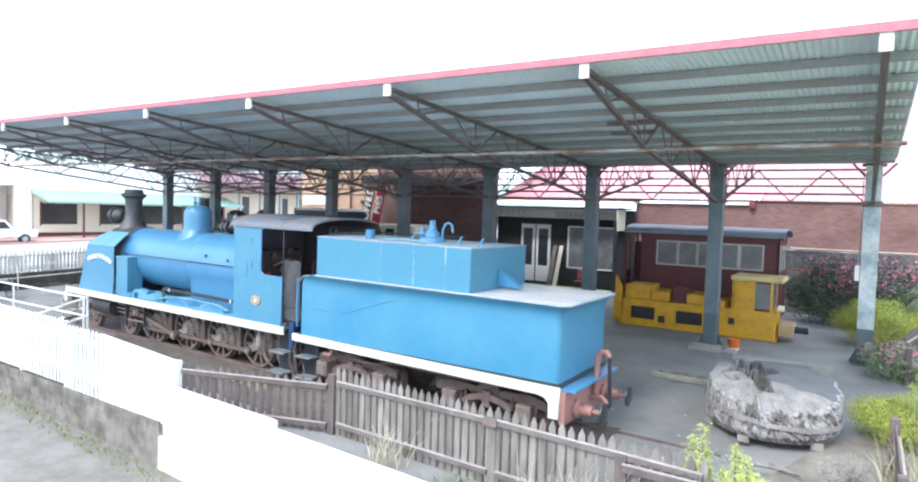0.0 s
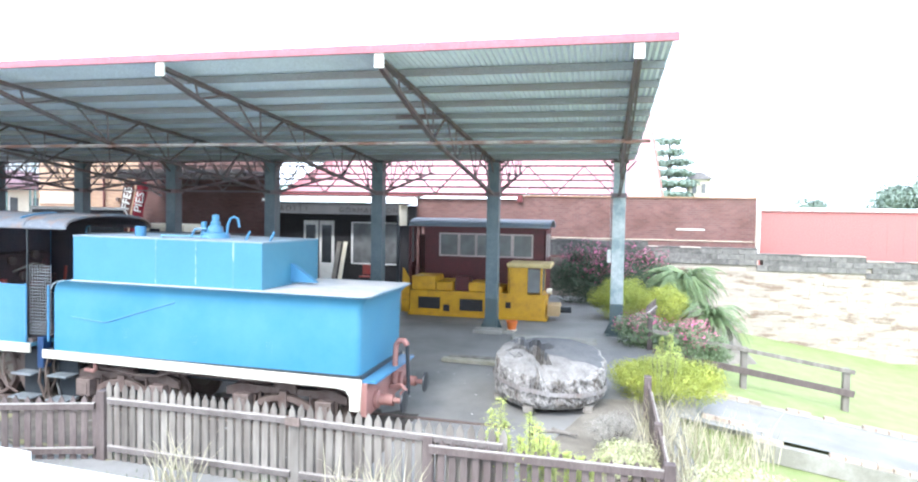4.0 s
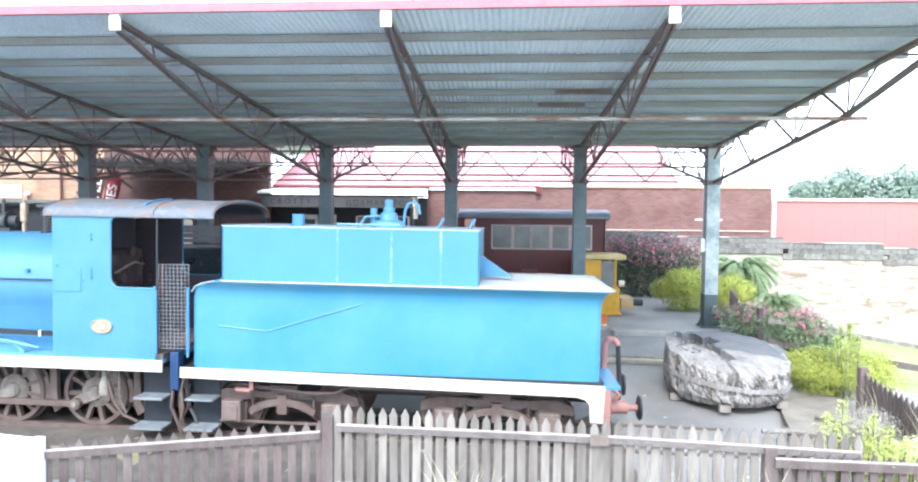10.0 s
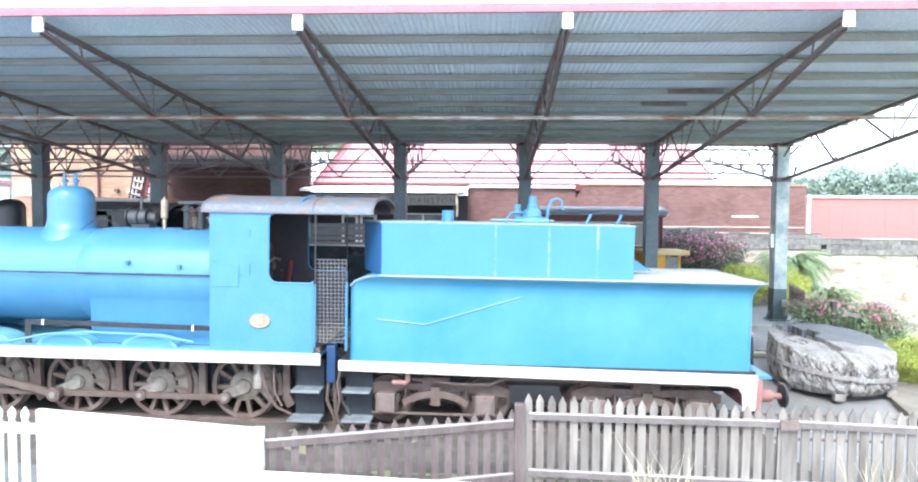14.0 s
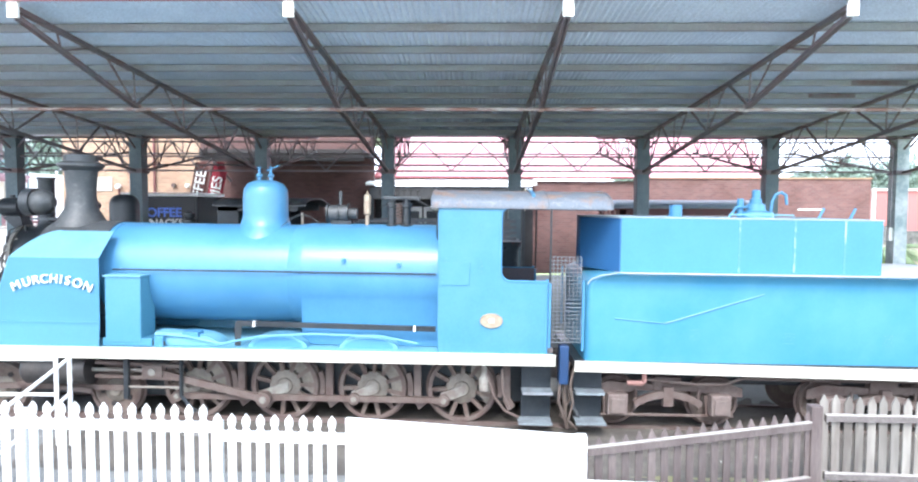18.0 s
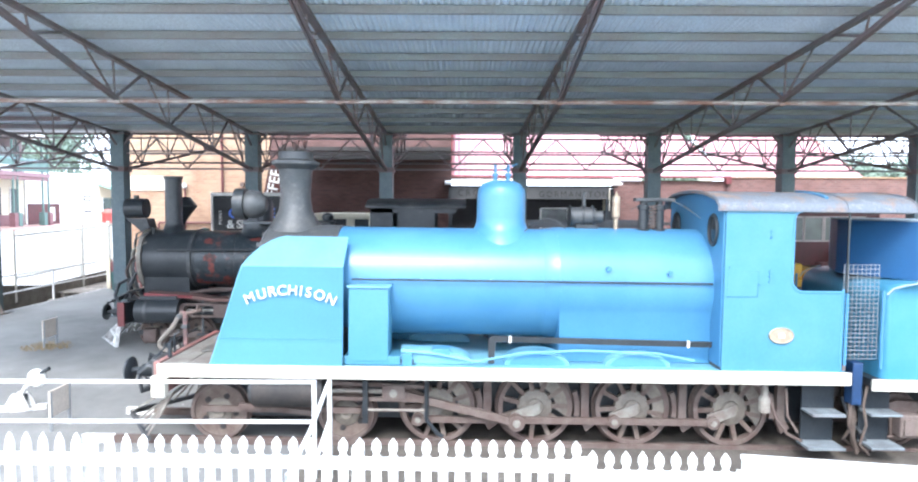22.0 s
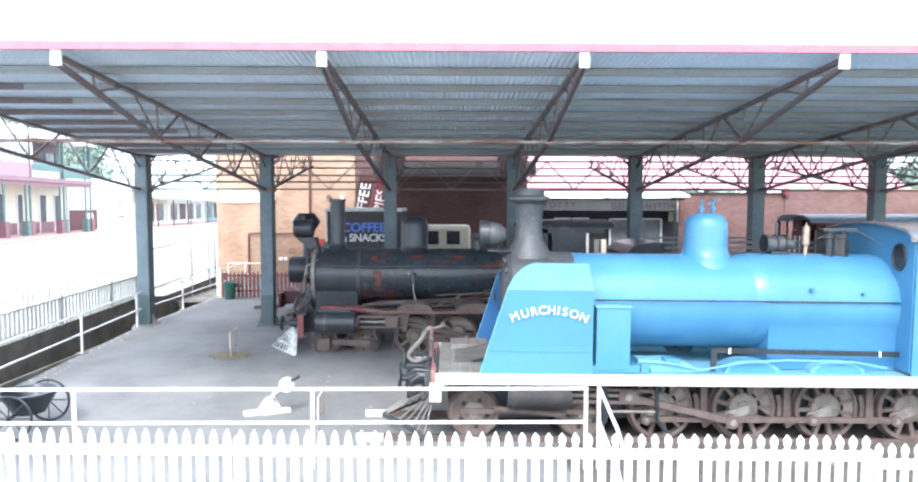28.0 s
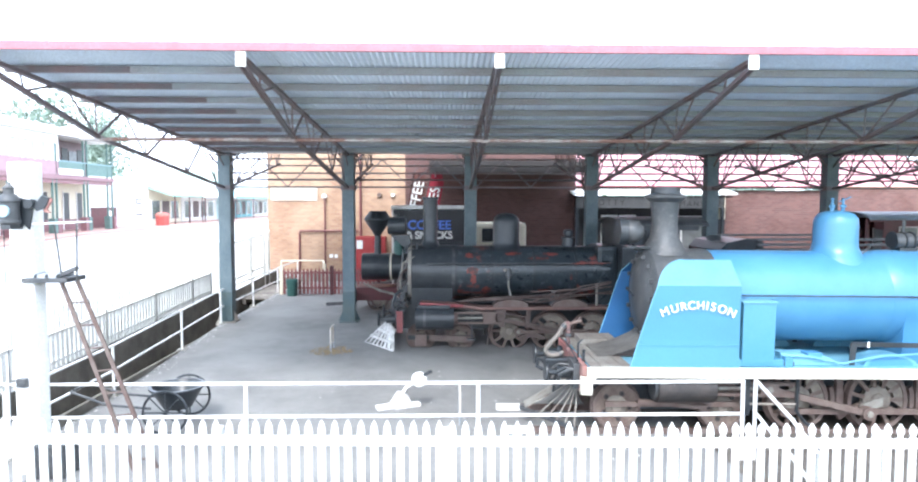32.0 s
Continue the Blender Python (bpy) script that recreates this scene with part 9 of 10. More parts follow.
ute = thing("parked_car", (-47.2, 18.6, 0.35), "white parked utility car outside the garage", "car")
part("body", prism([(16.6, 0.75), (20.8, 0.75), (20.8, 1.25), (19.4, 1.3), (18.9, 1.85), (17.7, 1.85), (17.2, 1.3), (16.6, 1.25)], "x", -48.0, -46.3, bevel=0.05), WHITE, ute)
part("side_window", prism([(17.35, 1.32), (19.2, 1.32), (18.82, 1.76), (17.8, 1.76)], "x", -46.32, -46.285), DARK_GLASS, ute)
for y in (17.4, 20.0):
    wl_ = part("wheel", bar((-46.5, y, 0.65), (-46.25, y, 0.65), 0.32, n=20), BLACK, ute)
    part("rim", bar((-46.27, y, 0.65), (-46.23, y, 0.65), 0.18, n=16), GALV, wl_)
rbn = thing("street_bin", (-47.6, 61.5, 1.0), "red round street bin with domed lid", "bin")
part("body", lathe([(0.62, 1.0), (0.62, 2.0), (0.001, 2.0)], (-47.6, 61.5, 0), "z", 8), mat("faded_red_bin_paint", (0.40, 0.07, 0.06), 0.5, 0, (0.3, 0.06, 0.05), 3, 0.6), rbn)
part("lid", lathe([(0.66, 2.0), (0.66, 2.08), (0.5, 2.3), (0.3, 2.38), (0.001, 2.4)], (-47.6, 61.5, 0), "z", 20), mat("faded_red_bin_lid", (0.46, 0.12, 0.09), 0.5, 0, (0.36, 0.09, 0.07), 3, 0.6), rbn, smooth=True)
pole = thing("power_pole", (-54, 20, 0), "tall timber power pole with cross arms", "pole")
part("shaft", bar((-53, 19.5, 0), (-53, 19.5, 9), 0.13, 0.1), OLD_WOOD, pole)
part("cross_arm", box(-53.08, -52.92, 18.0, 21.0, 7.6, 7.75), OLD_WOOD, pole)
part("brace", beam((-53, 19.5, 6.9), (-53, 18.3, 7.6), 0.05, 0.05), OLD_WOOD, pole)

# ---- ramp, lawn and rail fence on the right ----
def lawn_z(x, y):
    return max(-1.85, -0.4 - 0.16 * (x - 1.2))


gm = bmesh.new()
nx, ny = 60, 46
v = [[gm.verts.new((1.0 + 40 * (i / nx) ** 1.6, 6.3 + 19.6 * j / ny, lawn_z(1.0 + 40 * (i / nx) ** 1.6, 0) - (0.28 if 6.3 + 19.6 * j / ny < 11.9 else 0.10 if 6.3 + 19.6 * j / ny < 14.3 else 0.03) + 0.04 * noise.noise((i * 0.6, j * 0.6, 9)))) for j in range(ny + 1)] for i in range(nx + 1)]
for i in range(nx):
    for j in range(ny):
        gm.faces.new((v[i][j], v[i + 1][j], v[i + 1][j + 1], v[i][j + 1]))
single("lawn", gm, GRASS, "mown lawn falling away beside the ramp", "lawn", "structure", smooth=True)
gm = bmesh.new()
xr = [1.0 + 0.5 * k for k in range(24)]
v = [(gm.verts.new((x, 12.0, lawn_z(x, 0) + 0.01)), gm.verts.new((x, 14.15, lawn_z(x, 0) + 0.01))) for x in xr]
for a, b in zip(v, v[1:]):
    gm.faces.new((a[0], b[0], b[1], a[1]))
single("ramp", gm, ASPHALT, "grey asphalt ramp path", "path", "structure")
KERB_BRICK = mat("pale_worn_brick", (0.46, 0.36, 0.30), 0.9, 0, (0.34, 0.30, 0.24), 3, 0.8, 50, 0.2, island=0.2)
kb = thing("ramp_kerb", (3, 12.4, -0.7), "low mossy brick and concrete kerb beside the ramp", "kerb", kind="structure")
rnd = random.Random(4)
for x0, x1, y in ((1.85, 2.95, 12.3), (2.6, 7.5, 11.6), (1.4, 6.5, 14.25)):
    part("kerb_core", beam((x0, y, lawn_z(x0, 0) - 0.12), (x1, y, lawn_z(x1, 0) - 0.12), 0.2, 0.3), CONCRETE, kb)
    x = x0
    while x < x1 - 0.2:
        if rnd.random() < 0.75:
            part("brick", beam((x, y, lawn_z(x, 0) + 0.065), (x + 0.22, y, lawn_z(x + 0.22, 0) + 0.065), 0.11, 0.07), KERB_BRICK, kb)
        x += 0.24
part("pier", box(1.3, 1.75, 12.3, 12.7, -1.2, -0.12, 0.02), CONCRETE, kb)
rf = thing("rail_fence", (3.5, 15.9, -0.8), "weathered brown timber post and rail fence", "fence")
for x in (1.9, 3.27, 5.45):
    part("post", box(x - 0.07, x + 0.07, 15.8, 15.94, lawn_z(x, 0) - 0.2, lawn_z(x, 0) + 0.95, 0.01), OLD_WOOD, rf)
for dz, h, m_ in ((0.90, 0.09, OLD_WOOD), (0.40, 0.15, BROWN_WOOD)):
    part("rail", beam((1.2, 15.78, lawn_z(1.2, 0) + dz), (5.6, 15.78, lawn_z(5.6, 0) + dz), 0.05, h), m_, rf)
single("garden_bed", prism([(-0.5, 7.75), (1.1, 7.5), (1.1, 21.5), (0.6, 18), (0.2, 13.0), (-0.4, 11.0), (-0.9, 9.2)], "z", -0.6, -0.325), SOIL, "bare soil and litter of the garden bed", "soil", "structure")
single("garden_bank", loft([[(x, y, -1.7) for x, y in ((0.95, 15.0), (3.4, 15.2), (5.6, 19.0), (6.2, 25.6), (-2.0, 25.6), (-1.5, 22.8), (0.6, 21.5))], [(x, y, 0.03) for x, y in ((0.95, 17.0), (1.9, 17.0), (2.9, 20.5), (3.0, 25.6), (-2.0, 25.6), (-1.5, 22.8), (0.6, 21.5))]]), SOIL, "raised planting bank by the boundary wall", "soil", "structure")


# ---- stump ----
def stump():
    cx, cy, z0, R0 = -0.97, 12.15, -0.27, 1.05
    t = thing("tree_stump", (cx, cy, z0), "huge hollow silvery tree stump slice bound by a steel strap", "stump")
    n, m_ = 240, 20
    bm = bmesh.new()

    def front(a):
        """1 towards the weathered front, 0 at the sawn back."""
        return max(0, math.cos(a + math.pi / 2 - 0.35))

    def rad(a, h):
        c, q = math.cos(a), math.sin(a)
        u = a * 1.05 + 0.42 * h
        ridge = abs(noise.noise((math.cos(u) * 9, math.sin(u) * 9, h * 1.6)))
        flute = 0.045 * noise.noise((math.cos(u) * 4.0, math.sin(u) * 4.0, h * 0.9)) - (0.04 + 0.16 * front(a)) * max(0, 0.24 - ridge) + 0.018 * noise.noise((math.cos(u) * 21, math.sin(u) * 21, h * 4)) + 0.012 * noise.noise((c * 38, q * 38, h * 11))
        cleft = 0.16 * math.exp(-((a - 4.42 - 0.12 * h) / 0.06) ** 2) * (h > 0.35)
        return R0 * (1.0 + 0.035 * noise.noise((c * 1.3, q * 1.3, 4)) + flute - cleft) * (1.0 - 0.05 * abs(h - 0.6) - (0.10 * (0.22 - h) / 0.22 if h < 0.22 else 0))

    def top(px, py):
        """The slice leans towards the path; its sawn back half is flat, the front is weathered."""
        d = (cy + 0.05 - py) - 0.35 * (px - cx)
        rough = 0.006 + 0.03 * min(1, max(0, d / 0.4))
        lip = 0.05 if px < cx - 0.35 - 0.3 * (py - cy) else 0.0
        return 0.515 + 0.165 * (py - cy) + lip + rough * noise.noise((px * 4, py * 4, 1)) + rough * 0.6 * noise.noise((px * 12, py * 12, 6))

    rings = []
    for j in range(m_ + 1):
        h = j / m_
        ring = []
        for k in range(n):
            a = 2 * math.pi * k / n
            r = rad(a, h)
            px, py = cx + r * math.cos(a), cy + r * math.sin(a)
            edge = top(px, py) - 0.02 - 0.12 * front(a)
            ring.append(bm.verts.new((px, py, z0 + (edge - z0) * h)))
        rings.append(ring)
    side_rings = len(rings)
    hx, hy = cx - 0.32, cy + 0.25

    def mouth(a):
        """A ragged slot, wide at the back and running forward to the cleft."""
        c, q = math.cos(a - 1.95), math.sin(a - 1.95)
        base = 1 / math.sqrt((c / (0.60 if c > 0 else 0.80)) ** 2 + (q / (0.40 if c > 0 else 0.22)) ** 2)
        return base * (1 + 0.45 * noise.noise((math.cos(a) * 3.5, math.sin(a) * 3.5, 7)) + 0.28 * noise.noise((math.cos(a) * 11, math.sin(a) * 11, 9)))

    turns = [2 * math.pi * k / n for k in range(n)]
    outer = [Vector((cx + rad(a, 1) * math.cos(a), cy + rad(a, 1) * math.sin(a))) for a in turns]
    inner = [Vector((hx + mouth(a) * math.cos(a), hy + mouth(a) * math.sin(a))) for a in turns]
    for f in (0.05, 0.13, 0.22, 0.32, 0.45, 0.6, 0.75, 0.88, 1.0):
        ring = []
        for a, o, i in zip(turns, outer, inner):
            p = o.lerp(i, f)
            ring.append(bm.verts.new((*p, top(*p) - 0.12 * front(a) * max(0, 1 - f / 0.35) ** 1.6)))
        rings.append(ring)
    for f, dz in ((0.97, 0.14), (0.92, 0.30), (0.84, 0.40), (0.4, 0.43)):
        ring = []
        for p in inner:
            q = Vector((hx, hy)) + (p - Vector((hx, hy))) * f
            ring.append(bm.verts.new((*q, top(*p) - dz + 0.03 * noise.noise((q.x * 9, q.y * 9, dz * 9)))))
        rings.append(ring)
    for j, (a, b) in enumerate(zip(rings, rings[1:])):
        for k in range(n):
            f = bm.faces.new((a[k], a[(k + 1) % n], b[(k + 1) % n], b[k]))
            m = f.calc_center_median()
            d = (cy + 0.12 - m.y) - 0.45 * (m.x - cx) + 0.22 * noise.noise((m.x * 3, m.y * 3, 5))
            if side_rings - 1 < j < side_rings + 9:
                f.material_index = 1 if d < 0.05 else 2
    bm.faces.new(rings[-1]), bm.faces.new(rings[0][::-1])
    body = part("body", bm, STUMP_WOOD, t, smooth=False)
    body.data.materials.append(STUMP_CUT)
    body.data.materials.append(mat("pale_weathered_stump_face", (0.30, 0.285, 0.27), 0.9, 0, (0.16, 0.15, 0.145), 3.5, 0.85, 40, 0.5, contrast=0.3, speck=0.2))
    z1 = 0.50
    plaque = part("plaque_outline", tube([(cx - 0.86, cy + 0.02, top(cx - 0.86, cy + 0.02) + 0.004), (cx - 0.62, cy - 0.32, top(cx - 0.62, cy - 0.32) + 0.004), (cx - 0.50, cy - 0.22, top(cx - 0.50, cy - 0.22) + 0.004), (cx - 0.74, cy + 0.12, top(cx - 0.74, cy + 0.12) + 0.004), (cx - 0.86, cy + 0.02, top(cx - 0.86, cy + 0.02) + 0.004)], 0.007, 4), BLACK, t, "dark outline of a small panel cut in the wood")
    strap = bmesh.new()
    vs = []
    for k in range(n):
        a = 2 * math.pi * k / n
        h = 0.5
        r = max(rad(a + 0.05 * i, h) for i in (-2, -1, 0, 1, 2)) + 0.012
        zc = z0 + (z1 - z0) * h + 0.11 * math.cos(a - 2.6)
        vs.append([strap.verts.new((cx + (r + o) * math.cos(a), cy + (r + o) * math.sin(a), zc + dz)) for o, dz in ((0, -0.04), (0, 0.04), (0.006, 0.04), (0.006, -0.04))])
    for k in range(n):
        a, b = vs[k], vs[(k + 1) % n]
        for i in range(4):
            strap.faces.new((a[i], b[i], b[(i + 1) % 4], a[(i + 1) % 4]))
    bmesh.ops.recalc_face_normals(strap, faces=strap.faces)
    part("strap", strap, mat("rusty_grey_strap", (0.34, 0.325, 0.32), 0.6, 0.2, (0.22, 0.18, 0.16), 4, 0.8, 40, 0.1), t, "grey steel strap")
    for a in (3.4, 4.4, 5.6):
        part("chock", box(cx + 0.97 * math.cos(a) - 0.09, cx + 0.97 * math.cos(a) + 0.09, cy + 0.97 * math.sin(a) - 0.05, cy + 0.97 * math.sin(a) + 0.05, z0 - 0.06, z0 + 0.05), OLD_WOOD, t)


stump()
for k, (x0, y0, x1, y1) in enumerate(((-1.1, 10.1, -0.5, 10.05), (-0.75, 10.2, -0.35, 9.95), (0.05, 10.9, 0.3, 10.5))):
    single("broken_branch", bar((x0, y0, -0.27), (x1, y1, -0.25), 0.04, 0.02, 7), OLD_WOOD, "short broken branch lying on the ground", "branch", group="broken branches")


# ---- plants ----
def leaves(clumps, n, size, seed, flat=0.6):
    """Small bent leaves filling uneven clumps (centre, radii), denser at the skin."""
    rnd = random.Random(seed)
    verts, faces = [], []
    total = sum(r[0] * r[1] * r[2] for _, r in clumps) ** 1.0
    for c, r in clumps:
        cnt = max(20, int(n * (r[0] * r[1] * r[2]) / total))
        for _ in range(cnt):
            d = Vector((rnd.gauss(0, 1), rnd.gauss(0, 1), rnd.gauss(0, 1))).normalized()
            f = rnd.uniform(0.55, 1.05) + 0.12 * noise.noise((d.x * 3 + seed, d.y * 3, d.z * 3))
            p = Vector((c[0] + d.x * r[0] * f, c[1] + d.y * r[1] * f, c[2] + d.z * r[2] * f))
            s = size * rnd.uniform(0.6, 1.4)
            up = (d + Vector((rnd.uniform(-0.8, 0.8), rnd.uniform(-0.8, 0.8), rnd.uniform(-0.2, 0.9)))).normalized()
            side = up.orthogonal().normalized()
            side.rotate(Matrix.Rotation(rnd.uniform(0, 6.28), 3, up))
            fw = side.cross(up)
            k = len(verts)
            verts += [p - side * s, p + fw * s * 0.4 - up * 0.0, p + side * s, p - fw * s * 0.4 + up * s * 0.25]
            faces.append((k, k + 1, k + 2, k + 3))
    return verts, faces


def leaf_part(name, data, material, parent, label=""):
    verts, faces = data
    me = bpy.data.meshes.new(name)
    base = BASE[parent]
    me.from_pydata([tuple(v - base) for v in verts], [], faces)
    me.materials.append(material)
    ob = new(name, me)
    ob.parent = parent
    BASE[ob] = base
    return tagged(ob, label)


def bush(at, r, n, size, material, label, seed, blossom=0, name="bush", lumps=9, flower=None, full=True):
    """A mound of overlapping leaf clumps on short stems; blossom sits on the upper clumps."""
    t = thing(name, at, label, "bush")
    rnd = random.Random(seed)
    cl = [((at[0], at[1], at[2] + r[2] * 0.62), (r[0] * 0.80, r[1] * 0.80, r[2] * 0.78))] if full else []
    for k in range(lumps):
        a, q = 6.283 * (k * 0.618 % 1) + rnd.uniform(-0.3, 0.3), math.sqrt((k + 0.5) / lumps) * 0.74
        hz = (0.45 + 0.75 * math.sqrt(max(0, 1 - q * q * 1.5))) * rnd.uniform(0.75, 1.08)
        c = (at[0] + r[0] * q * math.cos(a), at[1] + r[1] * q * math.sin(a), at[2] + r[2] * hz)
        f = rnd.uniform(0.26, 0.44)
        cl.append((c, (r[0] * f, r[1] * f, r[2] * f)))
    for k in range(6):
        c = cl[k % len(cl)][0]
        part("stem", bar(at, c, 0.03, 0.012, 5), OLD_WOOD, t)
    leaf_part("foliage", leaves(cl, n, size, seed), material, t)
    if blossom:
        tops = sorted(cl[1:], key=lambda e: -e[0][2])[: max(3, lumps * 2 // 3)]
        leaf_part("blossom", leaves([((c[0], c[1] - 0.03, c[2] + 0.07), (q[0] * 1.1, q[1] * 1.1, q[2] * 1.1)) for c, q in tops], blossom, size * 1.0, seed + 50), flower or PINK_FLOWER, t, "pink blossom")
    return t


def sprig(at, r, h, stems, n, material, label, seed):
    """A thin shrub: upright stems from one foot, each set with short side shoots of small leaves."""
    t = thing("bush", at, label, "bush")
    rnd = random.Random(seed)
    verts, faces = [], []
    for k in range(stems):
        a, q = 2.4 * k, r * math.sqrt((k + 0.5) / stems)
        top = Vector((at[0] + q * math.cos(a), at[1] + q * math.sin(a), at[2] + h * rnd.uniform(0.72, 1.0) * (1.05 - 0.35 * q / r)))
        foot = Vector((at[0] + 0.25 * q * math.cos(a), at[1] + 0.25 * q * math.sin(a), at[2]))
        part("stem", tube([foot, foot.lerp(top, 0.5) + Vector((0.25 * q * math.cos(a), 0.25 * q * math.sin(a), 0)), top], 0.009, 5), OLD_WOOD, t)
        for _ in range(n):
            f = 1 - 0.72 * rnd.random() ** 1.3
            axis = foot.lerp(top, f) + Vector((0.25 * q * math.cos(a), 0.25 * q * math.sin(a), 0)) * 4 * f * (1 - f)
            w = 0.20 * (1.14 - f) ** 0.6 * (0.75 + 0.5 * noise.noise((f * 9, k * 3.1, seed)))
            d = Vector((rnd.gauss(0, 0.55), rnd.gauss(0, 0.55), rnd.gauss(0.25, 0.5))) * w
            p, s = axis + d, rnd.uniform(0.010, 0.022)
            up = Vector((rnd.uniform(-0.7, 0.7), rnd.uniform(-0.7, 0.7), 1)).normalized()
            e = up.orthogonal().normalized()
            e.rotate(Matrix.Rotation(rnd.uniform(0, 6.28), 3, up))
            g = e.cross(up)
            i = len(verts)
            verts += [p - e * s, p + g * s * 0.45, p + e * s * 1.1 + up * s * 0.5, p - g * s * 0.45]
            faces.append((i, i + 1, i + 2, i + 3))
    leaf_part("foliage", (verts, faces), material, t)
    return t


YG = mat("feathery_green_leaves", (0.37, 0.44, 0.11), 0.6, 0, (0.46, 0.51, 0.15), 3, 0.8, 60, 0.1, island=0.3)
bush((1.22, 12.75, -0.42), (1.18, 0.80, 0.60), 46000, 0.018, LEAF_YELLOW, "clipped bright yellow-green shrub beside the fence", 1, lumps=30)
sprig((-1.27, 7.64, -0.36), 0.20, 1.33, 6, 420, YG, "small upright yellow-green shrub behind the fence", 2)
sprig((-0.78, 7.62, -0.36), 0.26, 1.24, 9, 480, YG, "loose feathery yellow-green shrub behind the fence", 3)
sprig((-0.32, 7.62, -0.36), 0.32, 0.85, 9, 420, YG, "low feathery yellow-green shrub behind the fence", 14)
bush((0.35, 8.6, -0.36), (0.55, 0.5, 0.34), 4500, 0.02, mat("pale_green_weed_leaves", (0.44, 0.47, 0.24), 0.7, 0, (0.56, 0.55, 0.38), 3, 0.8, 60, 0.1, island=0.25), "low sprawling pale plant with cream flower heads", 4, full=False)
bush((0.2, 9.7, -0.36), (0.55, 0.5, 0.40), 5200, 0.012, mat("grey_lavender_leaves", (0.30, 0.28, 0.25), 0.8, 0, (0.40, 0.38, 0.34), 3, 0.8, 60, 0.1, island=0.3), "grey dried lavender bush", 5, full=False)
bush((0.95, 16.5, -0.1), (0.75, 0.6, 0.62), 6000, 0.032, LEAF_MID, "low rose bush with a few pink blossoms", 6, blossom=420, lumps=14)
bush((2.1, 16.1, -0.55), (0.85, 0.65, 0.92), 10000, 0.034, LEAF_MID, "tall rose bush with clusters of pink blossom", 16, blossom=1100, lumps=18)
sprig((1.18, 12.25, -0.42), 0.26, 1.75, 10, 600, YG, "thin feathery yellow-green shrub rising over the fence", 11)
bush((0.55, 20.3, 0.05), (0.95, 0.9, 0.92), 30000, 0.023, LEAF_YELLOW, "rounded yellow-green shrub behind the column", 7, lumps=18)
bush((1.85, 20.2, 0.0), (0.85, 0.8, 0.82), 22000, 0.023, LEAF_YELLOW, "yellow-green shrub by the bank", 8, lumps=14)
bush((-0.3, 23.7, 0.0), (1.95, 1.0, 1.55), 26000, 0.042, LEAF_DARK, "tall dark bougainvillea with magenta blossom", 9, blossom=2600, lumps=28)
bush((1.3, 24.6, 0.1), (1.2, 0.6, 1.35), 10000, 0.042, LEAF_DARK, "dark climbing shrub with magenta blossom against the wall", 10, blossom=1000, lumps=14)
bush((2.5, 16.9, -0.6), (0.8, 0.5, 0.5), 5000, 0.034, LEAF_MID, "green shrub spilling by the rail fence", 12)
bush((1.9, 8.9, -0.75), (0.75, 0.6, 0.42), 5200, 0.02, mat("pale_green_weed_leaves", (0.44, 0.47, 0.24)), "pale green feathery weeds beside the fence", 13, full=False, lumps=16)


def fern(at, n, length, seed, label):
    t = thing("fern", at, label, "fern")
    rnd = random.Random(seed)
    part("crown", bar((at[0], at[1], at[2]), (at[0], at[1], at[2] + 0.35), 0.12, 0.09), OLD_WOOD, t)
    for k in range(n):
        a = 6.283 * k / n + rnd.uniform(-0.2, 0.2)
        el = rnd.uniform(0.15, 1.2)
        verts, faces = [], []
        p = Vector((at[0], at[1], at[2] + 0.35))
        d = Vector((math.cos(a) * math.cos(el), math.sin(a) * math.cos(el), math.sin(el)))
        L = length * rnd.uniform(0.7, 1.1)
        side = Vector((-math.sin(a), math.cos(a), 0))
        steps = 34
        for s in range(steps):
            f = s / steps
            w = 0.17 * math.sin(math.pi * (0.12 + 0.86 * f)) * length / 1.6
            for q in (-1, 1):
                i = len(verts)
                tip = p + side * q * w + d * 0.10 - Vector((0, 0, 0.06))
                verts += [p, p + d * 0.035, tip]
                faces.append((i, i + 1, i + 2))
            p = p + d * (L / steps)
            d = (d - Vector((0, 0, 0.062 * 24 / 34 * 1.5))).normalized()
        leaf_part("frond", (verts, faces), FERN, t)


fern((2.5, 21.3, 0.75), 200, 1.5, 3, "large arching fern on the bank")
fern((3.2, 20.3, -0.2), 80, 1.5, 4, "smaller arching fern lower on the bank")


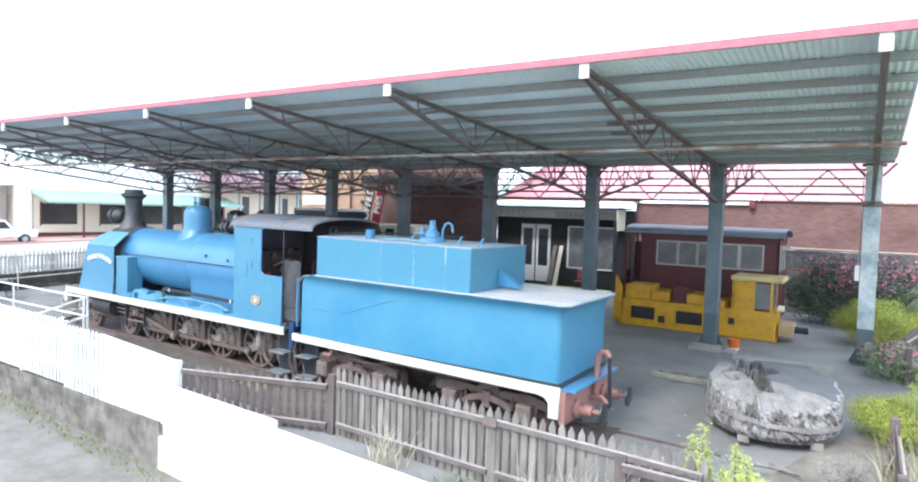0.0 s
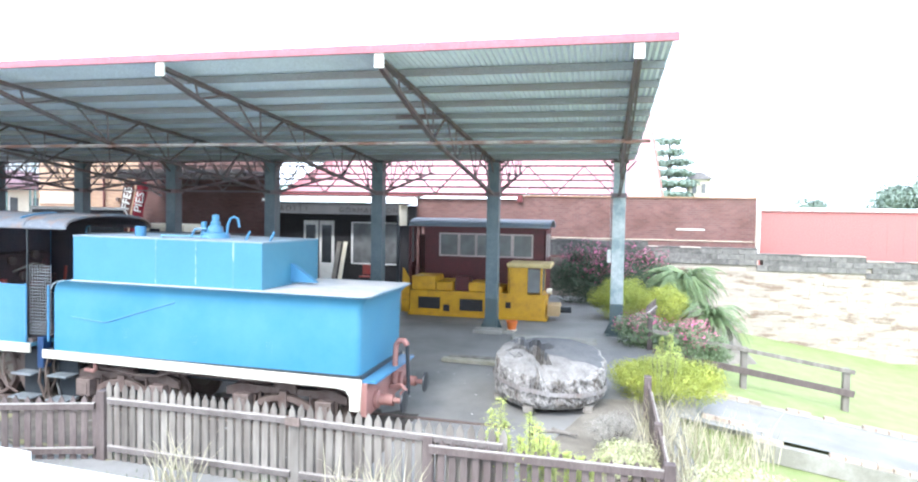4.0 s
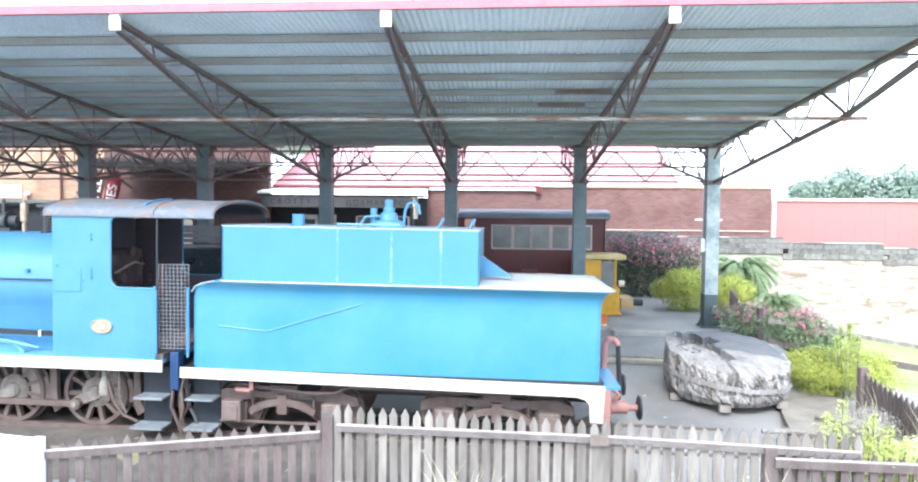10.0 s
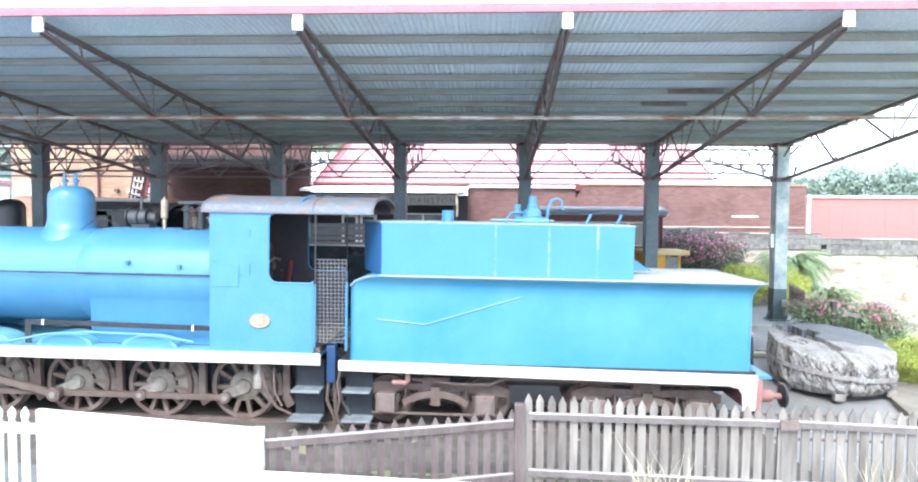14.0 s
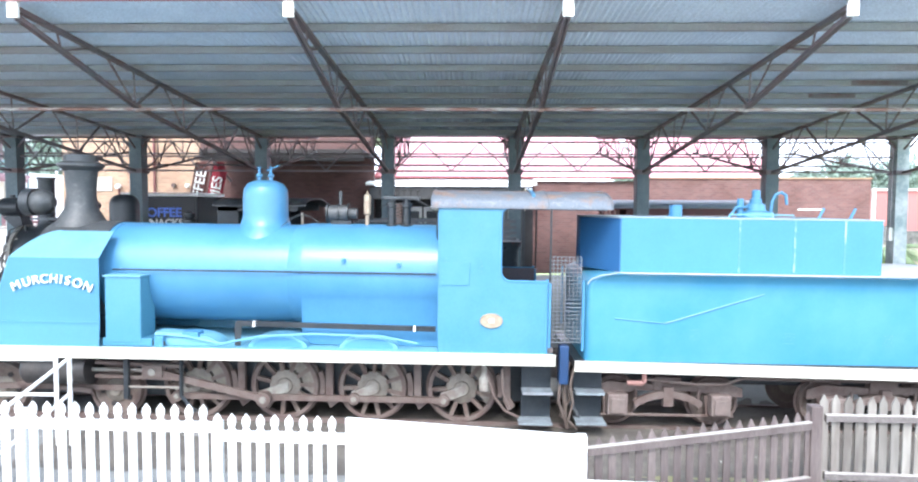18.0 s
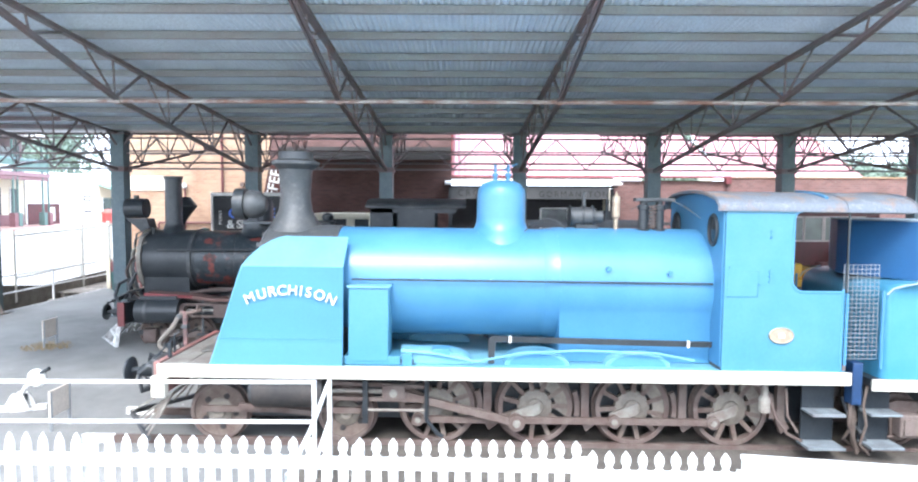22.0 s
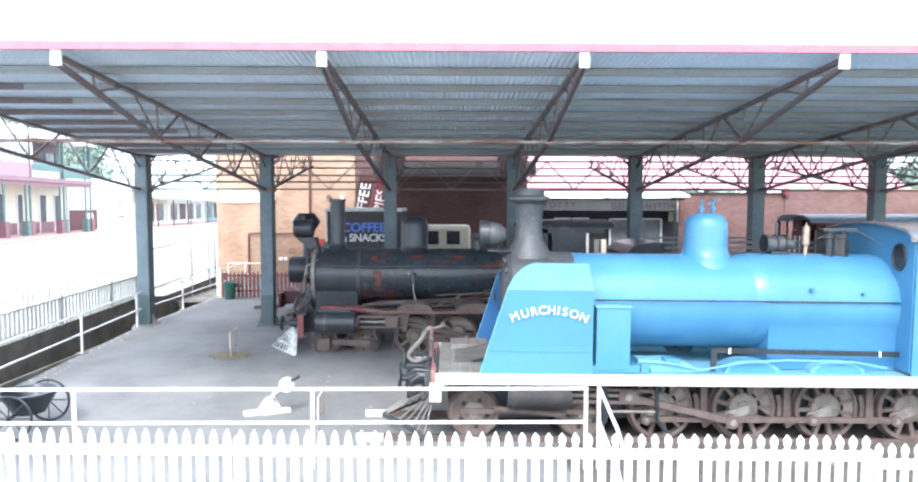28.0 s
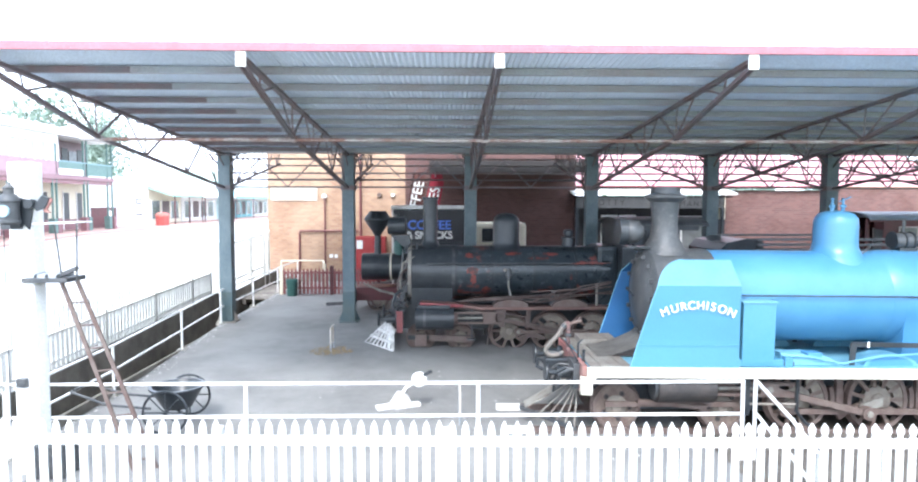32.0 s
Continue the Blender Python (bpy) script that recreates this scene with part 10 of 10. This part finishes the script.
def grass_clump(spots, material, label, name, seed, h=(0.25, 0.7)):
    rnd = random.Random(seed)
    verts, faces = [], []
    for (x, y, z), r, n in spots:
        for _ in range(n):
            a, q = rnd.uniform(0, 6.28), r * math.sqrt(rnd.random())
            p = Vector((x + q * math.cos(a), y + q * math.sin(a), z))
            hh = rnd.uniform(*h)
            lean = Vector((rnd.uniform(-0.35, 0.35), rnd.uniform(-0.35, 0.35), 1)) * hh
            s = Vector((rnd.uniform(-1, 1), rnd.uniform(-1, 1), 0)).normalized() * 0.008
            k = len(verts)
            mid = p + lean * 0.6
            tip = p + lean + Vector((lean.x, lean.y, -0.05)) * 0.5
            verts += [p - s, p + s, mid + s * 0.8, mid - s * 0.8, tip]
            faces += [(k, k + 1, k + 2, k + 3), (k + 3, k + 2, k + 4)]
    me = bpy.data.meshes.new(name)
    me.from_pydata([tuple(v) for v in verts], [], faces)
    me.materials.append(material)
    return tagged(new(name, me), label, "grass", "", "stuff")


grass_clump([((-5.4, 7.0, -0.52), 0.3, 55), ((-2.9, 7.0, -0.52), 0.45, 70), ((-2.3, 6.9, -0.5), 0.3, 45), ((0.6, 8.8, -0.35), 0.35, 40), ((1.1, 8.3, -0.6), 0.45, 50), ((1.0, 9.3, -0.45), 0.35, 90), ((1.5, 11.0, -0.7), 0.5, 120), ((1.7, 9.8, -0.75), 0.6, 120), ((2.4, 11.2, -0.85), 0.5, 80), ((0.9, 10.6, -0.4), 0.3, 90)], DRY_GRASS, "tall dry straw coloured grass tufts", "dry_grass", 2, (0.35, 0.9))
grass_clump([((x, 6.95 + 0.2 * math.sin(x * 3), -0.55), 0.35, 60) for x in [-9 + 0.55 * k for k in range(19)]] + [((-4.3, 7.05, -0.5), 0.25, 160), ((-3.2, 7.0, -0.5), 0.2, 60)], LEAF_MID, "green weeds along the fence foot", "weeds", 3, (0.06, 0.28))
grass_clump([((-26 + k * 0.5, 7.1 + 0.25 * math.sin(k), -0.42), 0.35, 40) for k in range(33)], mat("yellow_green_weeds", (0.24, 0.24, 0.06), 0.8, 0, (0.14, 0.18, 0.05), 3, 0.8, 60, 0.1, island=0.3), "short yellowish weeds behind the picket fence", "weeds", 4, (0.04, 0.16))
grass_clump([((-30 + k * 0.45, FY - 0.35, path_z(-30 + k * 0.45)), 0.25, 40) for k in range(46)], mat("yellow_green_weeds", (0.24, 0.24, 0.06)), "moss and weeds along the wall foot", "weeds", 6, (0.03, 0.12))


# ---- crumbled kerb and litter on the yard ----
def flakes(spots, size, material, label, name, category, seed):
    """Small flat chips strewn on the yard surface."""
    rnd = random.Random(seed)
    verts, faces = [], []
    for x0, x1, y0, y1, n in spots:
        for _ in range(n):
            x, y = rnd.uniform(x0, x1), rnd.uniform(y0, y1)
            z, s, a = ground_z(x, y) + 0.003, size * rnd.uniform(0.4, 1.5), rnd.uniform(0, 6.28)
            k, h = len(verts), s * rnd.uniform(0.15, 0.5)
            for i in range(4):
                q = a + i * 1.571 + rnd.uniform(-0.4, 0.4)
                verts.append((x + s * math.cos(q), y + s * 0.7 * math.sin(q), z))
            verts.append((x, y, z + h))
            faces += [(k, k + 1, k + 4), (k + 1, k + 2, k + 4), (k + 2, k + 3, k + 4), (k + 3, k, k + 4)]
    me = bpy.data.meshes.new(name)
    me.from_pydata(verts, [], faces)
    me.materials.append(material)
    return tagged(new(name, me), label, category, "", "stuff")


CHIP = mat("pale_mortar_chips", (0.55, 0.54, 0.51), 0.9, 0, (0.36, 0.35, 0.33), 6, 0.8, 60, 0.3)
flakes([(-26.72, -26.6, 8.6, 26, 380), (-26.6, -26.4, 10, 22, 40)], 0.03, CHIP, "crumbled pale mortar along the yard edge", "rubble", "rubble", 31)
flakes([(-3.2, 0.2, 8.6, 10.6, 46), (-4.0, -1.5, 11, 14, 20), (-19, -9.5, 8.2, 8.9, 90), (-24, -19, 9, 13, 30), (-9, -4, 7.9, 8.8, 60)], 0.025, CHIP, "small pale chips and leaf litter on the asphalt", "litter", "litter", 32)


# ---- distant trees and hills ----
def tree(at, h, r, seed, label, kind="broad", n=3500):
    t = thing("tree", at, label, "tree")
    rnd = random.Random(seed)
    part("trunk", bar(at, (at[0], at[1], at[2] + h * 0.9), h * 0.03, h * 0.008, 8), OLD_WOOD, t)
    cl = []
    if kind == "conifer":
        for k in range(9):
            f = 0.25 + 0.72 * k / 9
            for s in range(5):
                a = 6.283 * s / 5 + k * 0.7 + rnd.uniform(-0.3, 0.3)
                L = r * (1.08 - f) * rnd.uniform(0.7, 1.2) + 0.3
                c = (at[0] + L * 0.6 * math.cos(a), at[1] + L * 0.6 * math.sin(a), at[2] + h * f + 0.1 * L)
                part("limb", bar((at[0], at[1], at[2] + h * f), (at[0] + L * math.cos(a), at[1] + L * math.sin(a), at[2] + h * f + 0.1 * L), h * 0.006, 0.02, 5), OLD_WOOD, t)
                cl.append((c, (L * 0.5, L * 0.5, h * 0.025)))
    else:
        for k in range(14):
            a, q, f = rnd.uniform(0, 6.28), rnd.uniform(0, 0.7), rnd.uniform(0.4, 0.95)
            c = (at[0] + r * q * math.cos(a), at[1] + r * q * math.sin(a), at[2] + h * f)
            part("limb", bar((at[0], at[1], at[2] + h * f * 0.6), c, h * 0.012, 0.03, 5), OLD_WOOD, t)
            cl.append((c, (r * 0.5, r * 0.5, h * 0.16)))
    # Leaf colour is greyed and paled to carry the haze of distance.
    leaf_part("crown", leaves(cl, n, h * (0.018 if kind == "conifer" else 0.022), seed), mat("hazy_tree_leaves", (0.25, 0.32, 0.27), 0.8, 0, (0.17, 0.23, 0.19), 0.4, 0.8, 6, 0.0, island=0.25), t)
    return t


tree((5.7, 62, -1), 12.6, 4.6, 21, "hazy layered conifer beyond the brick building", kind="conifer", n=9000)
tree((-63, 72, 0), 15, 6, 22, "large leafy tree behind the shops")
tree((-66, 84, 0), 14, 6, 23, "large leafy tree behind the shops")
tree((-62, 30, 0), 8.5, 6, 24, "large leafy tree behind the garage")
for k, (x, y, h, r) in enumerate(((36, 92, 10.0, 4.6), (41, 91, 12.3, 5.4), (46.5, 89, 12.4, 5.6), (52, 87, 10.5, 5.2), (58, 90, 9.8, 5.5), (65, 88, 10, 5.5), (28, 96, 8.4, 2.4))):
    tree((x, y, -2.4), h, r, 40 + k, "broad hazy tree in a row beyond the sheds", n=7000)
ch = thing("tower_house", (8.4, 63, 0), "cream rendered house tower with a hipped roof", "building", kind="structure")
part("wall", box(7.45, 9.35, 62, 64, 0, 6.9), CREAM, ch)
part("roof", loft([[(x, y, 6.9) for x, y in ((7.2, 61.7), (9.6, 61.7), (9.6, 64.3), (7.2, 64.3))], [(x, y, 7.6) for x, y in ((8.1, 62.7), (8.7, 62.7), (8.7, 63.3), (8.1, 63.3))]]), STONE_DARK, ch)
for x in (7.75, 8.55):
    part("window", box(x, x + 0.4, 61.97, 62.0, 5.6, 6.5), PALE_GLASS, ch)


def hills(name, a0, a1, dist, zlo, zhi, seed, material, label):
    bm = bmesh.new()
    rows = []
    n = 90
    for k in range(n + 1):
        a = radians(a0 + (a1 - a0) * k / n)
        x, y = -8 + dist * math.sin(a), dist * math.cos(a)
        z = zlo + (zhi - zlo) * (0.5 + 0.5 * noise.noise((k * 0.09, seed, 0))) + 2.2 * noise.noise((k * 0.6, seed, 3)) + 1.2 * noise.noise((k * 1.7, seed, 5))
        rows.append([bm.verts.new((x * f, y * f, z * q)) for f, q in ((0.72, -0.3), (0.85, 0.35), (0.95, 0.8), (1.0, 1.0), (1.2, 0.6))])
    for a, b in zip(rows, rows[1:]):
        for i in range(4):
            bm.faces.new((a[i], b[i], b[i + 1], a[i + 1]))
    return single(name, bm, material, label, "hills", "structure", smooth=True)


# Distance haze is mixed into the hill colour.
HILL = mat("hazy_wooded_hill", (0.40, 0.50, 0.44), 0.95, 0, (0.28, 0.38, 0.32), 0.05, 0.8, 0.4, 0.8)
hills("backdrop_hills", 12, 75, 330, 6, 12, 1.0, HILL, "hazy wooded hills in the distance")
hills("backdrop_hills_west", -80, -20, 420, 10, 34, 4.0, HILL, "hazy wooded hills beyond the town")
